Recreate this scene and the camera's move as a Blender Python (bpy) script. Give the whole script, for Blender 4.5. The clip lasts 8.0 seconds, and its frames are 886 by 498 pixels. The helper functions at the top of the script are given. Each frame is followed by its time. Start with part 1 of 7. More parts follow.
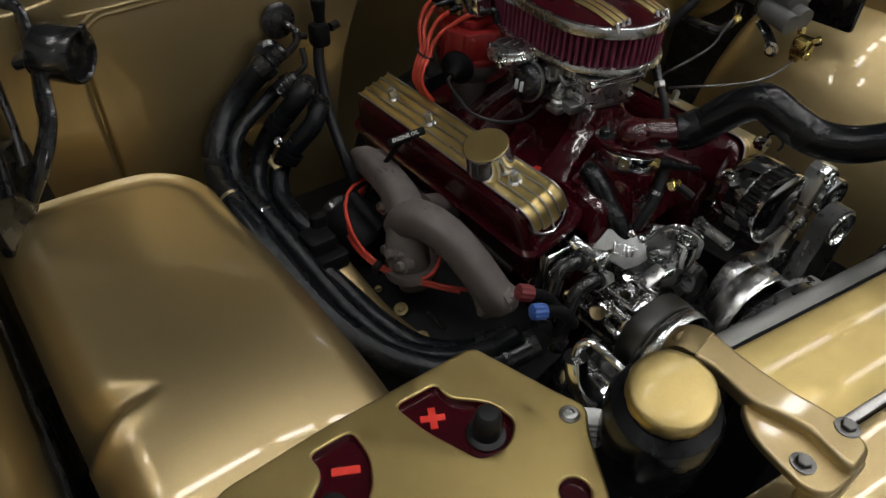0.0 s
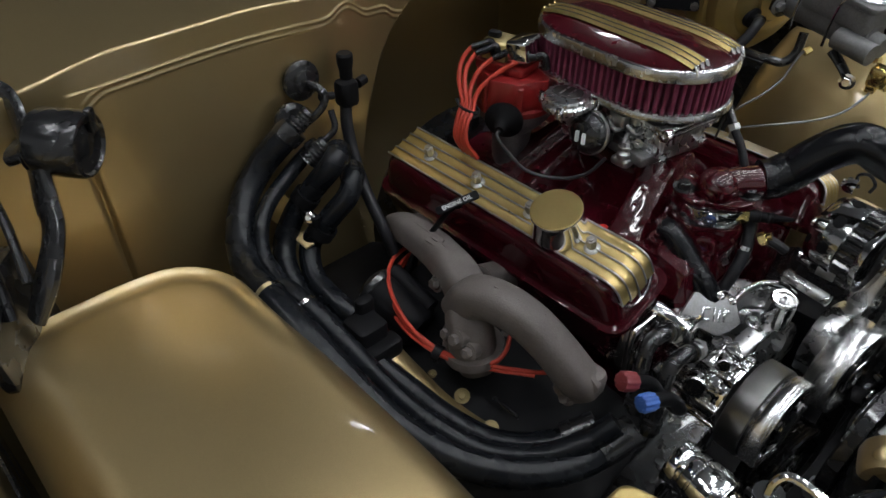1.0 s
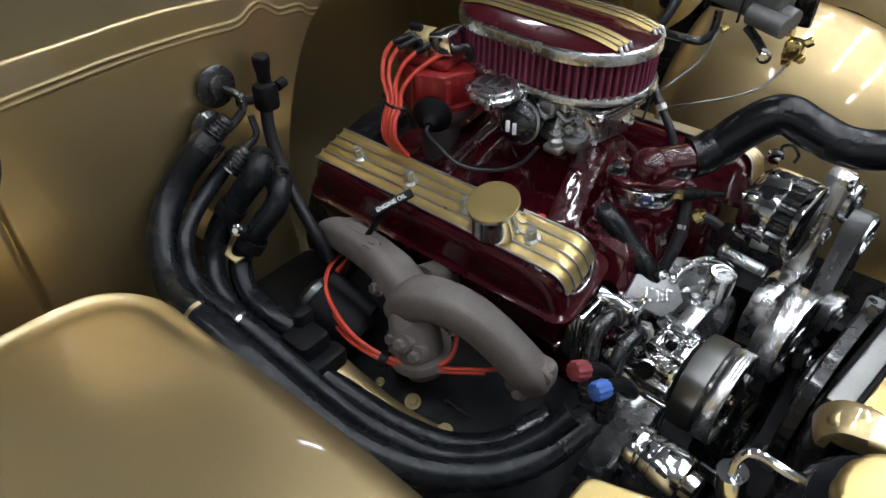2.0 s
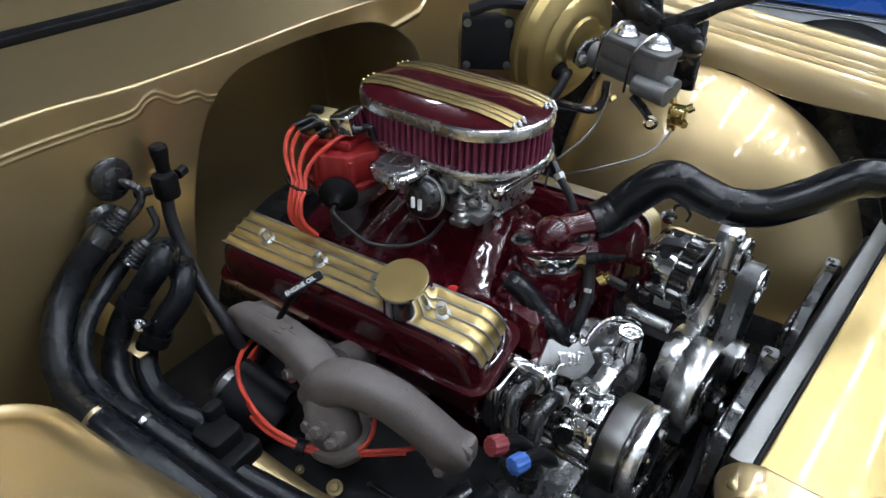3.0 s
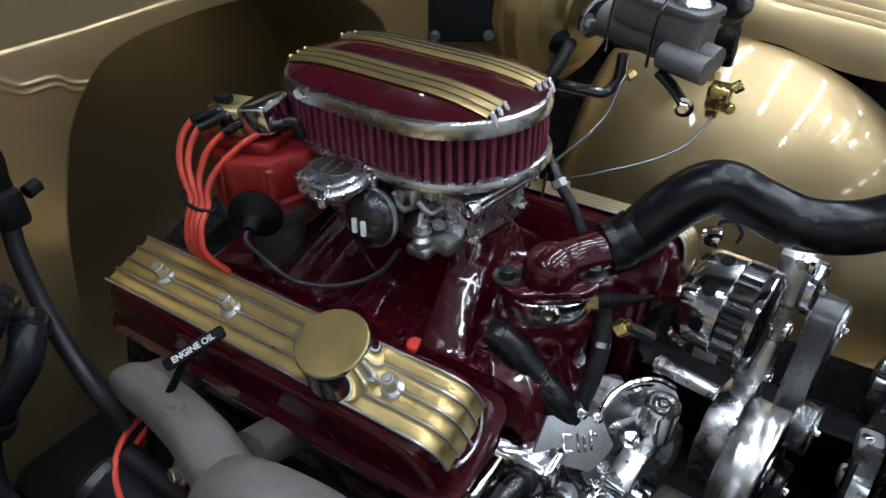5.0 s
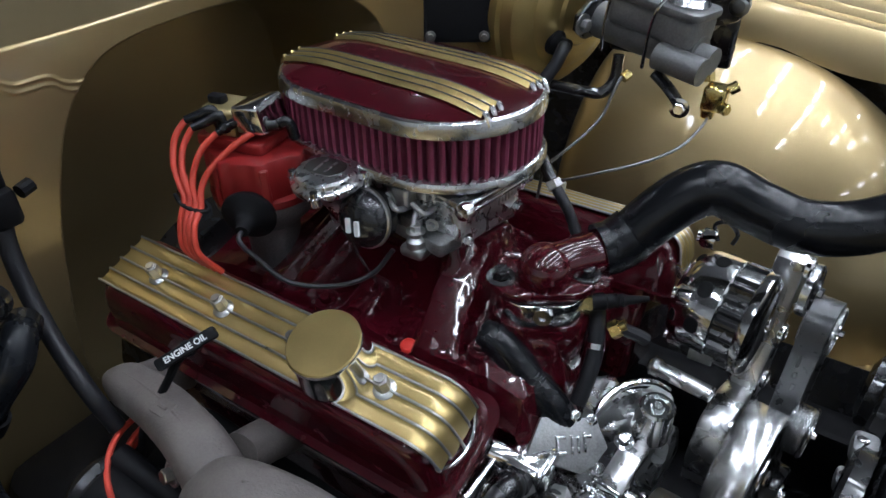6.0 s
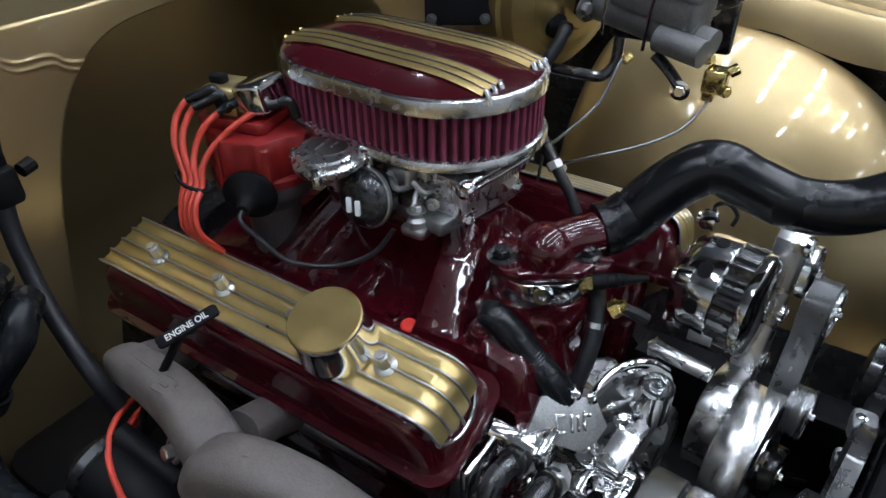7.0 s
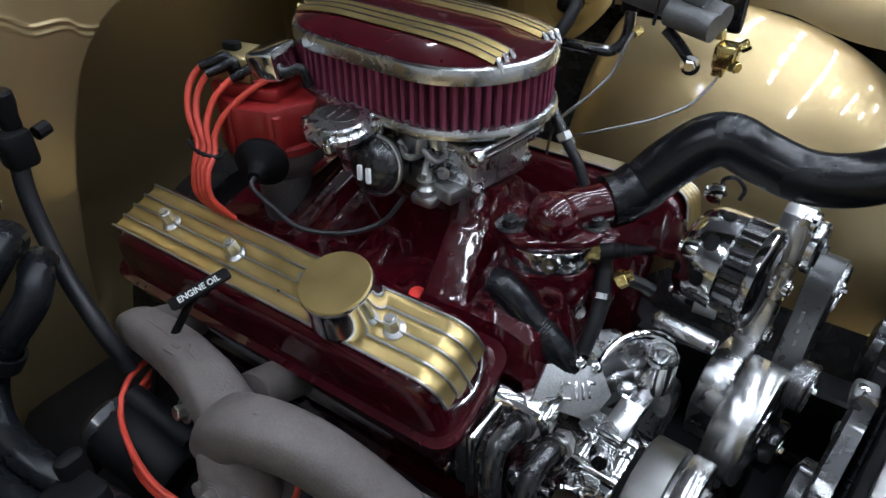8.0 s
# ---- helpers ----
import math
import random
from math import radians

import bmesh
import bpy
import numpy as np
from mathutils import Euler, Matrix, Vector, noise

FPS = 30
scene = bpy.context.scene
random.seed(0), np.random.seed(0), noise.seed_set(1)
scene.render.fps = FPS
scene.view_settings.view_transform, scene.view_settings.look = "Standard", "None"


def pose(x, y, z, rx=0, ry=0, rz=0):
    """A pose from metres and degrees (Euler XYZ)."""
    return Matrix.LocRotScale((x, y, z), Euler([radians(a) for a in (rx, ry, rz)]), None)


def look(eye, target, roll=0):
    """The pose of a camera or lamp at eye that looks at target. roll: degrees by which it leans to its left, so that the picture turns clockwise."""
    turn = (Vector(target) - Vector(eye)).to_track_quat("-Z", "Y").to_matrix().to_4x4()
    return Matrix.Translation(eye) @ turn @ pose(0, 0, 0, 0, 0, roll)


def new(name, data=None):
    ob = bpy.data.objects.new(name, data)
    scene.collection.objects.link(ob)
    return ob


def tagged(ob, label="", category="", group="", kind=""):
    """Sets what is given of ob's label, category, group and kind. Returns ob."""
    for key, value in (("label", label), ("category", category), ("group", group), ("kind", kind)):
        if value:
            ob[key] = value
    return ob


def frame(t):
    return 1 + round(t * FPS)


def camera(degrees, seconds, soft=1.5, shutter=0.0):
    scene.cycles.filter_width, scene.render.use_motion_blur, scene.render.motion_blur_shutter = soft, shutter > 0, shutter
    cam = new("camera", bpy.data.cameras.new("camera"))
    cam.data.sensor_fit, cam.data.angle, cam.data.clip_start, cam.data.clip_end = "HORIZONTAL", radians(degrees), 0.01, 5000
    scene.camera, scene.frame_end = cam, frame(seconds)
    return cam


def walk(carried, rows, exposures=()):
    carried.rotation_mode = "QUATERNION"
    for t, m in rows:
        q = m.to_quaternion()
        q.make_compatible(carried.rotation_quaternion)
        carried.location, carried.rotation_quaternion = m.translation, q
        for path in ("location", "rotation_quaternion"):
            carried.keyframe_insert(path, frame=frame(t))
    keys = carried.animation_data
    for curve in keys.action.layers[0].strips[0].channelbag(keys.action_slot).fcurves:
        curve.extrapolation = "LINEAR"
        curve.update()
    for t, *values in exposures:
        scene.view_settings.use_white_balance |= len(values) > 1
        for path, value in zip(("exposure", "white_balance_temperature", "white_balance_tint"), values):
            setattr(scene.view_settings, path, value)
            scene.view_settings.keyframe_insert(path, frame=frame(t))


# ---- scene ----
cam = camera(66.0, 8.0)
PATH = [
    (0.0, (0.9213, -0.8108, 1.4400), (0.3355, -0.3252, 0.7911), 2.45),
    (0.5, (0.7807, -0.8501, 1.4458), (0.2060, -0.3292, 0.8146), 1.57),
    (1.0, (0.7038, -0.8247, 1.4183), (0.1432, -0.2823, 0.7926), 1.05),
    (1.2, (0.6908, -0.8192, 1.4055), (0.1321, -0.2735, 0.7809), 0.52),
    (2.3, (0.6868, -0.7956, 1.3982), (0.2212, -0.1634, 0.7789), 1.01),
    (2.5, (0.6879, -0.7824, 1.4136), (0.2346, -0.1341, 0.8019), 1.15),
    (3.0, (0.7007, -0.7777, 1.4277), (0.2589, -0.0770, 0.8675), 0.97),
    (3.5, (0.6895, -0.7123, 1.3912), (0.2509, -0.0012, 0.8415), -0.03),
    (4.0, (0.6433, -0.6008, 1.3473), (0.2056, 0.0956, 0.7786), -0.51),
    (4.5, (0.6104, -0.5382, 1.3166), (0.1617, 0.1507, 0.7474), -0.67),
    (6.0, (0.6174, -0.5211, 1.3071), (0.1615, 0.1667, 0.7423), -0.62),
    (6.5, (0.6191, -0.5235, 1.3031), (0.1646, 0.1664, 0.7397), -0.51),
    (7.0, (0.6223, -0.5314, 1.2935), (0.1688, 0.1547, 0.7246), -0.45),
    (7.5, (0.6241, -0.5406, 1.2866), (0.1714, 0.1401, 0.7108), 0.03),
    (8.0, (0.6277, -0.5489, 1.2821), (0.1753, 0.1248, 0.6978), 0.18),
]
walk(cam, [(t, look(e, g, r)) for t, e, g, r in PATH],
     [(0.0, -1.18, 6900, 10), (0.5, -1.06, 6650, 10), (1.0, -0.67, 6400, 10), (2.3, -0.08, 6150, 10), (3.0, -0.02, 5900, 10), (4.5, -0.24, 5800, 10), (8.0, -0.20, 5800, 10)])

# ==== world and light ====
world = bpy.data.worlds.new("hall_air")
scene.world = world
world.use_nodes = True
world.node_tree.nodes["Background"].inputs[0].default_value = (0.75, 0.82, 1.0, 1)
world.node_tree.nodes["Background"].inputs[1].default_value = 0.02
scene.view_settings.exposure = 0.0


# ==== materials ====
def mat(name, color, rough=0.5, metal=0.0, coat=0.0, grain=0.0, grain_size=400.0, bump=0.0, dirt=0.0, dirt_size=9.0, spec=0.5, vary=1.0):
    m = bpy.data.materials.new(name)
    m.use_nodes = True
    nt = m.node_tree
    b = nt.nodes["Principled BSDF"]
    b.inputs["Base Color"].default_value = (*color, 1)
    b.inputs["Roughness"].default_value = rough
    b.inputs["Metallic"].default_value = metal
    b.inputs["Coat Weight"].default_value = coat
    b.inputs["Coat Roughness"].default_value = 0.05
    b.inputs["Specular IOR Level"].default_value = spec
    co = nt.nodes.new("ShaderNodeTexCoord")
    col = None
    if grain or dirt:
        rgb = nt.nodes.new("ShaderNodeRGB")
        rgb.outputs[0].default_value = (*color, 1)
        col = rgb.outputs[0]
    def noisy(size, detail=4.0):
        n = nt.nodes.new("ShaderNodeTexNoise")
        n.inputs["Scale"].default_value = size
        n.inputs["Detail"].default_value = detail
        nt.links.new(co.outputs["Object"], n.inputs["Vector"])
        return n.outputs["Fac"]
    def scaled(fac, lo, hi):
        r = nt.nodes.new("ShaderNodeMapRange")
        r.inputs["From Min"].default_value, r.inputs["From Max"].default_value = 0.3, 0.7
        r.inputs["To Min"].default_value, r.inputs["To Max"].default_value = lo, hi
        nt.links.new(fac, r.inputs["Value"])
        return r.outputs[0]
    def times(c, f):
        v = nt.nodes.new("ShaderNodeVectorMath")
        v.operation = "SCALE"
        nt.links.new(c, v.inputs[0])
        nt.links.new(f, v.inputs["Scale"])
        return v.outputs[0]
    if grain:
        col = times(col, scaled(noisy(grain_size), 1 - grain, 1 + grain))
    if dirt:
        f = noisy(dirt_size, 6.0)
        col = times(col, scaled(f, 1 - dirt, 1 + dirt * 0.5))
        nt.links.new(scaled(noisy(dirt_size * 2.7, 5.0), max(0.02, rough * (1 - 0.2 * vary)), min(1, rough * (1 + 0.3 * vary))), b.inputs["Roughness"])
    if col is not None:
        nt.links.new(col, b.inputs["Base Color"])
    if bump:
        bp = nt.nodes.new("ShaderNodeBump")
        bp.inputs["Strength"].default_value = bump
        bp.inputs["Distance"].default_value = 0.001
        nt.links.new(noisy(grain_size, 3.0), bp.inputs["Height"])
        nt.links.new(bp.outputs[0], b.inputs["Normal"])
    return m


def turned(name, color, rough):
    """Metal turned on a lathe: fine rings round the piece that stretch the highlights across it."""
    m = mat(name, color, rough, 1.0)
    nt = m.node_tree
    b = nt.nodes["Principled BSDF"]
    b.inputs["Anisotropic"].default_value = 0.9
    tn = nt.nodes.new("ShaderNodeTangent")
    tn.direction_type, tn.axis = "RADIAL", "X"
    nt.links.new(tn.outputs[0], b.inputs["Tangent"])
    n = nt.nodes.new("ShaderNodeTexNoise")
    n.inputs["Scale"].default_value = 900.0
    bp = nt.nodes.new("ShaderNodeBump")
    bp.inputs["Strength"].default_value = 0.015
    bp.inputs["Distance"].default_value = 0.0005
    nt.links.new(n.outputs["Fac"], bp.inputs["Height"])
    nt.links.new(bp.outputs[0], b.inputs["Normal"])
    return m


def glow(name, color, strength):
    m = bpy.data.materials.new(name)
    m.use_nodes = True
    b = m.node_tree.nodes["Principled BSDF"]
    b.inputs["Base Color"].default_value = (0.8, 0.8, 0.8, 1)
    b.inputs["Emission Color"].default_value = (*color, 1)
    b.inputs["Emission Strength"].default_value = strength
    return m


GOLD = mat("gold_metallic_paint", (0.470, 0.360, 0.180), 0.39, 0.90, 0.7, grain=0.10, grain_size=1600, dirt=0.03, dirt_size=3, vary=0.2)
GOLD_SATIN = mat("gold_satin_paint", (0.50, 0.38, 0.15), 0.36, 0.92, 0.3, grain=0.10, grain_size=1500, dirt=0.08, dirt_size=14)
BURGUNDY = mat("burgundy_engine_enamel", (0.040, 0.0022, 0.0055), 0.22, 0.0, 1.0, spec=0.12, grain=0.06, grain_size=500, dirt=0.10, dirt_size=20)
SATIN_DARK = mat("brushed_grey_steel", (0.19, 0.188, 0.18), 0.36, 1.0, grain=0.04, grain_size=350, dirt=0.05, dirt_size=6)
BURGUNDY_CAST = mat("burgundy_enamel_on_cast_metal", (0.040, 0.0022, 0.0055), 0.22, 0.0, 1.0, spec=0.12, grain=0.10, grain_size=130, bump=0.40, dirt=0.12, dirt_size=26)
BRUSHED = turned("turned_aluminium", (0.78, 0.78, 0.77), 0.23)
CHROME = mat("chrome", (0.82, 0.82, 0.82), 0.12, 1.0, grain=0.03, grain_size=60)
POLISHED = mat("polished_aluminium", (0.78, 0.785, 0.79), 0.21, 1.0, grain=0.04, grain_size=300)
SATIN = mat("satin_aluminium", (0.50, 0.50, 0.49), 0.34, 1.0, grain=0.10, grain_size=350, bump=0.08, dirt=0.08, dirt_size=9)
BILLET = mat("brushed_billet_aluminium", (0.70, 0.70, 0.70), 0.27, 1.0, grain=0.06, grain_size=300, bump=0.04, dirt=0.05, dirt_size=14)
RIM = mat("dull_polished_rim", (0.62, 0.62, 0.62), 0.24, 1.0, grain=0.08, grain_size=200, dirt=0.10, dirt_size=30)
CARB = mat("bright_cast_alloy", (0.66, 0.66, 0.665), 0.27, 1.0, grain=0.08, grain_size=300, bump=0.10, dirt=0.10, dirt_size=40)
CAST = mat("cast_aluminium", (0.30, 0.30, 0.30), 0.42, 0.9, grain=0.15, grain_size=420, bump=0.35, dirt=0.18, dirt_size=25)
IRON = mat("grey_cast_iron_coating", (0.132, 0.114, 0.106), 0.62, 0.15, grain=0.10, grain_size=380, bump=0.45, dirt=0.22, dirt_size=16)
RUBBER = mat("black_rubber", (0.011, 0.011, 0.013), 0.40, 0.0, spec=0.3, grain=0.2, grain_size=500, bump=0.08, dirt=0.15, dirt_size=18)
# belt base is raised to grey, putting part of its sheen into the colour
BELT = mat("sheen_belt_rubber", (0.045, 0.045, 0.047), 0.30, 0.0, spec=0.8, grain=0.15, grain_size=500, dirt=0.15, dirt_size=30)
FOAM = mat("black_foam_insulation", (0.007, 0.008, 0.010), 0.25, 0.0, spec=0.22, grain=0.15, grain_size=350, bump=0.10, dirt=0.12, dirt_size=10)
SHINY_RUBBER = mat("black_hose_rubber", (0.006, 0.0065, 0.008), 0.24, 0.0, 0.0, spec=0.38, grain=0.10, grain_size=600, dirt=0.05, dirt_size=8)
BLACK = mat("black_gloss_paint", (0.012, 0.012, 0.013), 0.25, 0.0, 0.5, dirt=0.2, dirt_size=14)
BLACK_MATTE = mat("black_satin_plastic", (0.006, 0.006, 0.007), 0.52, 0.0, spec=0.12, grain=0.15, grain_size=600, bump=0.15, dirt=0.2, dirt_size=12)
RED_PLASTIC = mat("red_distributor_plastic", (0.20, 0.010, 0.010), 0.36, 0.0, dirt=0.12, dirt_size=24)
WIRE = mat("orange_red_silicone", (0.46, 0.045, 0.025), 0.42, 0.0, dirt=0.10, dirt_size=30)
FABRIC = mat("burgundy_filter_gauze", (0.17, 0.022, 0.055), 0.8, 0.0, grain=0.25, grain_size=1400, bump=0.6, dirt=0.15, dirt_size=30)
BRASS = mat("brass", (0.70, 0.55, 0.22), 0.22, 1.0, dirt=0.15, dirt_size=40)
GOLD_ZINC = mat("yellow_zinc_plate", (0.55, 0.45, 0.22), 0.35, 0.9, dirt=0.18, dirt_size=40)
IRON_GREY = mat("grey_cast_iron", (0.20, 0.20, 0.198), 0.40, 0.6, grain=0.12, grain_size=380, bump=0.35, dirt=0.2, dirt_size=22)
DULL_ZINC = mat("dull_yellow_zinc", (0.20, 0.155, 0.07), 0.5, 0.8, dirt=0.2, dirt_size=40)
WHITE_PRINT = mat("white_print", (0.75, 0.75, 0.75), 0.6)
BLUE_CAP = mat("blue_plastic_cap", (0.045, 0.12, 0.40), 0.5, dirt=0.08, dirt_size=60)
RED_CAP = mat("dull_red_plastic_cap", (0.19, 0.030, 0.035), 0.5, dirt=0.08, dirt_size=60)
RED_MARK = mat("bright_red_plastic", (0.65, 0.03, 0.02), 0.4)
RED_PRINT = mat("bright_red_enamel", (0.80, 0.05, 0.035), 0.35, 0, 0.5)
BLUE_PAINT = mat("blue_car_paint", (0.02, 0.10, 0.45), 0.25, 0.0, 1.0, dirt=0.08, dirt_size=3)
SILVER_PAINT = mat("silver_car_paint", (0.62, 0.63, 0.65), 0.35, 0.3, 0.8, dirt=0.06, dirt_size=3)
# tyre grey is lifted: light on the sidewall is put into its colour
TYRE = mat("lit_tyre_rubber", (0.09, 0.09, 0.095), 0.6, grain=0.15, grain_size=300, dirt=0.15, dirt_size=9)
FLOOR = mat("polished_concrete", (0.42, 0.43, 0.44), 0.28, 0.0, grain=0.10, grain_size=60, dirt=0.14, dirt_size=2)
CHARCOAL_WALL = mat("charcoal_wall", (0.07, 0.07, 0.072), 0.7, grain=0.05, grain_size=80, dirt=0.10, dirt_size=1.5)
DARK_WALL = mat("grey_wall", (0.22, 0.22, 0.225), 0.7, grain=0.05, grain_size=80, dirt=0.10, dirt_size=1.5)
WALL = mat("painted_wall", (0.26, 0.265, 0.27), 0.7, grain=0.05, grain_size=80, dirt=0.08, dirt_size=1.5)
CEIL = mat("dark_grey_ceiling", (0.13, 0.13, 0.133), 0.8, dirt=0.1, dirt_size=1.5)
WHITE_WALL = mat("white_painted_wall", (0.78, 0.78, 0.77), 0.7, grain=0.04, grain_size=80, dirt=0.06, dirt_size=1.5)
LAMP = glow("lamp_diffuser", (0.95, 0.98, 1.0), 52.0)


# ==== building helpers ====
BASE = {}


def thing(name, at, label, category, group="", kind=""):
    ob = new(name)
    ob.empty_display_size = 0.02
    ob.location = at
    BASE[ob.name] = Vector(at)
    return tagged(ob, label, category, group, kind)


def part(name, bm, material, parent=None, label="", smooth=35):
    """Links a bmesh given in world places as one mesh object under a thing or a part."""
    me = bpy.data.meshes.new(name)
    if parent is not None:
        bmesh.ops.translate(bm, verts=bm.verts, vec=-BASE[parent.name])
    bmesh.ops.recalc_face_normals(bm, faces=bm.faces)
    bm.to_mesh(me)
    bm.free()
    me.materials.append(material)
    me.polygons.foreach_set("use_smooth", [True] * len(me.polygons))
    me.set_sharp_from_angle(angle=radians(smooth))
    ob = new(name, me)
    if parent is not None:
        ob.parent = parent
        BASE[ob.name] = BASE[parent.name]
    return tagged(ob, label)


def axes(origin, along, up=(0, 0, 1)):
    """A frame whose z runs along the given way and whose y leans to up."""
    z = Vector(along).normalized()
    u = Vector(up)
    if abs(z.dot(u.normalized())) > 0.98:
        u = Vector((0, 1, 0)) if abs(z.y) < 0.9 else Vector((1, 0, 0))
    x = u.cross(z).normalized()
    y = z.cross(x)
    return Matrix(((x.x, y.x, z.x, origin[0]), (x.y, y.y, z.y, origin[1]), (x.z, y.z, z.z, origin[2]), (0, 0, 0, 1)))


def lathe(bm, m, profile, n=28, a0=0.0, a1=360.0):
    """Turns a profile of (radius, height) about the frame's z."""
    full = abs(a1 - a0) > 359
    rings = []
    cols = n if full else n + 1
    for r, h in profile:
        if r < 1e-5:
            rings.append([bm.verts.new(m @ Vector((0, 0, h)))])
        else:
            rings.append([bm.verts.new(m @ Vector((r * math.cos(radians(a0 + (a1 - a0) * k / n)), r * math.sin(radians(a0 + (a1 - a0) * k / n)), h))) for k in range(cols)])
    for a, b in zip(rings, rings[1:]):
        for k in range(n):
            j = (k + 1) % cols
            if len(a) == 1 and len(b) == 1:
                continue
            if len(a) == 1:
                bm.faces.new((a[0], b[k], b[j]))
            elif len(b) == 1:
                bm.faces.new((a[k], a[j], b[0]))
            else:
                bm.faces.new((a[k], a[j], b[j], b[k]))
    return bm


def offset_loop(pts, d):
    n = len(pts)
    area = sum(pts[i][0] * pts[(i + 1) % n][1] - pts[(i + 1) % n][0] * pts[i][1] for i in range(n))
    s = 1 if area > 0 else -1
    out = []
    for i in range(n):
        p0, p1, p2 = Vector(pts[i - 1]), Vector(pts[i]), Vector(pts[(i + 1) % n])
        e0, e1 = (p1 - p0).normalized(), (p2 - p1).normalized()
        n0, n1 = Vector((-e0.y, e0.x)) * s, Vector((-e1.y, e1.x)) * s
        k = n0 + n1
        if k.length < 1e-6:
            k = n0
        k.normalize()
        out.append(p1 + k * min(d / max(0.35, k.dot(n0)), 2.5 * d))
    return out


def prism(bm, m, outline, z0, z1, bevel=0.0, steps=2):
    """A plate or block: an outline in the frame's xy from z0 to z1, with rounded edges."""
    if bevel > 0:
        layers = [(z0 + bevel - bevel * math.sin(math.pi / 2 * (1 - k / steps)), bevel * (1 - math.cos(math.pi / 2 * (1 - k / steps)))) for k in range(steps + 1)]
        layers += [(z1 - bevel + bevel * math.sin(math.pi / 2 * k / steps), bevel * (1 - math.cos(math.pi / 2 * k / steps))) for k in range(steps + 1)]
    else:
        layers = [(z0, 0), (z1, 0)]
    rings = []
    for z, d in layers:
        pts = offset_loop(outline, d) if d > 1e-7 else [Vector(p) for p in outline]
        rings.append([bm.verts.new(m @ Vector((p[0], p[1], z))) for p in pts])
    n = len(outline)
    for a, b in zip(rings, rings[1:]):
        for k in range(n):
            bm.faces.new((a[k], a[(k + 1) % n], b[(k + 1) % n], b[k]))
    bm.faces.new(list(reversed(rings[0])))
    bm.faces.new(rings[-1])
    return bm


def rounded(w, h, r, n=5, cx=0.0, cy=0.0):
    out = []
    for sx, sy, a in ((1, 1, 0), (-1, 1, 90), (-1, -1, 180), (1, -1, 270)):
        for k in range(n + 1):
            t = radians(a + 90 * k / n)
            out.append((cx + sx * (w / 2 - r) + r * math.cos(t), cy + sy * (h / 2 - r) + r * math.sin(t)))
    return out


def stadium(lx, ly, n=20, cx=0.0, cy=0.0):
    r = ly / 2
    out = []
    for k in range(n + 1):
        t = radians(-90 + 180 * k / n)
        out.append((cx + lx / 2 - r + r * math.cos(t), cy + r * math.sin(t)))
    for k in range(n + 1):
        t = radians(90 + 180 * k / n)
        out.append((cx - lx / 2 + r + r * math.cos(t), cy + r * math.sin(t)))
    return out


def hexagon(r):
    return [(r * math.cos(radians(60 * k)), r * math.sin(radians(60 * k))) for k in range(6)]


def box(bm, c, size, bevel=0.003, m=None):
    """A rounded block round c."""
    f = (m or Matrix()) @ Matrix.Translation(c)
    return prism(bm, f, rounded(size[0], size[1], min(bevel * 1.5, min(size[0], size[1]) * 0.45), 3), -size[2] / 2, size[2] / 2, bevel)


def spline(pts, per=8):
    """A smooth line through places."""
    P = [Vector(p) for p in pts]
    P = [P[0] * 2 - P[1]] + P + [P[-1] * 2 - P[-2]]
    out = []
    for i in range(1, len(P) - 2):
        for k in range(per):
            t = k / per
            a, b, c, d = P[i - 1], P[i], P[i + 1], P[i + 2]
            out.append(0.5 * ((2 * b) + (c - a) * t + (2 * a - 5 * b + 4 * c - d) * t * t + (3 * b - a - 3 * c + d) * t ** 3))
    out.append(P[-2].copy())
    return out


def tube(bm, pts, r, n=12, per=8, radii=None, ribs=0.0, rib_len=0.004, cap=True, flat=None, square=1.0):
    """A round pipe along a smooth line. ribs: depth of ring corrugation; flat: (sideways, upright) factors; square: under 1 squares the section."""
    line = spline(pts, per) if per else [Vector(p) for p in pts]
    if ribs:
        # even steps along the line, so that the rings stay even round bends
        fine, gap, left = [line[0]], rib_len / 2, 0.0
        for a, b in zip(line, line[1:]):
            d = (b - a).length
            at = gap - left
            while at <= d:
                fine.append(a.lerp(b, at / d))
                at += gap
            left = d - (at - gap)
        line = fine
    tot = len(line) - 1
    x = None
    rings = []
    for i, p in enumerate(line):
        d = (line[min(i + 1, tot)] - line[max(i - 1, 0)]).normalized()
        if x is None:
            u = Vector((0, 0, 1)) if abs(d.z) < 0.9 else Vector((1, 0, 0))
            x = u.cross(d).normalized()
        x = (x - d * x.dot(d)).normalized()
        y = d.cross(x)
        rr = r
        if radii:
            f = i / tot * (len(radii) - 1)
            k = min(int(f), len(radii) - 2)
            g = f - k
            g = g * g * (3 - 2 * g)
            rr = radii[k] * (1 - g) + radii[k + 1] * g
        if ribs and i % 2:
            rr -= ribs
        fx, fy = flat or (1, 1)
        cs = [(math.cos(2 * math.pi * k / n), math.sin(2 * math.pi * k / n)) for k in range(n)]
        rings.append([bm.verts.new(p + x * rr * fx * math.copysign(abs(c) ** square, c) + y * rr * fy * math.copysign(abs(s) ** square, s)) for c, s in cs])
    for a, b in zip(rings, rings[1:]):
        for k in range(n):
            bm.faces.new((a[k], a[(k + 1) % n], b[(k + 1) % n], b[k]))
    if cap:
        bm.faces.new(list(reversed(rings[0])))
        bm.faces.new(rings[-1])
    return bm


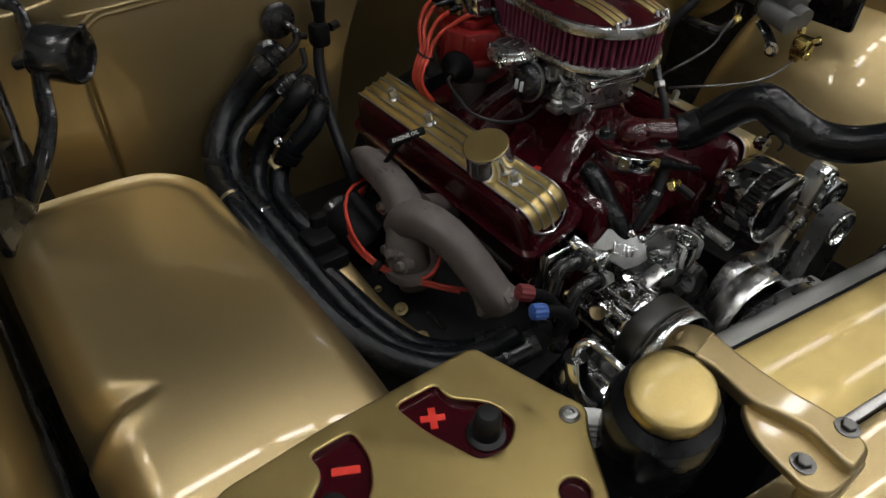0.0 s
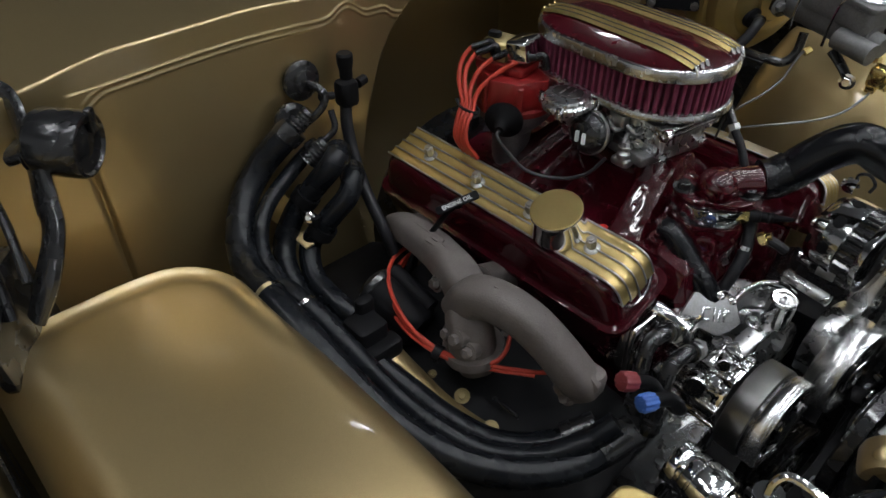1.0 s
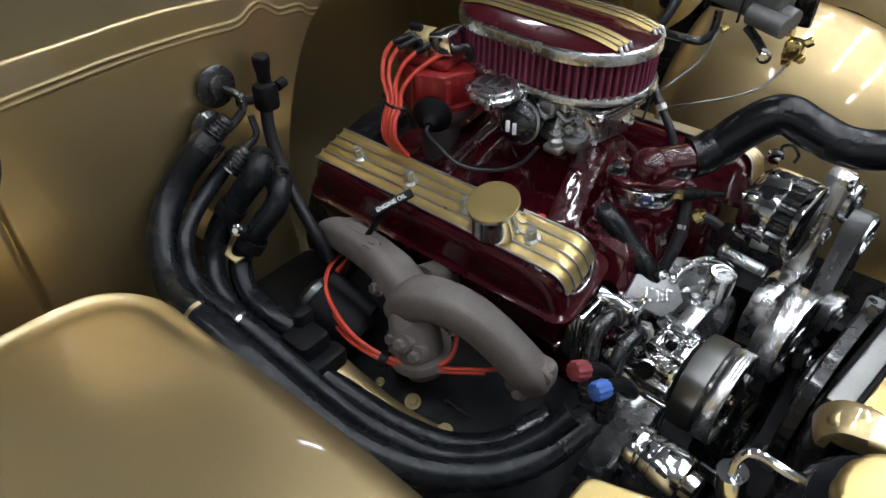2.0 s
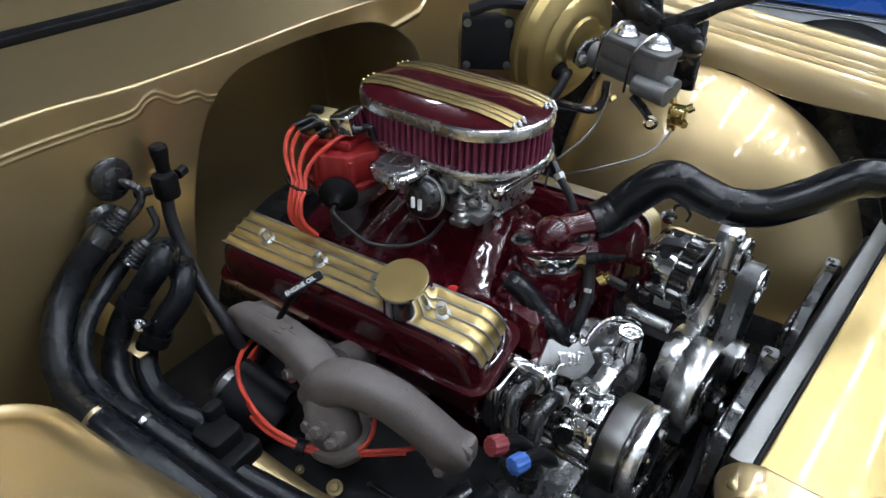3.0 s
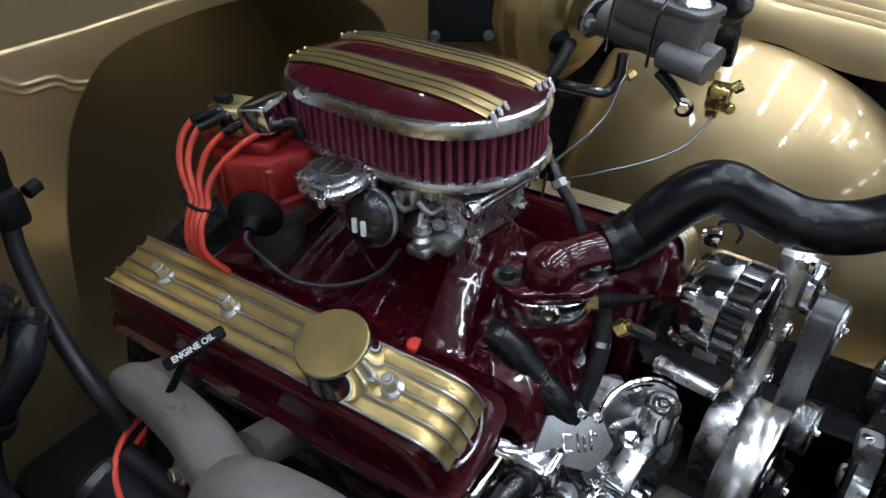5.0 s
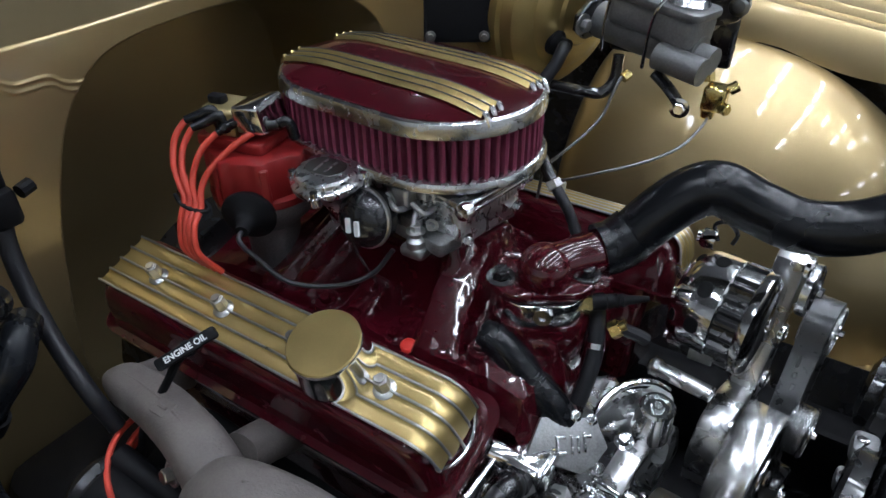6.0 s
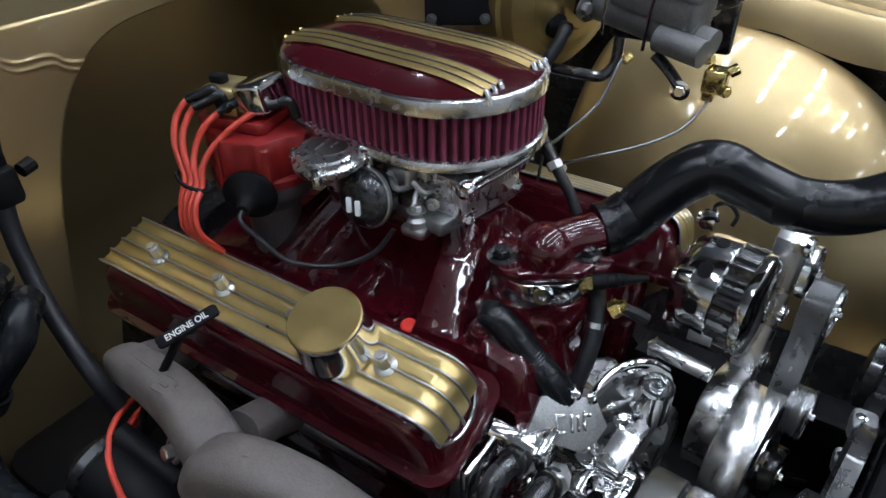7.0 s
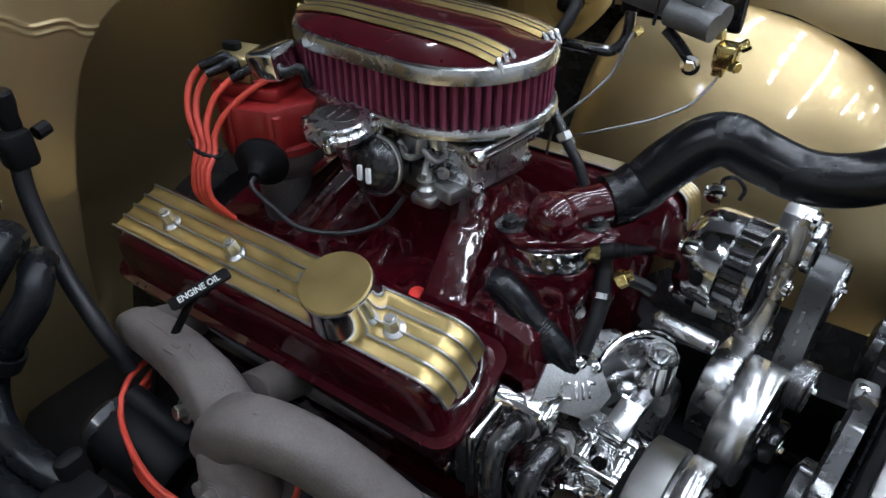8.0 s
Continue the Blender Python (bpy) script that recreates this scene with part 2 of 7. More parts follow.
def sheet(bm, fn, us, vs, thick=0.0):
    """A bent panel: fn(u, v) gives a place. thick: its depth behind the face."""
    g = [[bm.verts.new(Vector(fn(u, v))) for v in vs] for u in us]
    for a, b in zip(g, g[1:]):
        for k in range(len(vs) - 1):
            bm.faces.new((a[k], b[k], b[k + 1], a[k + 1]))
    if thick:
        bm.normal_update()
        front = list(bm.faces)
        back = {v: bm.verts.new(v.co - v.normal * thick) for v in list(bm.verts)}
        edges = [e for e in bm.edges if len(e.link_faces) == 1]
        rim = [(e.verts[0], e.verts[1]) for e in edges]
        for f in front:
            bm.faces.new([back[v] for v in reversed(f.verts)])
        for p, q in rim:
            bm.faces.new((p, q, back[q], back[p]))
    return bm


def steps(a, b, n):
    return [a + (b - a) * k / n for k in range(n + 1)]


def smooth(a, b, x):
    t = min(1, max(0, (x - a) / (b - a)))
    return t * t * (3 - 2 * t)


def B():
    return bmesh.new()


def bolt(parent, at, along, r=0.006, h=0.006, material=CHROME, name="bolt", washer=True):
    bm = B()
    m = axes(at, along)
    if washer:
        lathe(bm, m, [(0, 0), (r * 1.7, 0), (r * 1.7, 0.0012), (r * 1.05, 0.0016)], 14)
    prism(bm, m, hexagon(r), 0.001, h, r * 0.12, 1)
    return part(name, bm, material, parent)


def even(ob):
    """Keeps broad flat faces flat beside their rounded edges."""
    w = ob.modifiers.new("even_normals", "WEIGHTED_NORMAL")
    w.keep_sharp = True
    return ob


def lettering(parent, text, m, size, material, name="lettering", depth=0.0004, bold=1.0):
    cu = bpy.data.curves.new(name, "FONT")
    cu.body, cu.size, cu.extrude, cu.align_x, cu.align_y = text, size, depth, "CENTER", "CENTER"
    cu.offset = 0.00018 * bold
    tmp = new("tmp_text", cu)
    dg = bpy.context.evaluated_depsgraph_get()
    me = bpy.data.meshes.new_from_object(tmp.evaluated_get(dg))
    bpy.data.objects.remove(tmp)
    bm = B()
    bm.from_mesh(me)
    bmesh.ops.transform(bm, matrix=m, verts=bm.verts)
    return part(name, bm, material, parent)


# ==== the hall ====
def hall():
    # unseen walls: white ones bounce light onto chrome, charcoal keeps rail reflections dark
    for name, lo, hi, material in (("floor", (-8, -7, -0.1), (9, 8, 0.0), FLOOR), ("ceiling", (-8, -7, 5.0), (9, 8, 5.1), CEIL),
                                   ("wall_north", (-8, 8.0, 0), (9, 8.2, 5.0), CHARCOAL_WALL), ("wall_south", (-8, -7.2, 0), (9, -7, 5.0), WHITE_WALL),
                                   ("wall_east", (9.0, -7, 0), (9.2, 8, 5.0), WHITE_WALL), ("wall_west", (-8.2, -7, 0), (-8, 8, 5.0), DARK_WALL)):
        bm = B()
        c = [(a + b) / 2 for a, b in zip(lo, hi)]
        box(bm, c, [b - a for a, b in zip(lo, hi)], 0.01)
        tagged(part(name, bm, material), "plain closed side of the show hall", "hall", kind="structure")


hall()


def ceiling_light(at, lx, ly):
    t = thing("ceiling_light", at, "white ceiling light assumed out of view, with a bright diffuser", "lamp", "ceiling lights")
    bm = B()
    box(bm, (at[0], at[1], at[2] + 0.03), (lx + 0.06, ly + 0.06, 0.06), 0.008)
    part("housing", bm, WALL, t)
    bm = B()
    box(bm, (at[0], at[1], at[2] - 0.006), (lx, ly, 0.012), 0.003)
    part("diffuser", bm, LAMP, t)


# unseen rows of short tube lights over the truck and the aisle beside it
# most entries after the grid are added to brighten the tubs, chrome and walls
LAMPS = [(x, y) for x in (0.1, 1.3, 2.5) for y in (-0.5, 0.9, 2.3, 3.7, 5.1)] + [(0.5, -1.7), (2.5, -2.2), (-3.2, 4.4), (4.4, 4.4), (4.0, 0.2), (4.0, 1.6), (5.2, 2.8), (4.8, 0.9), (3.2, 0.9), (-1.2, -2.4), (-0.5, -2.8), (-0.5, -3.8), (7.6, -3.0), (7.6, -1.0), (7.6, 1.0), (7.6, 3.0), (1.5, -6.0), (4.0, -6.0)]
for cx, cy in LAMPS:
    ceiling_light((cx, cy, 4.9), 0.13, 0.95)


# ==== the truck's body round the engine ====
truck = thing("truck_body", (0, 0, 0.0), "gold metallic painted engine bay of a pickup truck, hood open", "truck")

REC_MARKS = [(-0.235, 0.70), (-0.222, 0.80), (-0.203, 0.89), (-0.177, 0.965), (-0.153, 1.008), (-0.125, 1.037), (-0.085, 1.058), (-0.02, 1.067), (0.09, 1.069), (0.25, 1.055), (0.36, 1.0), (0.41, 0.93), (0.42, 0.80)]

REC = [(p.x, p.y) for p in spline([(y, z, 0) for y, z in REC_MARKS], 4)]

def recess(y, z):
    """How deep the pressed bay for the engine's back goes at a place of the firewall."""
    best = 9.0
    for (a, b), (c, d) in zip(REC, REC[1:]):
        p, q = Vector((a, b)), Vector((c, d))
        k = max(0, min(1, (Vector((y, z)) - p).dot(q - p) / (q - p).length_squared))
        best = min(best, (Vector((y, z)) - p.lerp(q, k)).length)
    inside = False
    poly = REC + [(0.42, 0.2), (-0.185, 0.2)]
    j = len(poly) - 1
    for i in range(len(poly)):
        if (poly[i][1] > z) != (poly[j][1] > z) and y < (poly[j][0] - poly[i][0]) * (z - poly[i][1]) / (poly[j][1] - poly[i][1]) + poly[i][0]:
            inside = not inside
        j = i
    return smooth(-0.006, 0.03, best if inside else -best)


def lip_height(y):
    """Height of the firewall's upper lip along its width."""
    z = 1.072 + 0.022 * smooth(-0.72, -0.56, y) + 0.004 * smooth(-0.56, -0.4, y) - 0.008 * smooth(-0.40, -0.25, y) + 0.006 * smooth(-0.16, 0.10, y)
    return z - 0.05 * smooth(-0.72, -0.82, y) - 0.012 * smooth(0.2, 0.4, y)


BEAD = [(-0.70, 1.054), (-0.586, 1.058), (-0.476, 1.0635), (-0.40, 1.0645), (-0.33, 1.0625), (-0.276, 1.0605), (-0.250, 1.0735), (-0.232, 1.0745), (-0.206, 1.0575), (-0.187, 1.0555), (-0.166, 1.0535), (-0.117, 1.036), (0.12, 1.03)]
BEAD_LINE = [(p.x, p.y) for p in spline([(y, z, 0) for y, z in BEAD], 6)]


def bead_line(y):
    """Height of the rolled double bead below the lip, with its small step up."""
    for (a, za), (b, zb) in zip(BEAD_LINE, BEAD_LINE[1:]):
        if y < b:
            return za + (zb - za) * max(0, (y - a) / (b - a))
    return BEAD_LINE[-1][1]


def firewall(u, v):
    y = u
    z = v if v < 0.95 else 0.95 + (v - 0.95) / 0.145 * (lip_height(y) - 0.95)
    x = -0.115 - 0.26 * recess(y, z)
    # raised field with a rolled bead along its top and outer side
    k = 1 - recess(y, z)
    if y < 0.1:
        e = bead_line(y) - z
        s = y + 0.640
        if e > 0 and s > 0 and e < 0.05 and s < 0.05:
            e = 0.05 - ((0.05 - e) ** 2 + (0.05 - s) ** 2) ** 0.5
        else:
            e = min(e, s)
        x += (0.0007 * smooth(-0.004, 0.002, e) + 0.0010 * math.exp(-(e / 0.0021) ** 2) + 0.0010 * math.exp(-((e - 0.0085) / 0.0021) ** 2)) * k * smooth(0.955, 1.02, z + 0.2 * smooth(0.03, 0.09, s))
    else:
        e = 1.04 + 0.10 * (y - 0.36) + 0.02 * smooth(0.40, 0.44, y) - z
        x += 0.006 * math.exp(-(e / 0.006) ** 2) * k
    # pressed upright groove
    g = y + 0.640 - 0.015 * (1.0 - z)
    x -= 0.006 * math.exp(-(g / 0.004) ** 2) * smooth(1.02, 0.97, z)
    return (x, y, z)


bm = B()
sheet(bm, firewall, steps(-0.98, -0.72, 30)[:-1] + steps(-0.72, 0.46, 470)[:-1] + steps(0.46, 0.98, 20), steps(0.30, 0.8, 26)[:-1] + steps(0.8, 1.0, 56)[:-1] + steps(1.0, 1.095, 120), 0.003)
part("firewall", bm, GOLD, truck, "gold painted pressed firewall with a deep rounded recess")


def ledge(u, v):
    # firewall lip rolling back into the flat cowl shelf
    k = v
    z = lip_height(u)
    back = 1.112 + 0.010 * smooth(-0.1, 0.2, u) - 0.03 * smooth(-0.6, -0.85, u)
    if k < 1:
        a = radians(90 * k)
        return (-0.115 - 0.005 * (1 - math.cos(a)), u, z + 0.004 * math.sin(a))
    q = k - 1
    return (-0.120 - 0.222 * q, u, (z + 0.004) * (1 - q) + back * q)


bm = B()
sheet(bm, ledge, steps(-0.98, 0.98, 120), steps(0, 1, 6)[:-1] + steps(1, 2, 14), 0.003)
part("cowl_shelf", bm, GOLD, truck, "gold painted flat cowl shelf")
bm = B()
prism(bm, axes((-0.362, 0, 1.116), (0, 1, 0)), rounded(0.036, 0.018, 0.003, 3), -0.95, 0.95, 0.002)
part("rubber_seal", bm, BLACK_MATTE, truck, "black rubber hood seal")
bm = B()
sheet(bm, lambda u, v: (-0.378 - v, u, 1.118 + 0.22 * v), steps(-0.95, 0.95, 8), steps(0, 0.45, 6), 0.004)
part("cowl_panel", bm, GOLD, truck, "gold painted cowl panel under the windscreen")


def battery_side_tub():
    """Inner fender: broad gently crowned top, tight rear and inner shoulders, long fall to the front."""
    def place(u, v):
        x, y = u, v
        dx, dy = x + 0.040, y - 0.543
        q = 0.085 - math.hypot(0.085 - dx, 0.085 - dy) if dx < 0.085 and dy < 0.085 else min(dx, dy)
        edge = max(0, (0.035 - q) / 0.10)
        front = max(0, (x - 0.30) / 0.50)
        d = min(1, (edge ** 3.2 + front ** 2.6) ** 0.5)
        z = 0.838 - 0.40 * (1 - (1 - d * d) ** 0.5) - 0.022 * max(0, (0.70 - y) / 0.15) ** 2 - 0.05 * max(0, (y - 0.785) / 0.06) ** 2
        # rolled lip along the rear edge, with a shallow trough in front of it
        rear = smooth(0.20, 0.04, x)
        z += (0.007 * math.exp(-((q - 0.004) / 0.006) ** 2) - 0.004 * math.exp(-((q - 0.022) / 0.011) ** 2)) * rear
        # two pressed folds meeting at the outer edge
        w = max(0, (y - 0.745) / 0.085)
        z -= 0.024 * math.exp(-((x - 0.365 + 0.10 * (y - 0.84)) / (0.006 + 0.022 * w)) ** 2) * min(1, w)
        z += 0.012 * math.exp(-((x - 0.405 - 0.3 * (y - 0.84)) / 0.016) ** 2) * min(1, w)
        return (x, -y, z)
    bm = B()
    xs = steps(-0.095, 0.02, 46)[:-1] + steps(0.02, 0.32, 46)[:-1] + steps(0.32, 0.46, 34)[:-1] + [0.46 + 0.34 * (1 - (1 - k) ** 1.8) for k in steps(0, 1, 26)]
    ys = steps(0.845, 0.70, 22)[:-1] + steps(0.70, 0.485, 60)
    return sheet(bm, place, xs, ys, 0.003)


def brake_side_tub():
    """Inner fender: tall rounded dome falling forward in one curve."""
    def place(u, v):
        x, y = u, v
        rear = max(0, (0.40 - x) / 0.27)
        front = max(0, (x - 0.36) / 0.47)
        inner = max(0, (0.76 - y) / 0.275)
        d = min(1, (rear ** 9 + front ** 2.2 + inner ** 2.15) ** 0.5)
        z = 0.932 - 0.46 * (1 - (1 - d * d) ** 0.5) - 0.06 * max(0, (y - 0.74) / 0.1) ** 2 - 0.02 * max(0, (0.40 - x) / 0.27) ** 2
        return (x, y, z)
    bm = B()
    xs = [0.36 - 0.23 * (1 - (1 - k) ** 2.2) for k in reversed(steps(0, 1, 20)[1:])] + [0.36 + 0.47 * (1 - (1 - k) ** 1.9) for k in steps(0, 1, 38)]
    ys = [0.84 - 0.12 * k for k in steps(0, 1, 6)[:-1]] + [0.72 - 0.235 * (1 - (1 - k) ** 1.7) for k in steps(0, 1, 32)]
    return sheet(bm, place, xs, ys, 0.003)


part("inner_fender", battery_side_tub(), GOLD, truck, "gold painted domed inner fender with folds at its edge")
part("inner_fender", brake_side_tub(), GOLD, truck, "gold painted domed inner fender beside the brake cylinder")

# battery side: dark well, then the fender's stepped flange
prof = [(0.878, 0.62), (0.879, 0.80), (0.881, 0.85), (0.884, 0.88), (0.888, 0.91), (0.893, 0.935), (0.898, 0.945), (0.925, 0.950), (0.935, 0.962), (0.975, 0.966), (0.985, 0.955), (1.0, 0.90), (1.005, 0.70)]
bm = B()
sheet(bm, lambda u, v: (u, -prof[v][0], prof[v][1]), steps(-0.35, 1.6, 20), range(len(prof)), 0.003)
part("fender", bm, GOLD, truck, "gold painted fender edge with stepped flange")
# brake side: tall rail over the dome, then two stepped flanges
rail = [(0.768, None), (0.772, -0.040), (0.779, -0.022), (0.786, -0.008), (0.790, -0.003), (0.793, 0.0), (0.798, 0.0005), (0.838, -0.003), (0.842, -0.001), (0.846, 0.010), (0.849, 0.0130), (0.854, 0.0132), (0.925, 0.011), (0.931, 0.014), (0.936, 0.026), (0.940, 0.029), (0.952, 0.029), (0.962, 0.020), (0.975, -0.05), (0.985, -0.3), (0.985, -0.4)]


def rail_at(u, v):
    y, h = rail[v]
    base = 0.998 - 0.127 * (u - 0.37) if u < 1.2 else 0.893
    low = 0.893 + 0.036 * math.exp(-((u - 0.43) / 0.10) ** 2)
    return (u, y, low if h is None else base + h)


bm = B()
sheet(bm, rail_at, steps(-0.35, 1.6, 60), range(len(rail)), 0.003)
part("fender", bm, GOLD, truck, "gold painted fender rail with two stepped flanges")
# added black panels behind and under the domes stand in for the gaps' shade
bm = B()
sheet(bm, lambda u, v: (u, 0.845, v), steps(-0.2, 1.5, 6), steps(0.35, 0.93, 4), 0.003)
part("dark_gap_panel", bm, BLACK, truck, "black panel standing in for the shaded gap")
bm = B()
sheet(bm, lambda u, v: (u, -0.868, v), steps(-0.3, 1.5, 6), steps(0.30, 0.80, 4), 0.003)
part("dark_gap_panel", bm, BLACK, truck, "black panel standing in for the shaded gap")
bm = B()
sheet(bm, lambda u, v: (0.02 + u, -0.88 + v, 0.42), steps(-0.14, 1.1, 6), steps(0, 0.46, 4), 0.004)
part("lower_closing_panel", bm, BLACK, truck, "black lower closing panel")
# added black sheet: hides the bright floor, standing in for the bay's shade
bm = B()
sheet(bm, lambda u, v: (0.22 + u, -0.46 + v, 0.335 - 0.02 * u), steps(0, 0.82, 4), steps(0, 0.98, 4), 0.004)
part("dark_undersheet", bm, BLACK_MATTE, truck, "black sheet added under the engine for the bay's shade")
bm = B()
sheet(bm, lambda u, v: (1.0, u, v), steps(-0.86, 0.86, 6), steps(0.32, 0.58, 4), 0.004)
part("grille_support", bm, BLACK_MATTE, truck, "black support behind the grille")
for x in (-0.02, 0.70):
    for y in (-0.40, 0.40):
        bm = B()
        lathe(bm, axes((x, y, 0.0), (0, 0, 1)), [(0, 0), (0.085, 0), (0.085, 0.012), (0.03, 0.03), (0.024, 0.04), (0.024, 0.33), (0.045, 0.34), (0.045, 0.36), (0, 0.36)], 20)
        part("stand", bm, BLACK, truck, "black stand under the frame")

# dark underside: inner panels, frame rails and crossmember
for side in (-1, 1):
    bm = B()
    sheet(bm, lambda u, v: (u, side * (0.40 + 0.06 * v), 0.42 + 0.14 * v), steps(-0.2, 1.0, 6), steps(0, 1, 3), 0.004)
    part("lower_apron", bm, BLACK, truck, "black painted lower apron")
bm = B()
box(bm, (0.35, -0.40, 0.42), (1.5, 0.07, 0.14), 0.01)
part("frame_rail", bm, BLACK_MATTE, truck, "black frame rail")
bm = B()
box(bm, (0.35, 0.40, 0.42), (1.5, 0.07, 0.14), 0.01)
part("frame_rail", bm, BLACK_MATTE, truck, "black frame rail")
bm = B()
box(bm, (0.35, 0.0, 0.36), (0.3, 0.8, 0.10), 0.012)
part("crossmember", bm, BLACK, truck, "black crossmember")


# ==== radiator panel, brace, battery and bottle ====
YAW = radians(-8.2)
RM = Matrix.Translation((0.738, -0.10, 0.868)) @ Matrix.Rotation(YAW, 4, "Z")


def radiator_panel():
    t = thing("radiator_cover", (0.80, -0.05, 0.93), "flat gold radiator cover with a polished edge strip", "cover")
    bm = B()
    prism(bm, RM, rounded(0.118, 0.99, 0.004, 3, 0.0725, 0.365), -0.004, 0.0, 0.0012)
    part("top_plate", bm, GOLD_SATIN, t)
    bm = B()
    prism(bm, RM, rounded(0.005, 0.99, 0.001, 2, 0.0105, 0.365), -0.010, -0.003, 0.001)
    part("rubber_strip", bm, BLACK_MATTE, t, "black edging strip")
    bm = B()
    prism(bm, RM, rounded(0.023, 0.99, 0.003, 3, -0.0042, 0.365), -0.016, -0.004, 0.0015)
    part("edge_strip", bm, SATIN_DARK, t, "polished aluminium edge strip")
    bm = B()
    prism(bm, RM, rounded(0.011, 0.99, 0.003, 3, 0.138, 0.365), -0.006, 0.006, 0.0015)
    part("front_trim", bm, SATIN, t, "chrome front trim strip")
    bm = B()
    prism(bm, RM, rounded(0.095, 1.25, 0.012, 3, 0.193, 0.30), -0.03, 0.004, 0.004)
    part("core_support", bm, GOLD, t, "gold painted core support beam")
    r = thing("radiator", (0.80, 0.0, 0.5), "black radiator with shroud behind its gold cover", "radiator")
    bm = B()
    box(bm, (0.055, 0.20, -0.26), (0.075, 0.56, 0.48), 0.006, RM)
    part("core", bm, BLACK_MATTE, r)
    bm = B()
    box(bm, (0.0, 0.20, -0.055), (0.05, 0.55, 0.06), 0.006, RM)
    part("top_tank", bm, BLACK_MATTE, r, "black top tank")
    bm = B()
    box(bm, (-0.010, 0.20, -0.27), (0.04, 0.54, 0.40), 0.01, RM)
    part("shroud", bm, BLACK, r, "black plastic fan shroud")
    for dy, dz, rr in ((0.06, -0.17, 0.13), (0.34, -0.17, 0.13)):
        bm = B()
        lathe(bm, axes(RM @ Vector((-0.034, dy, dz)), (RM.to_3x3() @ Vector((-1, 0, 0)))), [(0.0, 0), (rr, 0.0), (rr, 0.014), (rr - 0.006, 0.018), (rr - 0.012, 0.012), (0.045, 0.010), (0.045, 0.030), (0.03, 0.036), (0, 0.036)], 40)
        fan = part("fan_housing", bm, BLACK, r, "round black fan housing")
        for a in (62, 200):
            bm = B()
            c = RM @ Vector((-0.046, dy + (rr - 0.006) * math.cos(radians(a)), dz + (rr - 0.006) * math.sin(radians(a))))
            box(bm, c, (0.022, 0.030, 0.018), 0.004)
            part("mounting_tab", bm, CAST, fan, "small cast mounting tab")
            bolt(fan, c + Vector((-0.004, 0, 0.007)), (-0.3, 0, 1), 0.004, 0.005, CHROME)


radiator_panel()


def fillet(pts, r, n=5):
    """Rounds the corners of an outline."""
    out = []
    for i, p in enumerate(pts):
        p = Vector(p)
        a, b = Vector(pts[i - 1]) - p, Vector(pts[(i + 1) % len(pts)]) - p
        d = min(r, a.length * 0.45, b.length * 0.45)
        p0, p1 = p + a.normalized() * d, p + b.normalized() * d
        for k in range(n + 1):
            t = k / n
            q = p0 * (1 - t) ** 2 + p * 2 * t * (1 - t) + p1 * t * t
            out.append((q.x, q.y))
    return out


def brace():
    t = thing("support_brace", (0.80, -0.33, 0.94), "gold painted pressed support brace bolted beside the radiator panel", "bracket")
    top = fillet([(0.708, -0.336), (0.713, -0.308), (0.732, -0.299), (0.772, -0.304), (0.819, -0.303), (0.859, -0.296), (0.896, -0.302), (0.899, -0.340), (0.852, -0.330), (0.837, -0.333), (0.804, -0.345), (0.762, -0.337), (0.722, -0.345)], 0.014)
    bm = B()
    prism(bm, Matrix.Translation((0, 0, 0.946)), top, -0.020, 0.0, 0.0055, 4)
    even(part("channel", bm, GOLD, t, "gold painted pressed channel"))
    flange = fillet([(0.795, -0.330), (0.800, -0.348), (0.822, -0.366), (0.846, -0.372), (0.880, -0.377), (0.896, -0.366), (0.900, -0.325), (0.85, -0.318)], 0.012)
    bm = B()
    prism(bm, Matrix.Translation((0, 0, 0.934)), flange, -0.010, 0.0, 0.003, 3)
    even(part("flange", bm, GOLD, t, "gold painted side flange"))
    bm = B()
    tube(bm, [(0.738, -0.322, 0.944), (0.720, -0.325, 0.941), (0.7105, -0.328, 0.932), (0.7085, -0.329, 0.922)], 0.020, 16, flat=(1.0, 0.32), square=0.6)
    part("tongue", bm, GOLD, t)
    bm = B()
    box(bm, (0.885, -0.325, 0.90), (0.03, 0.05, 0.06), 0.006)
    part("foot", bm, GOLD, t)
    bolt(t, (0.866, -0.357, 0.934), (0, 0, 1), 0.0065, 0.006, SATIN_DARK)
    bolt(t, (0.872, -0.303, 0.946), (0, 0, 1), 0.0065, 0.006, SATIN_DARK)


brace()


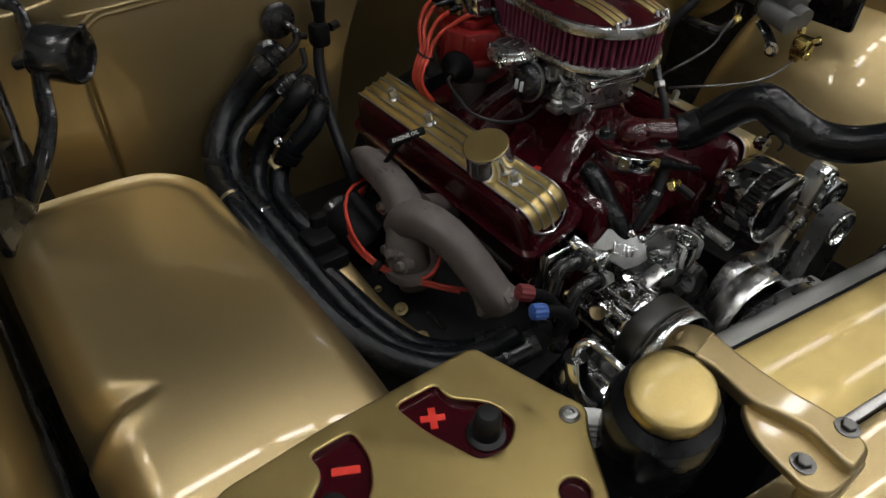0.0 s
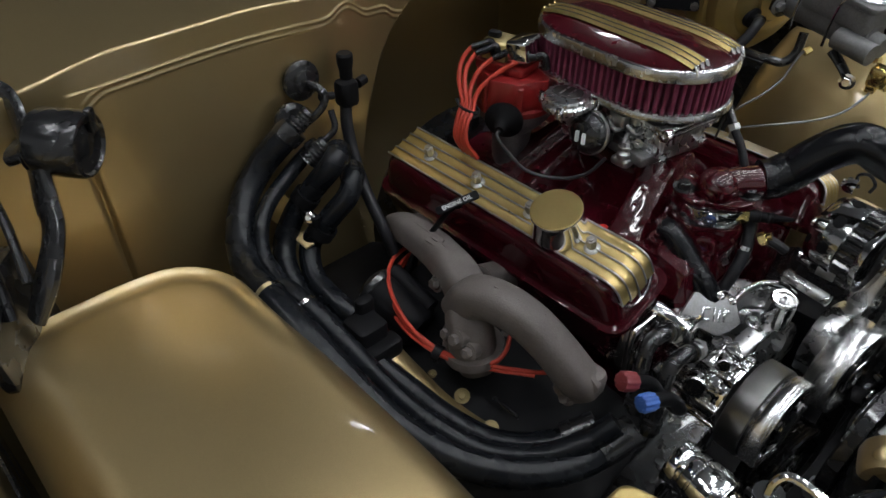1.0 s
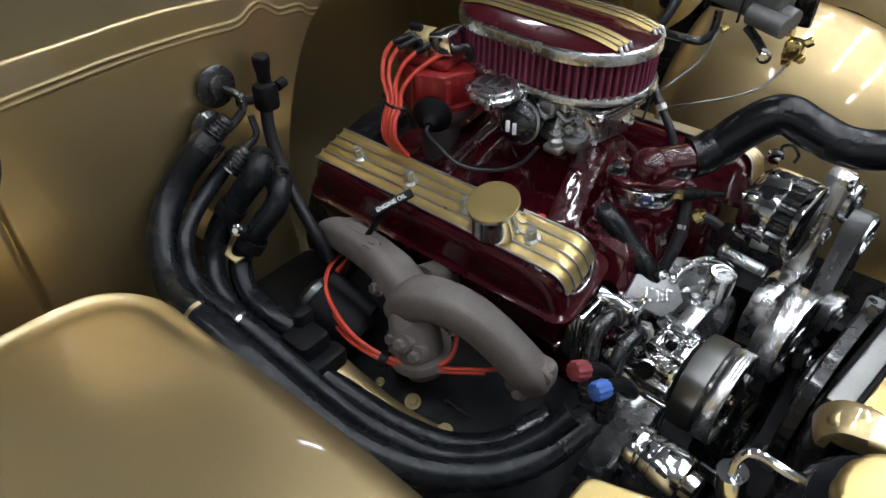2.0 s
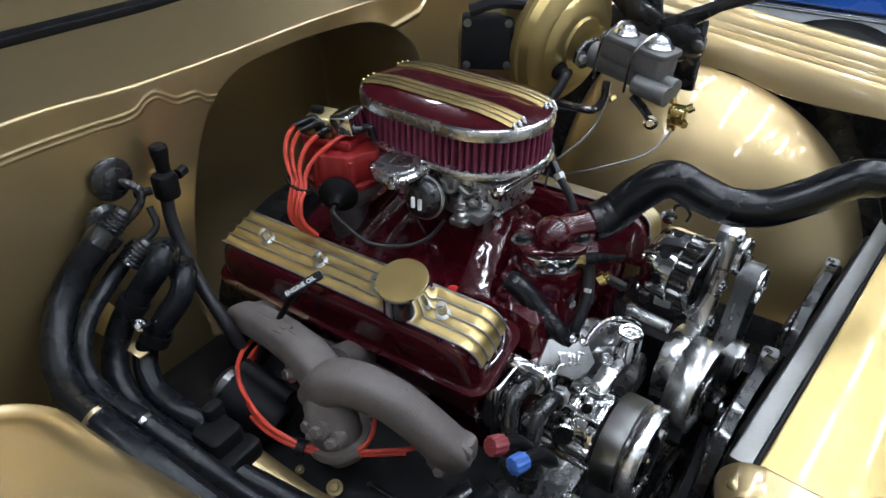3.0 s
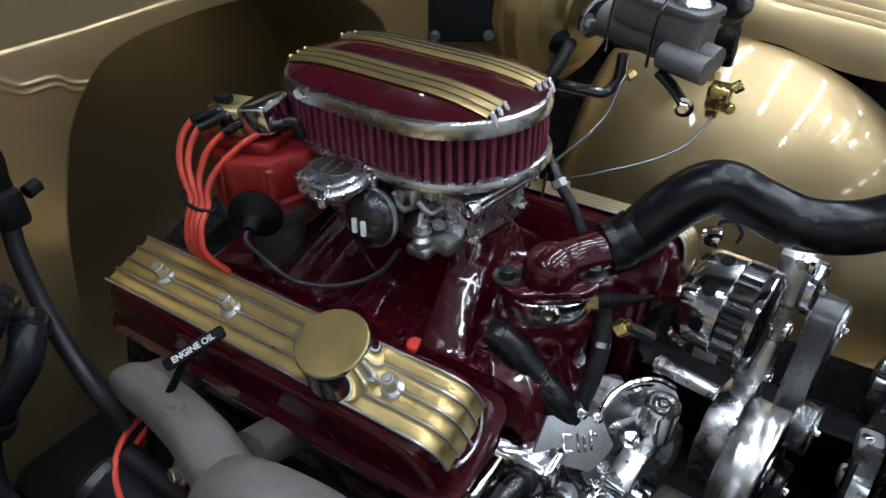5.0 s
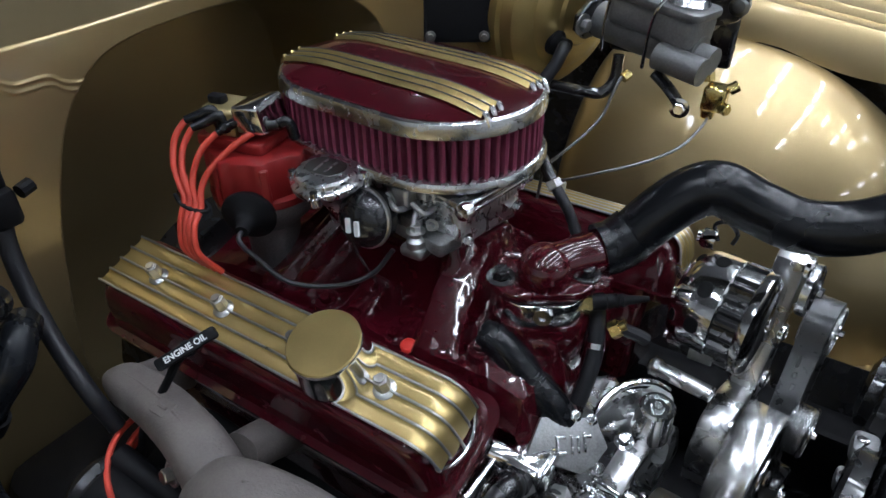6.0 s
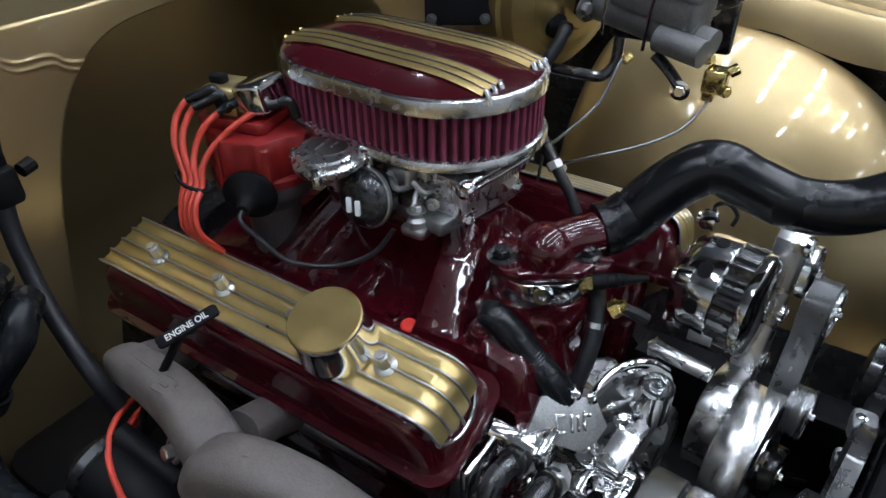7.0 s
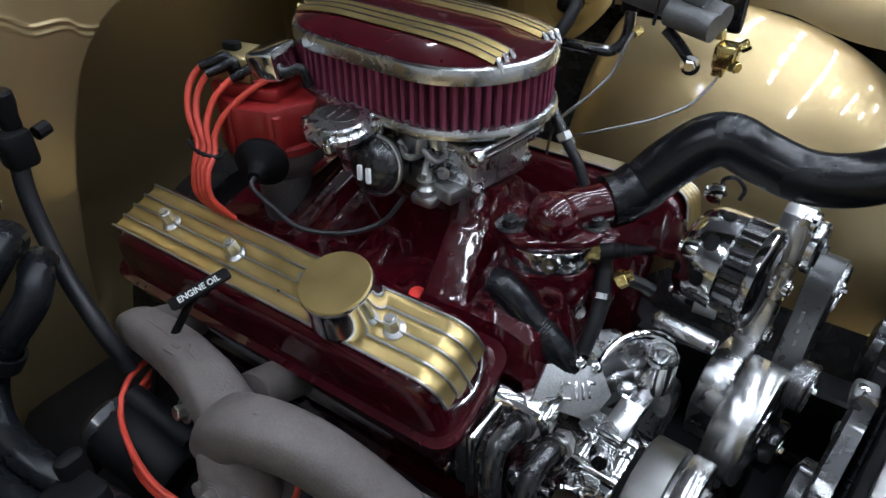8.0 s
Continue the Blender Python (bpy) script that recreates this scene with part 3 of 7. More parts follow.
def battery():
    t = thing("battery", (0.68, -0.60, 0.70), "black battery under a gold painted cover with red terminal recesses", "battery")
    bm = B()
    box(bm, (0.685, -0.61, 0.79), (0.18, 0.27, 0.18), 0.008)
    part("case", bm, BLACK_MATTE, t)
    top = 0.90
    out = fillet([(0.572, -0.77), (0.568, -0.66), (0.574, -0.478), (0.60, -0.470), (0.667, -0.449), (0.700, -0.436), (0.719, -0.456), (0.792, -0.500), (0.80, -0.77)], 0.022)
    recesses = [fillet(p, r) for p, r in (
        ([(0.586, -0.590), (0.589, -0.536), (0.611, -0.538), (0.640, -0.507), (0.672, -0.502), (0.690, -0.528), (0.686, -0.560), (0.660, -0.570), (0.630, -0.582)], 0.013),
        ([(0.584, -0.682), (0.585, -0.632), (0.622, -0.634), (0.650, -0.650), (0.676, -0.690), (0.664, -0.716), (0.632, -0.712), (0.609, -0.680)], 0.012))]
    recesses.append([(0.756 + 0.0165 * math.cos(a), -0.513 + 0.0165 * math.sin(a)) for a in steps(0, 2 * math.pi, 28)[:-1]])
    bm = B()

    def ring(pts, z):
        return [bm.verts.new((p[0], p[1], top + z)) for p in pts]

    def band(a, b):
        for k in range(len(a)):
            bm.faces.new((a[k], a[(k + 1) % len(a)], b[(k + 1) % len(a)], b[k]))

    flat = []
    rows = [ring(offset_loop(out, 0.004 * (1 - math.cos(a))), -0.004 * (1 - math.sin(a))) for a in steps(math.pi / 2, 0, 4)]
    rows.append(ring(out, -0.012))
    for a, b in zip(rows, rows[1:]):
        band(a, b)
    flat.append(rows[0])
    for p in recesses:
        rows = [ring(offset_loop(p, 0.0025 * math.sin(a)), -0.0025 * (1 - math.cos(a))) for a in steps(0, math.pi / 2, 4)]
        for a, b in zip(rows, rows[1:]):
            band(a, b)
        flat.append(rows[0])
    edges = [bm.edges.get((r[k], r[(k + 1) % len(r)])) for r in flat for k in range(len(r))]
    bmesh.ops.triangle_fill(bm, use_beauty=True, edges=edges)
    plate = even(part("cover_plate", bm, GOLD_SATIN, t, "gold painted cover plate"))
    bm = B()
    prism(bm, Matrix.Translation((0, 0, top)), offset_loop(out, 0.006), -0.07, -0.012, 0.002)
    part("cover_skirt", bm, GOLD_SATIN, t)
    for p, name in zip(recesses, ("terminal_recess", "terminal_recess", "round_recess")):
        bm = B()
        rows = [ring(offset_loop(p, d), z) for d, z in ((0.0025, -0.0022), (0.0030, -0.0065), (0.0045, -0.0085))]
        for a, b in zip(rows, rows[1:]):
            band(a, b)
        bm.faces.new(rows[-1])
        part(name, bm, BURGUNDY, plate, "glossy burgundy recess")
    bm = B()
    lathe(bm, axes((0.662, -0.534, 0.8925), (0, 0, 1)), [(0, 0), (0.019, 0), (0.019, 0.002), (0.0135, 0.004), (0.0132, 0.026), (0.0120, 0.031), (0.009, 0.034), (0, 0.0352)], 28)
    part("terminal_boot", bm, RUBBER, t, "black rubber terminal boot")
    m = Matrix.Translation((0.618, -0.563, 0.8925)) @ Matrix.Rotation(radians(62), 4, "Z")
    bm = B()
    prism(bm, m, [(-0.0035, -0.012), (0.0035, -0.012), (0.0035, -0.0035), (0.012, -0.0035), (0.012, 0.0035), (0.0035, 0.0035), (0.0035, 0.012), (-0.0035, 0.012), (-0.0035, 0.0035), (-0.012, 0.0035), (-0.012, -0.0035), (-0.0035, -0.0035)], -0.0005, 0.0006)
    part("plus_sign", bm, RED_PRINT, t, "bright red plus sign")
    m = Matrix.Translation((0.616, -0.659, 0.8925)) @ Matrix.Rotation(radians(62), 4, "Z")
    bm = B()
    prism(bm, m, rounded(0.026, 0.008, 0.001, 1), -0.0005, 0.0006)
    part("minus_sign", bm, RED_PRINT, t, "bright red minus sign")
    bm = B()
    lathe(bm, axes((0.648, -0.69, 0.8925), (0, 0, 1)), [(0, 0), (0.017, 0), (0.013, 0.004), (0.0125, 0.02), (0.006, 0.026), (0, 0.027)], 20)
    part("terminal_boot", bm, RUBBER, t, "black rubber terminal boot")
    for x, y in ((0.697, -0.459), (0.75, -0.72)):
        bm = B()
        lathe(bm, axes((x, y, 0.90), (0, 0, 1)), [(0, 0), (0.010, 0), (0.010, 0.0015), (0.0075, 0.004), (0.004, 0.0045), (0.0035, 0.002), (0, 0.002)], 18)
        part("screw", bm, SATIN, t)


battery()


def bottle():
    t = thing("coolant_bottle", (0.765, -0.406, 0.80), "black round bottle with a smooth gold cap", "bottle")
    m = axes((0.748, -0.384, 0.831), (0.12, -0.26, 1))
    bm = B()
    lathe(bm, m, [(0, 0), (0.050, 0), (0.053, 0.006), (0.053, 0.11), (0.048, 0.124), (0.036, 0.131), (0.0355, 0.142), (0, 0.142)], 40)
    part("body", bm, SHINY_RUBBER, t)
    # a low domed cap with a softly scalloped rim
    bm = B()
    rows = []
    for r, h, k in ((0.0370, 0.140, 1), (0.0385, 0.142, 1), (0.0390, 0.147, 1), (0.0390, 0.153, 1), (0.0382, 0.156, 0.7), (0.0365, 0.158, 0.3), (0.033, 0.1592, 0), (0.022, 0.1606, 0), (0.010, 0.1613, 0)):
        rows.append([bm.verts.new(m @ Vector(((r - 0.0009 * k * (0.5 + 0.5 * math.cos(12 * a)) ** 3) * math.cos(a), (r - 0.0009 * k * (0.5 + 0.5 * math.cos(12 * a)) ** 3) * math.sin(a), h))) for a in steps(0, 2 * math.pi, 144)[:-1]])
    for a, b in zip(rows, rows[1:]):
        for k in range(144):
            bm.faces.new((a[k], a[(k + 1) % 144], b[(k + 1) % 144], b[k]))
    bm.faces.new(rows[-1])
    bm.faces.new(list(reversed(rows[0])))
    part("cap", bm, GOLD_SATIN, t, "gold painted screw cap")
    f = thing("hose_fitting", (0.72, -0.40, 0.93), "polished hose fitting with a bent steel pipe", "fitting")
    bm = B()
    tube(bm, [(0.735, -0.412, 0.945), (0.722, -0.414, 0.948), (0.70, -0.418, 0.955), (0.676, -0.420, 0.958), (0.668, -0.426, 0.95), (0.668, -0.43, 0.935)], 0.0038, 10)
    part("pipe", bm, CHROME, f)
    bm = B()
    prism(bm, axes((0.734, -0.412, 0.944), (-1, 0, 0.15)), hexagon(0.008), 0, 0.014, 0.001, 1)
    part("nut", bm, CHROME, f)
    bm = B()
    tube(bm, [(0.668, -0.428, 0.936), (0.674, -0.424, 0.905), (0.69, -0.41, 0.87), (0.71, -0.40, 0.80)], 0.012, 14)
    part("fitting_body", bm, CHROME, f)
    w = thing("pump_reservoir", (0.70, -0.40, 0.8), "ribbed aluminium fitting beside the bottle", "fitting")
    for k in range(5):
        bm = B()
        prism(bm, axes((0.705 + 0.002 * k, -0.425, 0.875 - 0.007 * k), (0.2, -0.2, 1)), rounded(0.03, 0.018, 0.005, 3), 0, 0.0045, 0.001)
        part("rib", bm, SATIN, w)


bottle()


# ==== engine ====
TILT = radians(19)
UP = Vector((0, -math.sin(TILT), math.cos(TILT)))
IN = Vector((0, math.cos(TILT), math.sin(TILT)))


def cover_frame(c, side):
    """Frame of a valve cover: x along the engine, y towards its middle, z off the top."""
    i = Vector((0, side * -IN.y, IN.z)) if side > 0 else IN
    u = Vector((0, side * -UP.y, UP.z)) if side > 0 else UP
    return Matrix(((1, 0, 0, c[0]), (0, i.y, u.y, c[1]), (0, i.z, u.z, c[2]), (0, 0, 0, 1)))


def valve_cover(c, side, x0, x1, bolts):
    t = thing("valve_cover", c, "glossy burgundy valve cover with gold channels between polished fins", "valve cover", "valve covers")
    m = cover_frame(c, side)
    # body: sections across, lofted along x with rounded ends
    rows = [(-0.0745, 0.0615, 0.0), (-0.0745, 0.0645, 0.0), (-0.066, 0.0645, 0.0), (-0.0655, 0.056, 0.009), (-0.058, 0.0545, 0.011), (-0.030, 0.0500, 0.017), (-0.012, 0.0455, 0.024), (-0.004, 0.041, 0.031), (0.0, 0.034, 0.040)]
    bm = B()
    rings = []
    for (h, w, e), g in zip(rows, (0, 0, 0, 0.009, 0.012, 0.016, 0.024, 0.032, 0.042)):
        r = max(0.010, 0.026 - e * 0.2)
        rings.append([bm.verts.new(m @ Vector((p[0], p[1], h))) for p in rounded(x1 - g - x0 - e, 2 * w, r, 6, (x0 + e + x1 - g) / 2, 0)])
    n = len(rings[0])
    for a, b in zip(rings, rings[1:]):
        for k in range(n):
            bm.faces.new((a[k], a[(k + 1) % n], b[(k + 1) % n], b[k]))
    bm.faces.new(list(reversed(rings[0])))
    bm.faces.new(rings[-1])
    part("cover_shell", bm, BURGUNDY, t)
    # path of the gold field: flat on top, bending down over the front end
    xf = x1 - 0.022
    path = [(x0 + 0.030, 0.0015), (xf - 0.02, 0.0015)]
    for k in range(1, 9):
        a = radians(78 * k / 8)
        path.append((xf - 0.02 + 0.026 * math.sin(a), 0.0015 - 0.026 * (1 - math.cos(a))))
    path += [(x1 - 0.0125, -0.034), (x1 - 0.0095, -0.052)]
    lines = (-0.034, -0.017, 0.0, 0.017, 0.034)
    for a, b in zip(lines, lines[1:]):
        bm = B()
        mid = (a + b) / 2
        end = 0.004 + 0.016 * abs(mid) / 0.026
        pp = path[:-1] + [(path[-1][0] - end * 0.35, path[-1][1] + end)]
        def chan(u, v):
            x, h = pp[u]
            k = (v - a) / (b - a)
            return m @ Vector((x, v, h + 0.0035 * (2 * k - 1) ** 4))
        sheet(bm, chan, range(len(pp)), steps(a + 0.0008, b - 0.0008, 6), 0.002)
        part("gold_channel", bm, GOLD_SATIN, t)
    for v in lines:
        bm = B()
        end = 0.020 * abs(v) / 0.034
        pp = path[:-1] + [(path[-1][0] - end * 0.35, path[-1][1] + end)]
        tube(bm, [m @ Vector((x, v, h + 0.0030)) for x, h in pp], 0.0015, 8, per=0)
        part("fin", bm, SATIN, t, "polished fin")
    bm = B()
    pe = path[-1]
    tube(bm, [m @ Vector((pe[0] - 0.006, -0.034, pe[1] + 0.019)), m @ Vector((pe[0] - 0.001, -0.018, pe[1] + 0.005)), m @ Vector((pe[0], 0, pe[1] - 0.001)), m @ Vector((pe[0] - 0.001, 0.018, pe[1] + 0.005)), m @ Vector((pe[0] - 0.006, 0.034, pe[1] + 0.019))], 0.0022, 8, per=5)
    part("fin_end", bm, POLISHED, t, "polished fin rim")
    for bx in bolts:
        bm = B()
        f = m @ Matrix.Translation((bx, 0.0, 0.001))
        lathe(bm, f, [(0, 0), (0.011, 0), (0.0115, 0.002), (0.009, 0.004), (0.0065, 0.0045), (0.006, 0.006)], 18)
        prism(bm, f, hexagon(0.0075), 0.005, 0.020, 0.0008, 1)
        lathe(bm, f, [(0.0045, 0.019), (0.0045, 0.023), (0, 0.0235)], 12)
        part("cover_bolt", bm, SATIN, t, "bright steel cover bolt")
    return t, m


cover, CM = valve_cover((0.0, -0.181, 0.847), -1, -0.090, 0.413, (0.007, 0.113, 0.219, 0.327))
far_cover, FM = valve_cover((0.0, 0.222, 0.850), 1, -0.01, 0.503, (0.10, 0.21, 0.31, 0.42))


def oil_cap():
    t = thing("oil_filler_cap", CM @ Vector((0.272, 0.002, 0.004)), "chrome oil filler cap with a gold painted top", "cap")
    m = CM @ Matrix.Translation((0.272, -0.001, 0.003))
    bm = B()
    lathe(bm, m, [(0, 0), (0.0385, 0), (0.0392, 0.002), (0.0388, 0.006), (0.0372, 0.016), (0.0362, 0.028), (0.0360, 0.038), (0.0364, 0.0415), (0.0356, 0.0430), (0.034, 0.0430)], 48)
    part("chrome_cup", bm, CHROME, t)
    bm = B()
    lathe(bm, m, [(0.0352, 0.041), (0.0358, 0.0440), (0.0346, 0.0452), (0, 0.0458)], 48)
    part("gold_disc", bm, GOLD_SATIN, t, "smooth gold painted disc")


oil_cap()


def dipstick():
    t = thing("dipstick", (0.13, -0.255, 0.85), "black oil dipstick handle printed with white lettering", "dipstick")
    a, b = Vector((0.121, -0.273, 0.845)), Vector((0.152, -0.226, 0.868))
    mid = (a + b) / 2
    d = (b - a).normalized()
    up = Vector((0.52, -0.45, 0.73)).normalized()
    up = (up - d * up.dot(d)).normalized()
    side = up.cross(d)
    m = Matrix(((d.x, side.x, up.x, mid.x), (d.y, side.y, up.y, mid.y), (d.z, side.z, up.z, mid.z), (0, 0, 0, 1)))
    bm = B()
    prism(bm, m, rounded(0.066, 0.0125, 0.003, 3), -0.007, 0.0, 0.0012)
    part("handle", bm, BLACK_MATTE, t)
    f = m @ Matrix.Translation((0.0, 0.0, 0.0001))
    if (m.to_3x3() @ Vector((1, 0, 0))).x < 0:
        f = f @ Matrix.Rotation(math.pi, 4, "Z")
    lettering(t, "ENGINE OIL", f, 0.0086, WHITE_PRINT, "white_lettering")
    bm = B()
    tube(bm, [mid - up * 0.006, (0.126, -0.256, 0.838), (0.115, -0.262, 0.817), (0.100, -0.276, 0.784), (0.086, -0.290, 0.752), (0.075, -0.300, 0.70)], 0.0044, 10)
    part("stem", bm, BLACK_MATTE, t)
    bm = B()
    lathe(bm, axes(mid - up * 0.004, -up), [(0.0, 0), (0.008, 0.0), (0.0085, 0.006), (0.006, 0.014), (0.0, 0.014)], 16)
    part("collar", bm, BLACK_MATTE, t)


dipstick()


def engine_block():
    t = thing("engine_block", (0.2, 0.02, 0.45), "burgundy painted vee engine block and cylinder heads", "engine")
    bm = B()
    box(bm, (0.17, 0.02, 0.60), (0.50, 0.36, 0.26), 0.02)
    part("block", bm, BURGUNDY_CAST, t)
    bm = B()
    box(bm, (0.17, 0.02, 0.46), (0.48, 0.28, 0.12), 0.02)
    part("oil_pan", bm, BLACK, t, "black oil pan")
    for m, x0, x1 in ((CM, -0.085, 0.385), (FM, -0.005, 0.47)):
        bm = B()
        prism(bm, m, rounded(x1 - x0, 0.122, 0.01, 4, (x0 + x1) / 2, 0.006), -0.185, -0.0755, 0.006)
        part("cylinder_head", bm, BURGUNDY_CAST, t)
    bm = B()
    prism(bm, axes((0.40, -0.02, 0.68), (1, 0, 0), (0, 0, 1)), [(-0.12, 0.02), (-0.11, -0.12), (-0.08, -0.2), (0.08, -0.2), (0.11, -0.12), (0.12, 0.02), (0.06, 0.07), (-0.06, 0.07)], 0, 0.04, 0.01)
    part("timing_cover", bm, BURGUNDY_CAST, t, "burgundy timing cover")
    bm = B()
    lathe(bm, axes((-0.10, 0.02, 0.60), (-1, 0, 0)), [(0.0, 0), (0.20, 0), (0.20, 0.06), (0.15, 0.11), (0, 0.11)], 36)
    part("bell_housing", bm, BLACK, t, "black bell housing")


engine_block()


def intake():
    t = thing("intake_manifold", (0.2, 0.02, 0.80), "glossy burgundy cast intake manifold", "intake manifold")
    def ridge(x, y, a, b, ha, hb, w):
        # raised runner from a to b, its height falling from ha to hb, flat on top
        p, q = Vector(a), Vector(b)
        k = max(-0.1, min(1.15, (Vector((x, y)) - p).dot(q - p) / (q - p).length_squared))
        d = (Vector((x, y)) - p.lerp(q, k)).length
        top = ha + (hb - ha) * max(0, k) ** 1.3
        return top * (1 - smooth(w * 0.62, w * 1.12, d)) * (1 - 0.06 * (d / w) ** 2)
    def height(x, y):
        s = abs(y - 0.03)
        r = Vector((max(0, abs(x - 0.235) - 0.062), max(0, s - 0.045))).length
        hs = [0.112 * (1 - smooth(0.0, 0.035, r)), 0.020 + 0.006 * math.sin(40 * x) * math.sin(55 * y)]
        hs.append(ridge(x, s, (0.305, 0.02), (0.318, 0.120), 0.108, 0.022, 0.034))
        hs.append(ridge(x, s, (0.165, 0.02), (0.120, 0.120), 0.108, 0.024, 0.032))
        hs.append(ridge(x, s, (0.135, 0.02), (0.085, 0.105), 0.108, 0.040, 0.030))
        hs.append(ridge(x, s, (0.205, 0.05), (0.205, 0.125), 0.060, 0.020, 0.026) * 0.8)
        hs.append(ridge(x, s, (0.10, 0.02), (0.03, 0.115), 0.070, 0.022, 0.028))
        hs.append(ridge(x, y, (0.31, 0.035), (0.42, 0.005), 0.088, 0.052, 0.038))
        hs.append(ridge(x, s, (0.33, 0.03), (0.405, 0.12), 0.055, 0.020, 0.030))
        v = sum(h ** 6 for h in hs if h > 0) ** (1 / 6)
        v += 0.0005 * noise.noise(Vector((x * 38, y * 38, 1.7))) + 0.0003 * noise.noise(Vector((x * 120, y * 120, 4.1)))
        edge = max(0, s - 0.122) + max(0, x - 0.425) + max(0, -0.03 - x)
        return 0.792 + v - 3.0 * edge
    bm = B()
    sheet(bm, lambda u, v: (u, v, height(u, v)), steps(-0.045, 0.445, 190), steps(-0.105, 0.165, 120), 0.004)
    part("casting", bm, BURGUNDY_CAST, t)
    bm = B()
    prism(bm, Matrix.Translation((0.195, 0.03, 0.785)), rounded(0.47, 0.25, 0.02, 5), -0.06, 0.0, 0.006)
    part("valley_plate", bm, BURGUNDY_CAST, t)
    for x, y in ((0.045, -0.070), (0.165, -0.082), (0.262, -0.082), (0.362, -0.068), (0.375, -0.035), (0.09, -0.09)):
        z = height(x, y)
        bm = B()
        lathe(bm, axes((x, y, z - 0.006), (0, -0.25, 1)), [(0, 0), (0.015, 0), (0.0135, 0.007), (0.012, 0.009), (0, 0.009)], 18)
        boss = part("bolt_boss", bm, BURGUNDY_CAST, t)
        bolt(boss, (x, y - 0.001, z + 0.003), (0, -0.25, 1), 0.0065, 0.008, BURGUNDY)
    for p in ((0.284, -0.088, 0.838), (0.139, -0.098, 0.838)):
        p = (p[0], p[1], height(p[0], p[1]) + 0.004)
        bm = B()
        lathe(bm, axes(p, (0.1, -0.3, 1)), [(0, -0.006), (0.0085, -0.006), (0.009, -0.001), (0.007, 0.0006), (0, 0.001)], 14)
        part("plug", bm, RED_MARK, t, "bright red plastic plug")


intake()


def thermostat_housing():
    t = thing("thermostat_housing", (0.405, 0.005, 0.82), "burgundy water outlet over a polished spacer ring", "thermostat housing")
    m = axes((0.396, -0.004, 0.836), (0.03, -0.05, 1)) @ Matrix.Rotation(radians(35), 4, "Z")
    bm = B()
    prism(bm, m, stadium(0.106, 0.072, 12), -0.050, 0.022, 0.006)
    part("base_flange", bm, BURGUNDY_CAST, t)
    bm = B()
    lathe(bm, axes(m @ Vector((0, 0, -0.010)) + Vector((0.020, -0.032, 0)), (0.35, -1, 0.25)), [(0, -0.01), (0.017, -0.01), (0.016, 0.004), (0.013, 0.006), (0.007, 0.006), (0.006, 0.003), (0, 0.003)], 22)
    part("plug_boss", bm, BURGUNDY, t)
    bm = B()
    prism(bm, m, stadium(0.094, 0.068, 14), 0.022, 0.049, 0.0015)
    ring = part("spacer_ring", bm, CHROME, t, "polished aluminium spacer ring")
    bm = B()
    lathe(bm, axes(m @ Vector((0, 0, 0.036)) + Vector((0.016, -0.030, 0)), (0.35, -1, 0.1)), [(0, -0.006), (0.011, -0.006), (0.011, 0.003), (0.009, 0.005), (0.004, 0.005), (0.0035, 0.002), (0, 0.002)], 20)
    part("port_plug", bm, CHROME, ring)
    bm = B()
    prism(bm, m, stadium(0.108, 0.060, 12), 0.049, 0.061, 0.004)
    part("outlet_flange", bm, BURGUNDY, t)
    bm = B()
    lathe(bm, m, [(0.0285, 0.058), (0.0285, 0.066), (0.0275, 0.074), (0.0245, 0.083), (0.018, 0.090), (0.009, 0.0935), (0, 0.094)], 36)
    part("outlet_dome", bm, BURGUNDY, t)
    bm = B()
    a, e = m @ Vector((0, 0, 0.070)), Vector((0.432, 0.052, 0.905))
    tube(bm, [a, a.lerp(e, 0.35) + Vector((0, 0, 0.002)), a.lerp(e, 0.7), e], 0.024, 24, radii=[0.0215, 0.0215, 0.0220, 0.0225])
    part("outlet_neck", bm, BURGUNDY, t)
    for s in (-1, 1):
        bolt(t, m @ Vector((s * 0.043, 0, 0.061)), m.to_3x3() @ Vector((0, 0, 1)), 0.009, 0.011, BLACK)
    s = thing("temperature_sensor", (0.44, 0.02, 0.87), "brass temperature sensor with a black connector", "sensor")
    d = Vector((0.75, 0.55, 0.02))
    f = axes((0.424, -0.008, 0.873), d)
    bm = B()
    prism(bm, f, hexagon(0.0125), -0.004, 0.011, 0.001, 1)
    prism(bm, f, hexagon(0.0120), 0.013, 0.026, 0.001, 1)
    lathe(bm, f, [(0.009, 0.011), (0.009, 0.015)], 12)
    part("brass_body", bm, BRASS, s)
    bm = B()
    lathe(bm, f, [(0, 0.026), (0.009, 0.026), (0.009, 0.040), (0.0075, 0.042), (0.0075, 0.044), (0.008, 0.046), (0.007, 0.049), (0.008, 0.052), (0.0065, 0.055), (0.0075, 0.058), (0.005, 0.064), (0.003, 0.085), (0, 0.085)], 16)
    part("connector", bm, BLACK_MATTE, s)
    s = thing("vacuum_switch", (0.474, 0.019, 0.83), "small brass valve with black hose elbow", "valve")
    bm = B()
    prism(bm, axes((0.468, 0.012, 0.842), (0.6, 0.3, 0.5)), hexagon(0.0095), 0, 0.012, 0.001, 1)
    lathe(bm, axes((0.468, 0.012, 0.842), (0.6, 0.3, 0.5)), [(0.006, 0.012), (0.006, 0.018), (0, 0.018)], 12)
    part("brass_body", bm, BRASS, s)
    bm = B()
    tube(bm, [(0.478, 0.018, 0.846), (0.492, 0.024, 0.840), (0.502, 0.028, 0.834)], 0.007, 10)
    part("elbow", bm, RUBBER, s)
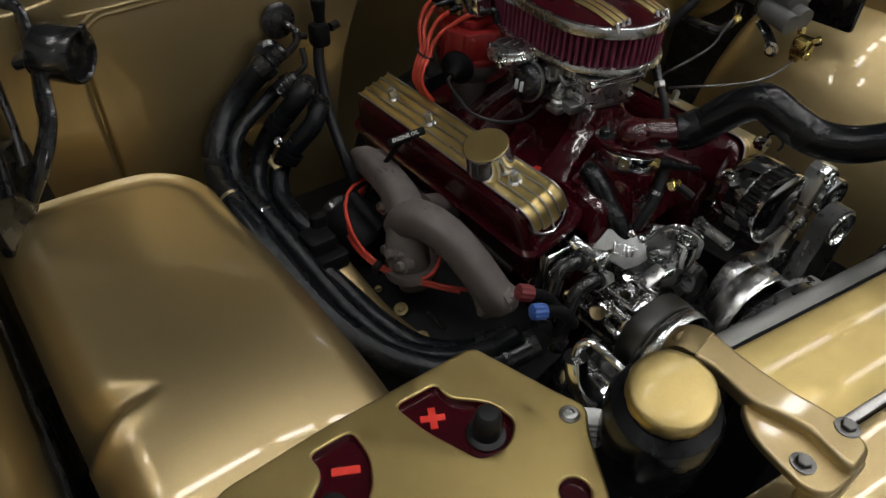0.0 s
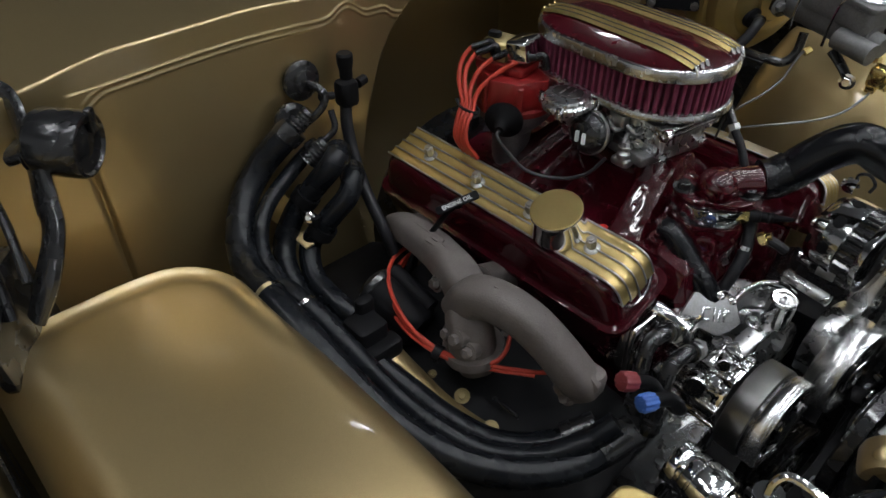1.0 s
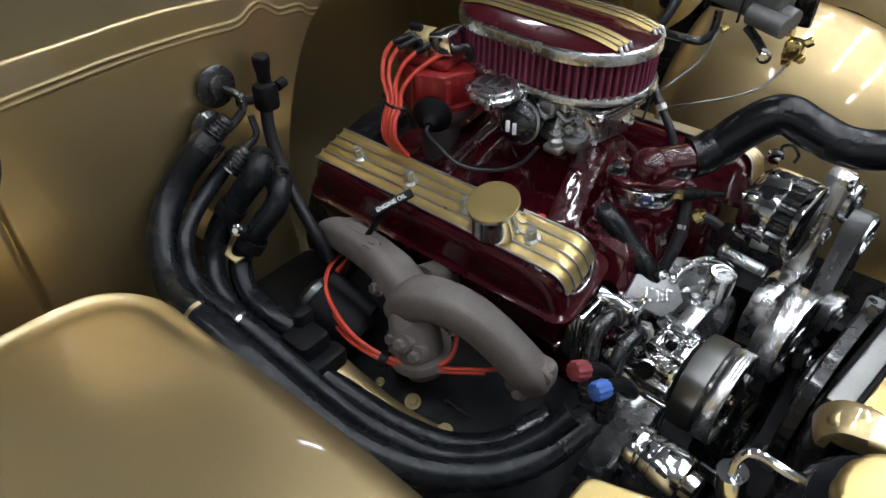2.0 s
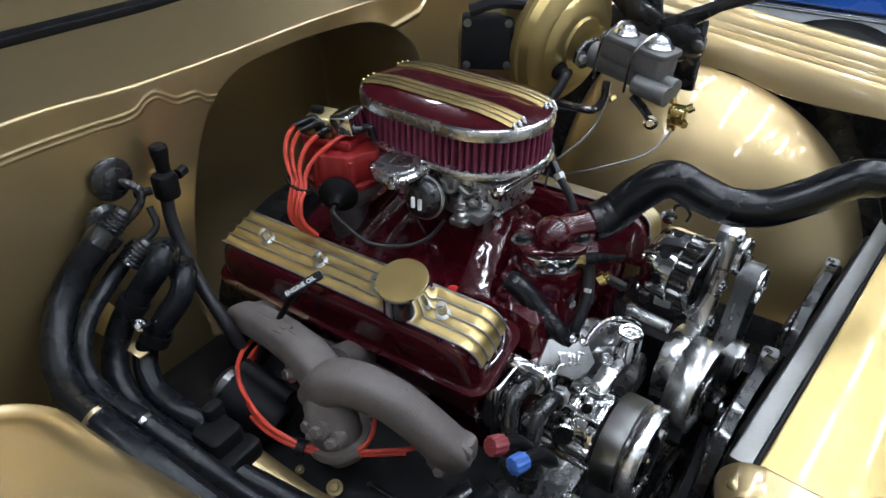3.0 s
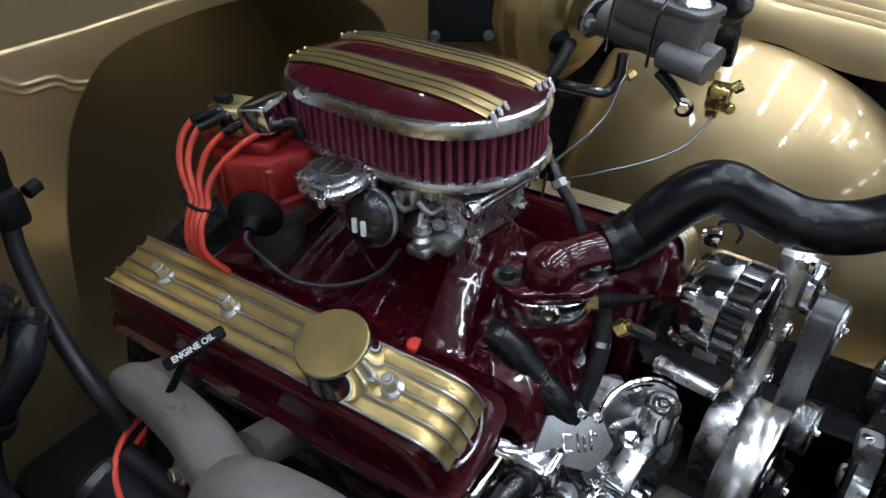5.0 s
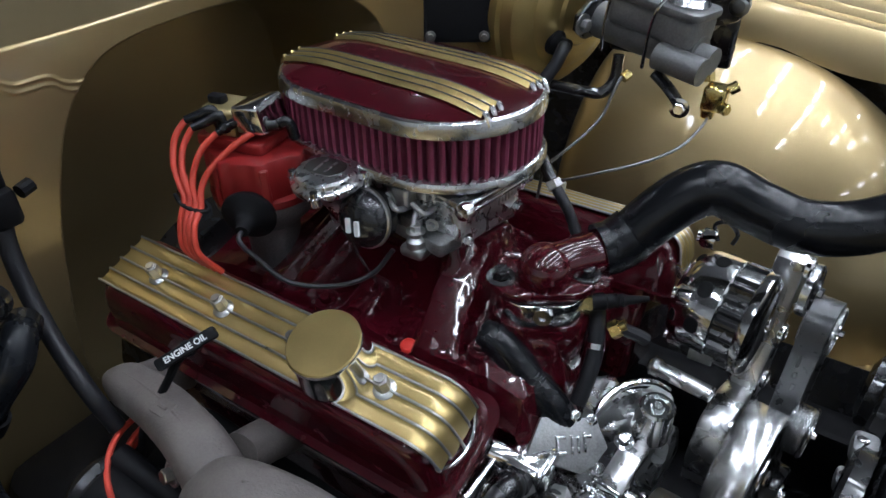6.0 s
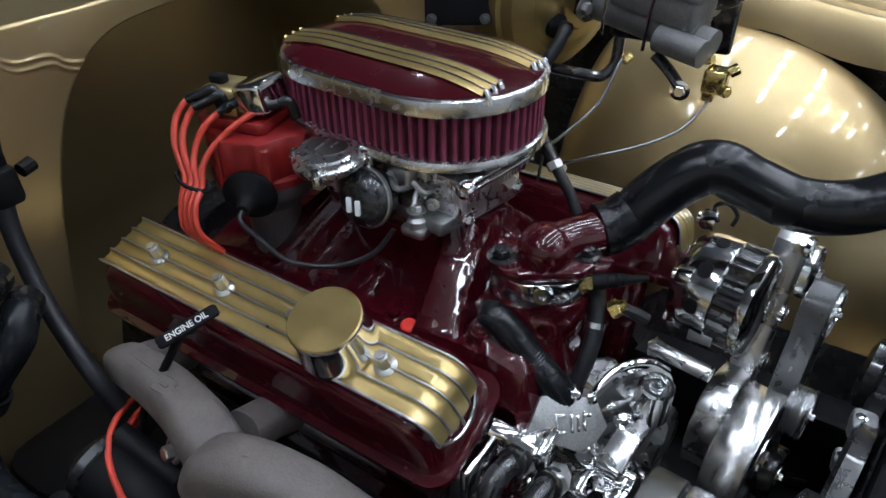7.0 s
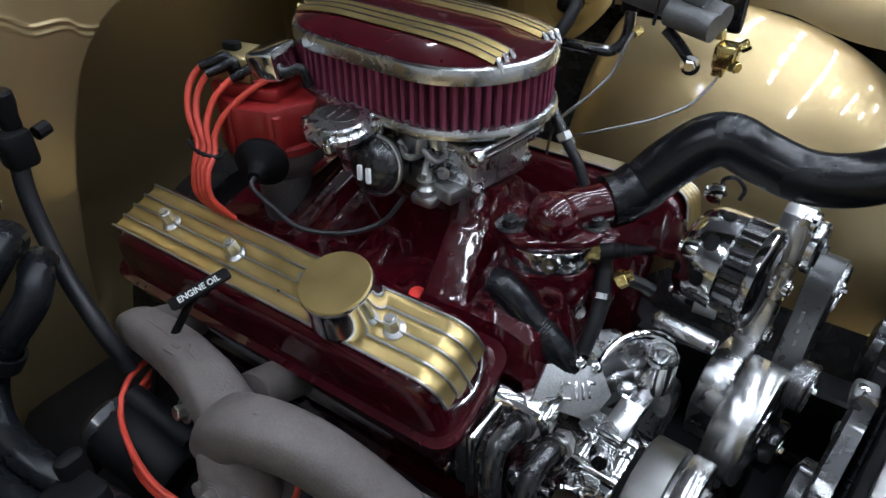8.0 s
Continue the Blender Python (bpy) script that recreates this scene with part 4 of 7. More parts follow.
    h = thing("heater_hose", (0.41, -0.05, 0.8), "ribbed black bypass hose beside the thermostat", "hose")
    bm = B()
    tube(bm, [(0.362, -0.055, 0.835), (0.374, -0.056, 0.836), (0.392, -0.056, 0.822), (0.414, -0.055, 0.80), (0.436, -0.055, 0.782), (0.456, -0.052, 0.755)], 0.0190, 20, ribs=0.0006, rib_len=0.0042)
    part("hose_body", bm, SHINY_RUBBER, h)
    h = thing("vacuum_hose", (0.455, 0.0, 0.8), "thin black hose with a steel clamp", "hose")
    bm = B()
    tube(bm, [(0.448, 0.016, 0.872), (0.452, 0.014, 0.852), (0.460, -0.002, 0.825), (0.462, -0.02, 0.80), (0.460, -0.035, 0.775)], 0.009, 14)
    part("hose_body", bm, RUBBER, h)
    bm = B()
    lathe(bm, axes((0.4585, 0.001, 0.831), (0.1, -0.35, -0.6)), [(0.0092, 0), (0.0102, 0), (0.0102, 0.006), (0.0092, 0.006)], 18)
    part("clamp", bm, CHROME, h)


thermostat_housing()


def air_cleaner():
    t = thing("air_cleaner", (0.19, 0.06, 0.97), "oval air cleaner, burgundy lid with gold finned stripes and pleated filter", "air cleaner")
    m = Matrix.Translation((0.19, 0.060, 0)) @ Matrix.Rotation(radians(-4), 4, "Z")
    L, W = 0.318, 0.208
    def lid_h(x, y):
        # dome of the lid over its oval
        k = max(0.0, max((abs(x) - (L - W) / 2) ** 2 if abs(x) > (L - W) / 2 else 0, 0) + y * y) ** 0.5 / (W / 2)
        return 1.046 + 0.014 * (1 - min(1, k) ** 2.4)
    bm = B()
    fr = [0.0, 0.25, 0.5, 0.7, 0.84, 0.93, 0.975, 1.0]
    ring = stadium(1, 1, 20)
    outer = stadium(L - 0.010, W - 0.010, 24)
    loops = []
    for f in fr:
        row = []
        for p in outer:
            sx = max(-(L - W) / 2, min((L - W) / 2, p[0]))
            q = (sx + (p[0] - sx) * f, p[1] * f)
            row.append(bm.verts.new(m @ Vector((q[0], q[1], lid_h(*q)))))
        loops.append(row)
    n = len(outer)
    for a, b in zip(loops, loops[1:]):
        for k in range(n):
            bm.faces.new((a[k], a[(k + 1) % n], b[(k + 1) % n], b[k]))
    under = [bm.verts.new(m @ Vector((p[0], p[1], 1.034))) for p in outer]
    for k in range(n):
        bm.faces.new((loops[-1][k], loops[-1][(k + 1) % n], under[(k + 1) % n], under[k]))
    bmesh.ops.remove_doubles(bm, verts=bm.verts, dist=0.00001)
    part("lid", bm, BURGUNDY, t, "glossy burgundy lid")
    for z0, z1, grow, nm, mt in ((1.028, 1.046, 0.0, "lid_rim", RIM), (0.972, 0.984, 0.006, "base_rim", RIM)):
        bm = B()
        o = stadium(L + grow, W + grow, 26)
        i = stadium(L - 0.014, W - 0.014, 26)
        prof = [(0, z0), (1, z0 + 0.002), (1.0, z1 - 0.005), (0.8, z1 - 0.001), (0.3, z1 + 0.001), (0, z1 + 0.001)]
        rows = [[bm.verts.new(m @ Vector((a[0] + (b[0] - a[0]) * f, a[1] + (b[1] - a[1]) * f, z))) for a, b in zip(i, o)] for f, z in prof]
        rows.append(rows[0])
        n = len(o)
        for a, b in zip(rows, rows[1:]):
            for k in range(n):
                bm.faces.new((a[k], a[(k + 1) % n], b[(k + 1) % n], b[k]))
        part(nm, bm, mt, t, "polished aluminium rim")
    bm = B()
    prism(bm, m, stadium(L - 0.02, W - 0.02, 20), 0.968, 0.976, 0.002)
    part("base_pan", bm, SATIN, t)
    # pleated element
    bm = B()
    path = []
    per = 2 * (L - W) + math.pi * W
    count = 76
    r = W / 2 - 0.004
    st = (L - W)
    def along(s):
        s = s % (2 * st + 2 * math.pi * r)
        if s < st:
            return (-st / 2 + s, -r), (0, -1)
        s -= st
        if s < math.pi * r:
            a = -math.pi / 2 + s / r
            return (st / 2 + r * math.cos(a), r * math.sin(a)), (math.cos(a), math.sin(a))
        s -= math.pi * r
        if s < st:
            return (st / 2 - s, r), (0, 1)
        a = math.pi / 2 + (s - st) / r
        return (-st / 2 + r * math.cos(a), r * math.sin(a)), (math.cos(a), math.sin(a))
    tot = 2 * st + 2 * math.pi * r
    rnd = random.Random(5)
    lo, hi = [], []
    for k in range(count):
        for f, dep in ((-0.22, 0.0), (0.0, 0.0012), (0.22, 0.0), (0.36, -0.010), (0.64, -0.010)):
            (x, y), (nx, ny) = along(tot * (k + f + rnd.uniform(-0.03, 0.03)) / count)
            d = dep
            lo.append(bm.verts.new(m @ Vector((x + nx * d, y + ny * d, 0.980))))
            hi.append(bm.verts.new(m @ Vector((x + nx * d, y + ny * d, 1.032))))
    n = len(lo)
    for k in range(n):
        bm.faces.new((lo[k], lo[(k + 1) % n], hi[(k + 1) % n], hi[k]))
    part("pleated_filter", bm, FABRIC, t, "burgundy pleated filter gauze", 25)
    # finned stripes
    for yc in (-0.042, 0.042):
        xm = (L - W) / 2 + (max(0, (W / 2 - 0.006) ** 2 - (abs(yc) + 0.014) ** 2)) ** 0.5
        xs = steps(-xm, xm, 30)
        for a in (-0.0115, 0.0, 0.0115):
            bm = B()
            def stripe(u, v):
                return m @ Vector((u, yc + a + v, lid_h(u, yc + a) + 0.0042 * (1 - (abs(v) / 0.0055) ** 1.6) + 0.001))
            sheet(bm, stripe, xs, steps(-0.0055, 0.0055, 6), 0.001)
            part("gold_fin", bm, GOLD_SATIN, t, "gold painted fin")
            for s in (-1, 1):
                bm = B()
                p = m @ Vector((s * xm, yc + a, lid_h(s * xm, yc + a) + 0.001))
                q = m @ Vector((s * (xm + 0.007), yc + a, 1.040))
                tube(bm, [p + Vector((0, 0, 0.004)), p.lerp(q, 0.5) + Vector((0, 0, 0.004)), q], 0.0030, 8, per=4)
                part("fin_tip", bm, POLISHED if s > 0 else GOLD_SATIN, t, "bare polished fin tip" if s > 0 else "gold painted fin tip")
            bm = B()
            tube(bm, [m @ Vector((u, yc + a, lid_h(u, yc + a) + 0.0054)) for u in xs], 0.0009, 6, per=0)
            part("fin_edge", bm, POLISHED, t, "polished fin edge")


air_cleaner()


def carburettor():
    t = thing("carburettor", (0.25, 0.02, 0.905), "polished four barrel carburettor on the intake", "carburettor")
    m = Matrix.Translation((0.231, 0.026, 0.0)) @ Matrix.Rotation(radians(-12), 4, "Z")
    def P(x, y, z):
        return m @ Vector((x, y, z))
    bm = B()
    box(bm, (0, 0, 0.914), (0.17, 0.12, 0.016), 0.003, m)
    part("base_plate", bm, CAST, t)
    bm = B()
    box(bm, (-0.012, 0, 0.945), (0.12, 0.085, 0.056), 0.006, m)
    part("main_body", bm, CARB, t)
    bm = B()
    lathe(bm, axes(P(-0.02, 0, 0.965), (0, 0, 1)), [(0, 0), (0.058, 0), (0.06, 0.004), (0.06, 0.012), (0, 0.012)], 30)
    part("air_horn", bm, POLISHED, t)
    # front float bowl: smooth face, ribbed side, twin fuel log along its top edge
    fb = Matrix.Translation((0.315, -0.030, 0.965)) @ Matrix.Rotation(radians(-8), 4, "Z")
    bm = B()
    box(bm, (-0.0265, 0.046, -0.0245), (0.053, 0.092, 0.047), 0.004, fb)
    bowl = part("front_float_bowl", bm, CARB, t)
    bm = B()
    prism(bm, fb @ Matrix.Translation((0.001, 0.046, -0.0245)) @ axes((0, 0, 0), (1, 0, 0)), rounded(0.090, 0.045, 0.005, 4), -0.004, 0.003, 0.0015)
    part("bowl_face", bm, CARB, bowl)
    bm = B()
    box(bm, (-0.036, -0.0012, -0.022), (0.0035, 0.004, 0.052), 0.0012, fb)
    part("side_rib", bm, CARB, bowl)
    for k, l in enumerate((0.012, 0.009, 0.015, 0.014, 0.013)):
        bm = B()
        box(bm, (-0.035 + l / 2, -0.001, -0.006 - 0.0088 * k), (l, 0.004, 0.0028), 0.0011, fb)
        part("cooling_rib", bm, CARB, bowl)
    bm = B()
    lathe(bm, fb @ axes((-0.014, 0.001, -0.013), (0, -1, 0)), [(0.0055, -0.003), (0.0055, 0.001), (0.004, 0.002), (0.0035, 0.0), (0, 0.0)], 18)
    part("side_plug", bm, CARB, bowl)
    for z, r in ((0.0005, 0.0042), (-0.0078, 0.0034)):
        bm = B()
        tube(bm, [fb @ Vector((0.007, -0.004, z)), fb @ Vector((0.007, 0.097, z))], r, 14, per=2)
        part("fuel_log", bm, CHROME, bowl)
    for y in (-0.005, 0.096):
        bm = B()
        lathe(bm, fb @ axes((0.007, y, -0.003), (0, -1 if y < 0 else 1, 0)), [(0.0, -0.006), (0.0095, -0.006), (0.0100, 0.002), (0.0085, 0.005), (0.0045, 0.0055), (0.004, 0.003), (0, 0.003)], 20)
        part("fuel_plug", bm, CHROME, bowl)
    for y, z in ((0.004, -0.043), (0.088, -0.040), (0.090, -0.013)):
        bolt(bowl, fb @ Vector((0.003, y, z)), fb.to_3x3() @ Vector((1, 0, 0)), 0.0052, 0.007, CHROME)
    # raised maker's mark, plain bars
    for k in range(6):
        bm = B()
        box(bm, (0.0046, 0.056 + 0.0056 * k, -0.019 + 0.0003 * k), (0.0016, 0.0036, 0.010 if k in (0, 2, 3, 5) else 0.006), 0.0006, fb)
        part("raised_bar", bm, SATIN, bowl)
    bm = B()
    box(bm, (-0.098, 0.0, 0.950), (0.042, 0.085, 0.052), 0.005, m)
    part("rear_float_bowl", bm, POLISHED, t)
    # vacuum pot with round lid
    bm = B()
    c = Vector((0.172, -0.062, 0.966))
    pm = axes(c, (-0.05, -0.12, 1))
    lathe(bm, pm, [(0, -0.050), (0.008, -0.050), (0.011, -0.030), (0.020, -0.014), (0.026, -0.006), (0.038, -0.003), (0.040, 0.0), (0.040, 0.005), (0.0385, 0.0065), (0.0345, 0.0075), (0.0345, 0.012), (0.0325, 0.0145), (0.022, 0.0155), (0.0, 0.016)], 40)
    pot = part("vacuum_pot", bm, CARB, t)
    for k in range(4):
        a = radians(20 + 90 * k)
        bm = B()
        lathe(bm, pm @ Matrix.Translation((0.040 * math.cos(a), 0.040 * math.sin(a), -0.004)), [(0, 0), (0.0065, 0), (0.0065, 0.009), (0.0045, 0.0095), (0.0042, 0.015), (0, 0.0155)], 14)
        part("pot_screw", bm, CHROME, pot)
    bm = B()
    prism(bm, pm @ Matrix.Translation((0, 0, 0.0155)), stadium(0.048, 0.030, 10), 0, 0.0012, 0.0004, 1)
    part("dark_inset", bm, SATIN_DARK, pot, "dark satin inset of the lid")
    for dx, w in ((-0.006, 0.026), (0.007, 0.020)):
        bm = B()
        box(bm, (dx, 0, 0.0172), (0.0025, w, 0.0012), 0.0004, pm)
        part("raised_bar", bm, CARB, pot)
    # electric choke: black round housing
    c = P(0.004, -0.092, 0.934)
    f = axes(c, m.to_3x3() @ Vector((0.15, -1, 0.25)))
    bm = B()
    lathe(bm, f, [(0, -0.02), (0.030, -0.02), (0.031, -0.006), (0.031, 0.0), (0.027, 0.008), (0.016, 0.014), (0, 0.015)], 30)
    choke = part("choke_housing", bm, BLACK, t, "black electric choke housing")
    bm = B()
    lathe(bm, f, [(0.0305, -0.007), (0.033, -0.007), (0.033, -0.003), (0.0305, -0.002)], 30)
    part("retaining_ring", bm, SATIN, choke)
    for dx in (-0.006, 0.006):
        bm = B()
        prism(bm, f @ Matrix.Translation((dx, -0.006, 0.014)) @ Matrix.Rotation(0.2, 4, "Z"), rounded(0.006, 0.016, 0.001, 1), 0, 0.003, 0.0005, 1)
        part("spade_terminal", bm, WHITE_PRINT, choke, "pale spade terminal")
    bm = B()
    tube(bm, [f @ Vector((0, -0.012, 0.016)), f @ Vector((0.004, -0.03, 0.012)), f @ Vector((0.016, -0.05, 0.004)), f @ Vector((0.02, -0.07, -0.01))], 0.0014, 6)
    part("choke_wire", bm, BLACK, choke)
    # levers, screws, linkage between pot and front bowl
    rnd = random.Random(11)
    for k in range(9):
        x = -0.055 + 0.014 * k
        bm = B()
        z = 0.930 + 0.028 * rnd.random()
        tube(bm, [P(x, -0.035, z), P(x + 0.004, -0.055 - 0.014 * rnd.random(), z + rnd.uniform(-0.006, 0.008)), P(x + rnd.uniform(-0.012, 0.016), -0.062 - 0.020 * rnd.random(), z + rnd.uniform(-0.014, 0.014))], 0.0026 + 0.0018 * rnd.random(), 8, per=4)
        part("linkage_rod", bm, rnd.choice([CHROME, SATIN, CAST]), t)
    for k in range(8):
        p = P(-0.05 + 0.016 * k, -0.048, 0.922 + 0.05 * rnd.random())
        bolt(t, p, (rnd.uniform(-0.3, 0.5), -1, rnd.uniform(0, 0.6)), 0.0042, 0.007, rnd.choice([CHROME, SATIN, BRASS]))
    for x, y, z, sx, sy, sz in ((0.022, -0.052, 0.955, 0.03, 0.016, 0.02), (-0.01, -0.05, 0.968, 0.035, 0.02, 0.012), (0.035, -0.052, 0.925, 0.025, 0.014, 0.018)):
        bm = B()
        box(bm, (x, y, z), (sx, sy, sz), 0.003, m)
        part("lever_block", bm, SATIN, t)
    # accelerator pump foot
    bm = B()
    box(bm, P(0.053, -0.064, 0.905), (0.030, 0.022, 0.012), 0.004)
    lathe(bm, axes(P(0.054, -0.064, 0.908), (0, 0, 1)), [(0.010, 0), (0.010, 0.010), (0.006, 0.014), (0.006, 0.022), (0, 0.022)], 16)
    part("pump_cover", bm, SATIN, t)
    bolt(t, P(0.054, -0.064, 0.928), (0, 0, 1), 0.006, 0.008, SATIN)


carburettor()


def distributor():
    t = thing("distributor", (0.07, -0.03, 0.86), "red distributor cap with a gold coil cover and orange-red leads", "distributor")
    c = Vector((0.064, -0.054, 0.0))
    bm = B()
    lathe(bm, axes((c.x, c.y, 0.82), (0, 0, 1)), [(0, 0), (0.03, 0), (0.032, 0.06), (0.052, 0.08), (0.060, 0.092), (0.060, 0.105), (0, 0.105)], 26)
    part("housing", bm, CAST, t)
    bm = B()
    out = []
    for k in range(96):
        a = 2 * math.pi * k / 96
        r = 0.054 + 0.0045 * smooth(0.2, 0.8, math.cos(8 * a)) + 0.004 * abs(math.cos(2 * a - 0.9))
        out.append((r * math.cos(a), r * math.sin(a)))
    prism(bm, Matrix.Translation((c.x, c.y, 0.930)), out, 0.0, 0.050, 0.004)
    part("cap", bm, RED_PLASTIC, t)
    bm = B()
    lathe(bm, axes((c.x, c.y, 0.922), (0, 0, 1)), [(0, 0), (0.060, 0.0), (0.062, 0.002), (0.062, 0.010), (0.056, 0.012), (0, 0.014)], 40)
    part("cap_rim", bm, RED_PLASTIC, t)
    for a in (205, 262, 318):
        bm = B()
        d = Vector((math.cos(radians(a)), math.sin(radians(a)), 0))
        prism(bm, axes(c + d * 0.058 + Vector((0, 0, 0.948)), d), rounded(0.010, 0.052, 0.003, 3), -0.004, 0.006, 0.002, 1)
        part("cap_rib", bm, RED_PLASTIC, t)
    cm = Matrix.Translation((0.050, -0.062, 0.0)) @ Matrix.Rotation(radians(12), 4, "Z")
    bm = B()
    prism(bm, cm, rounded(0.085, 0.060, 0.008, 4), 0.980, 0.994, 0.003)
    part("coil_base", bm, RED_PLASTIC, t, "red raised top of the cap")
    bm = B()
    prism(bm, cm @ axes((-0.034, 0, 1.008), (1, 0, 0)), rounded(0.044, 0.032, 0.005, 4), 0.0, 0.042, 0.003)
    part("coil_cover", bm, GOLD_ZINC, t, "pale gold coil cover")
    bm = B()
    prism(bm, cm @ axes((0.010, 0, 1.013), (1, 0, 0.18)), rounded(0.050, 0.034, 0.006, 4), 0.0, 0.034, 0.003)
    part("coil_end", bm, CHROME, t, "polished coil end cover")
    bm = B()
    box(bm, (-0.022, -0.004, 1.028), (0.020, 0.014, 0.010), 0.003, cm)
    part("connector", bm, BLACK_MATTE, t)
    # boots lie over the cap's edge, leads bow out and gather at the tie
    leads = (
        [(0.028, -0.097, 1.018), (0.018, -0.106, 1.014), (0.013, -0.122, 0.998), (0.020, -0.136, 0.976), (0.032, -0.143, 0.956), (0.040, -0.147, 0.944)],
        [(0.038, -0.096, 1.013), (0.028, -0.107, 1.008), (0.024, -0.122, 0.991), (0.030, -0.134, 0.973), (0.040, -0.141, 0.956), (0.046, -0.145, 0.943)],
        [(0.065, -0.080, 1.013), (0.052, -0.095, 1.004), (0.042, -0.114, 0.988), (0.041, -0.129, 0.968), (0.046, -0.138, 0.953), (0.053, -0.144, 0.939)],
        [(0.101, -0.060, 1.010), (0.090, -0.068, 1.007), (0.072, -0.093, 0.993), (0.057, -0.118, 0.972), (0.054, -0.134, 0.953), (0.059, -0.143, 0.936)])
    for k, l in enumerate(leads):
        a, b = Vector(l[0]), Vector(l[1])
        d = (a - b).normalized()
        bm = B()
        tube(bm, [b - d * 0.002, a, a + d * 0.014, a + d * 0.020 + Vector((0, 0, -0.020))], 0.0056, 12, per=5, radii=[0.0046, 0.0056, 0.006, 0.006])
        part("plug_boot", bm, SHINY_RUBBER, t, "black rubber boot")
        bm = B()
        tail = [(0.043 + 0.007 * k, -0.160, 0.922), (0.046 + 0.008 * k, -0.166, 0.895), (0.05 + 0.01 * k, -0.150, 0.865)]
        tube(bm, l + tail, 0.0036, 12)
        part("spark_plug_lead", bm, WIRE, t, "orange-red spark plug lead")
    bm = B()
    tube(bm, [(0.030, -0.150, 0.948), (0.040, -0.152, 0.940), (0.054, -0.150, 0.936), (0.066, -0.142, 0.934), (0.062, -0.136, 0.938), (0.040, -0.140, 0.948), (0.030, -0.146, 0.950)], 0.0026, 8)
    part("cable_tie", bm, BLACK_MATTE, t)
    # vacuum advance can
    v = thing("vacuum_advance", (0.10, -0.115, 0.925), "black round vacuum advance can with a thin hose", "vacuum can")
    d = Vector((0.42, -0.78, -0.12))
    f = axes((0.090, -0.104, 0.922), d)
    bm = B()
    lathe(bm, f, [(0, -0.008), (0.022, -0.006), (0.028, 0.0), (0.030, 0.004), (0.030, 0.008), (0.025, 0.012), (0.013, 0.018), (0.009, 0.024), (0.007, 0.034), (0, 0.034)], 28)
    part("can", bm, BLACK_MATTE, v)
    bm = B()
    tube(bm, [f @ Vector((0, 0, 0.03)), f @ Vector((0, -0.004, 0.045)), (0.130, -0.138, 0.893), (0.165, -0.132, 0.874), (0.205, -0.105, 0.868), (0.235, -0.080, 0.880), (0.25, -0.06, 0.905)], 0.0028, 8)
    part("vacuum_hose", bm, RUBBER, v)


distributor()


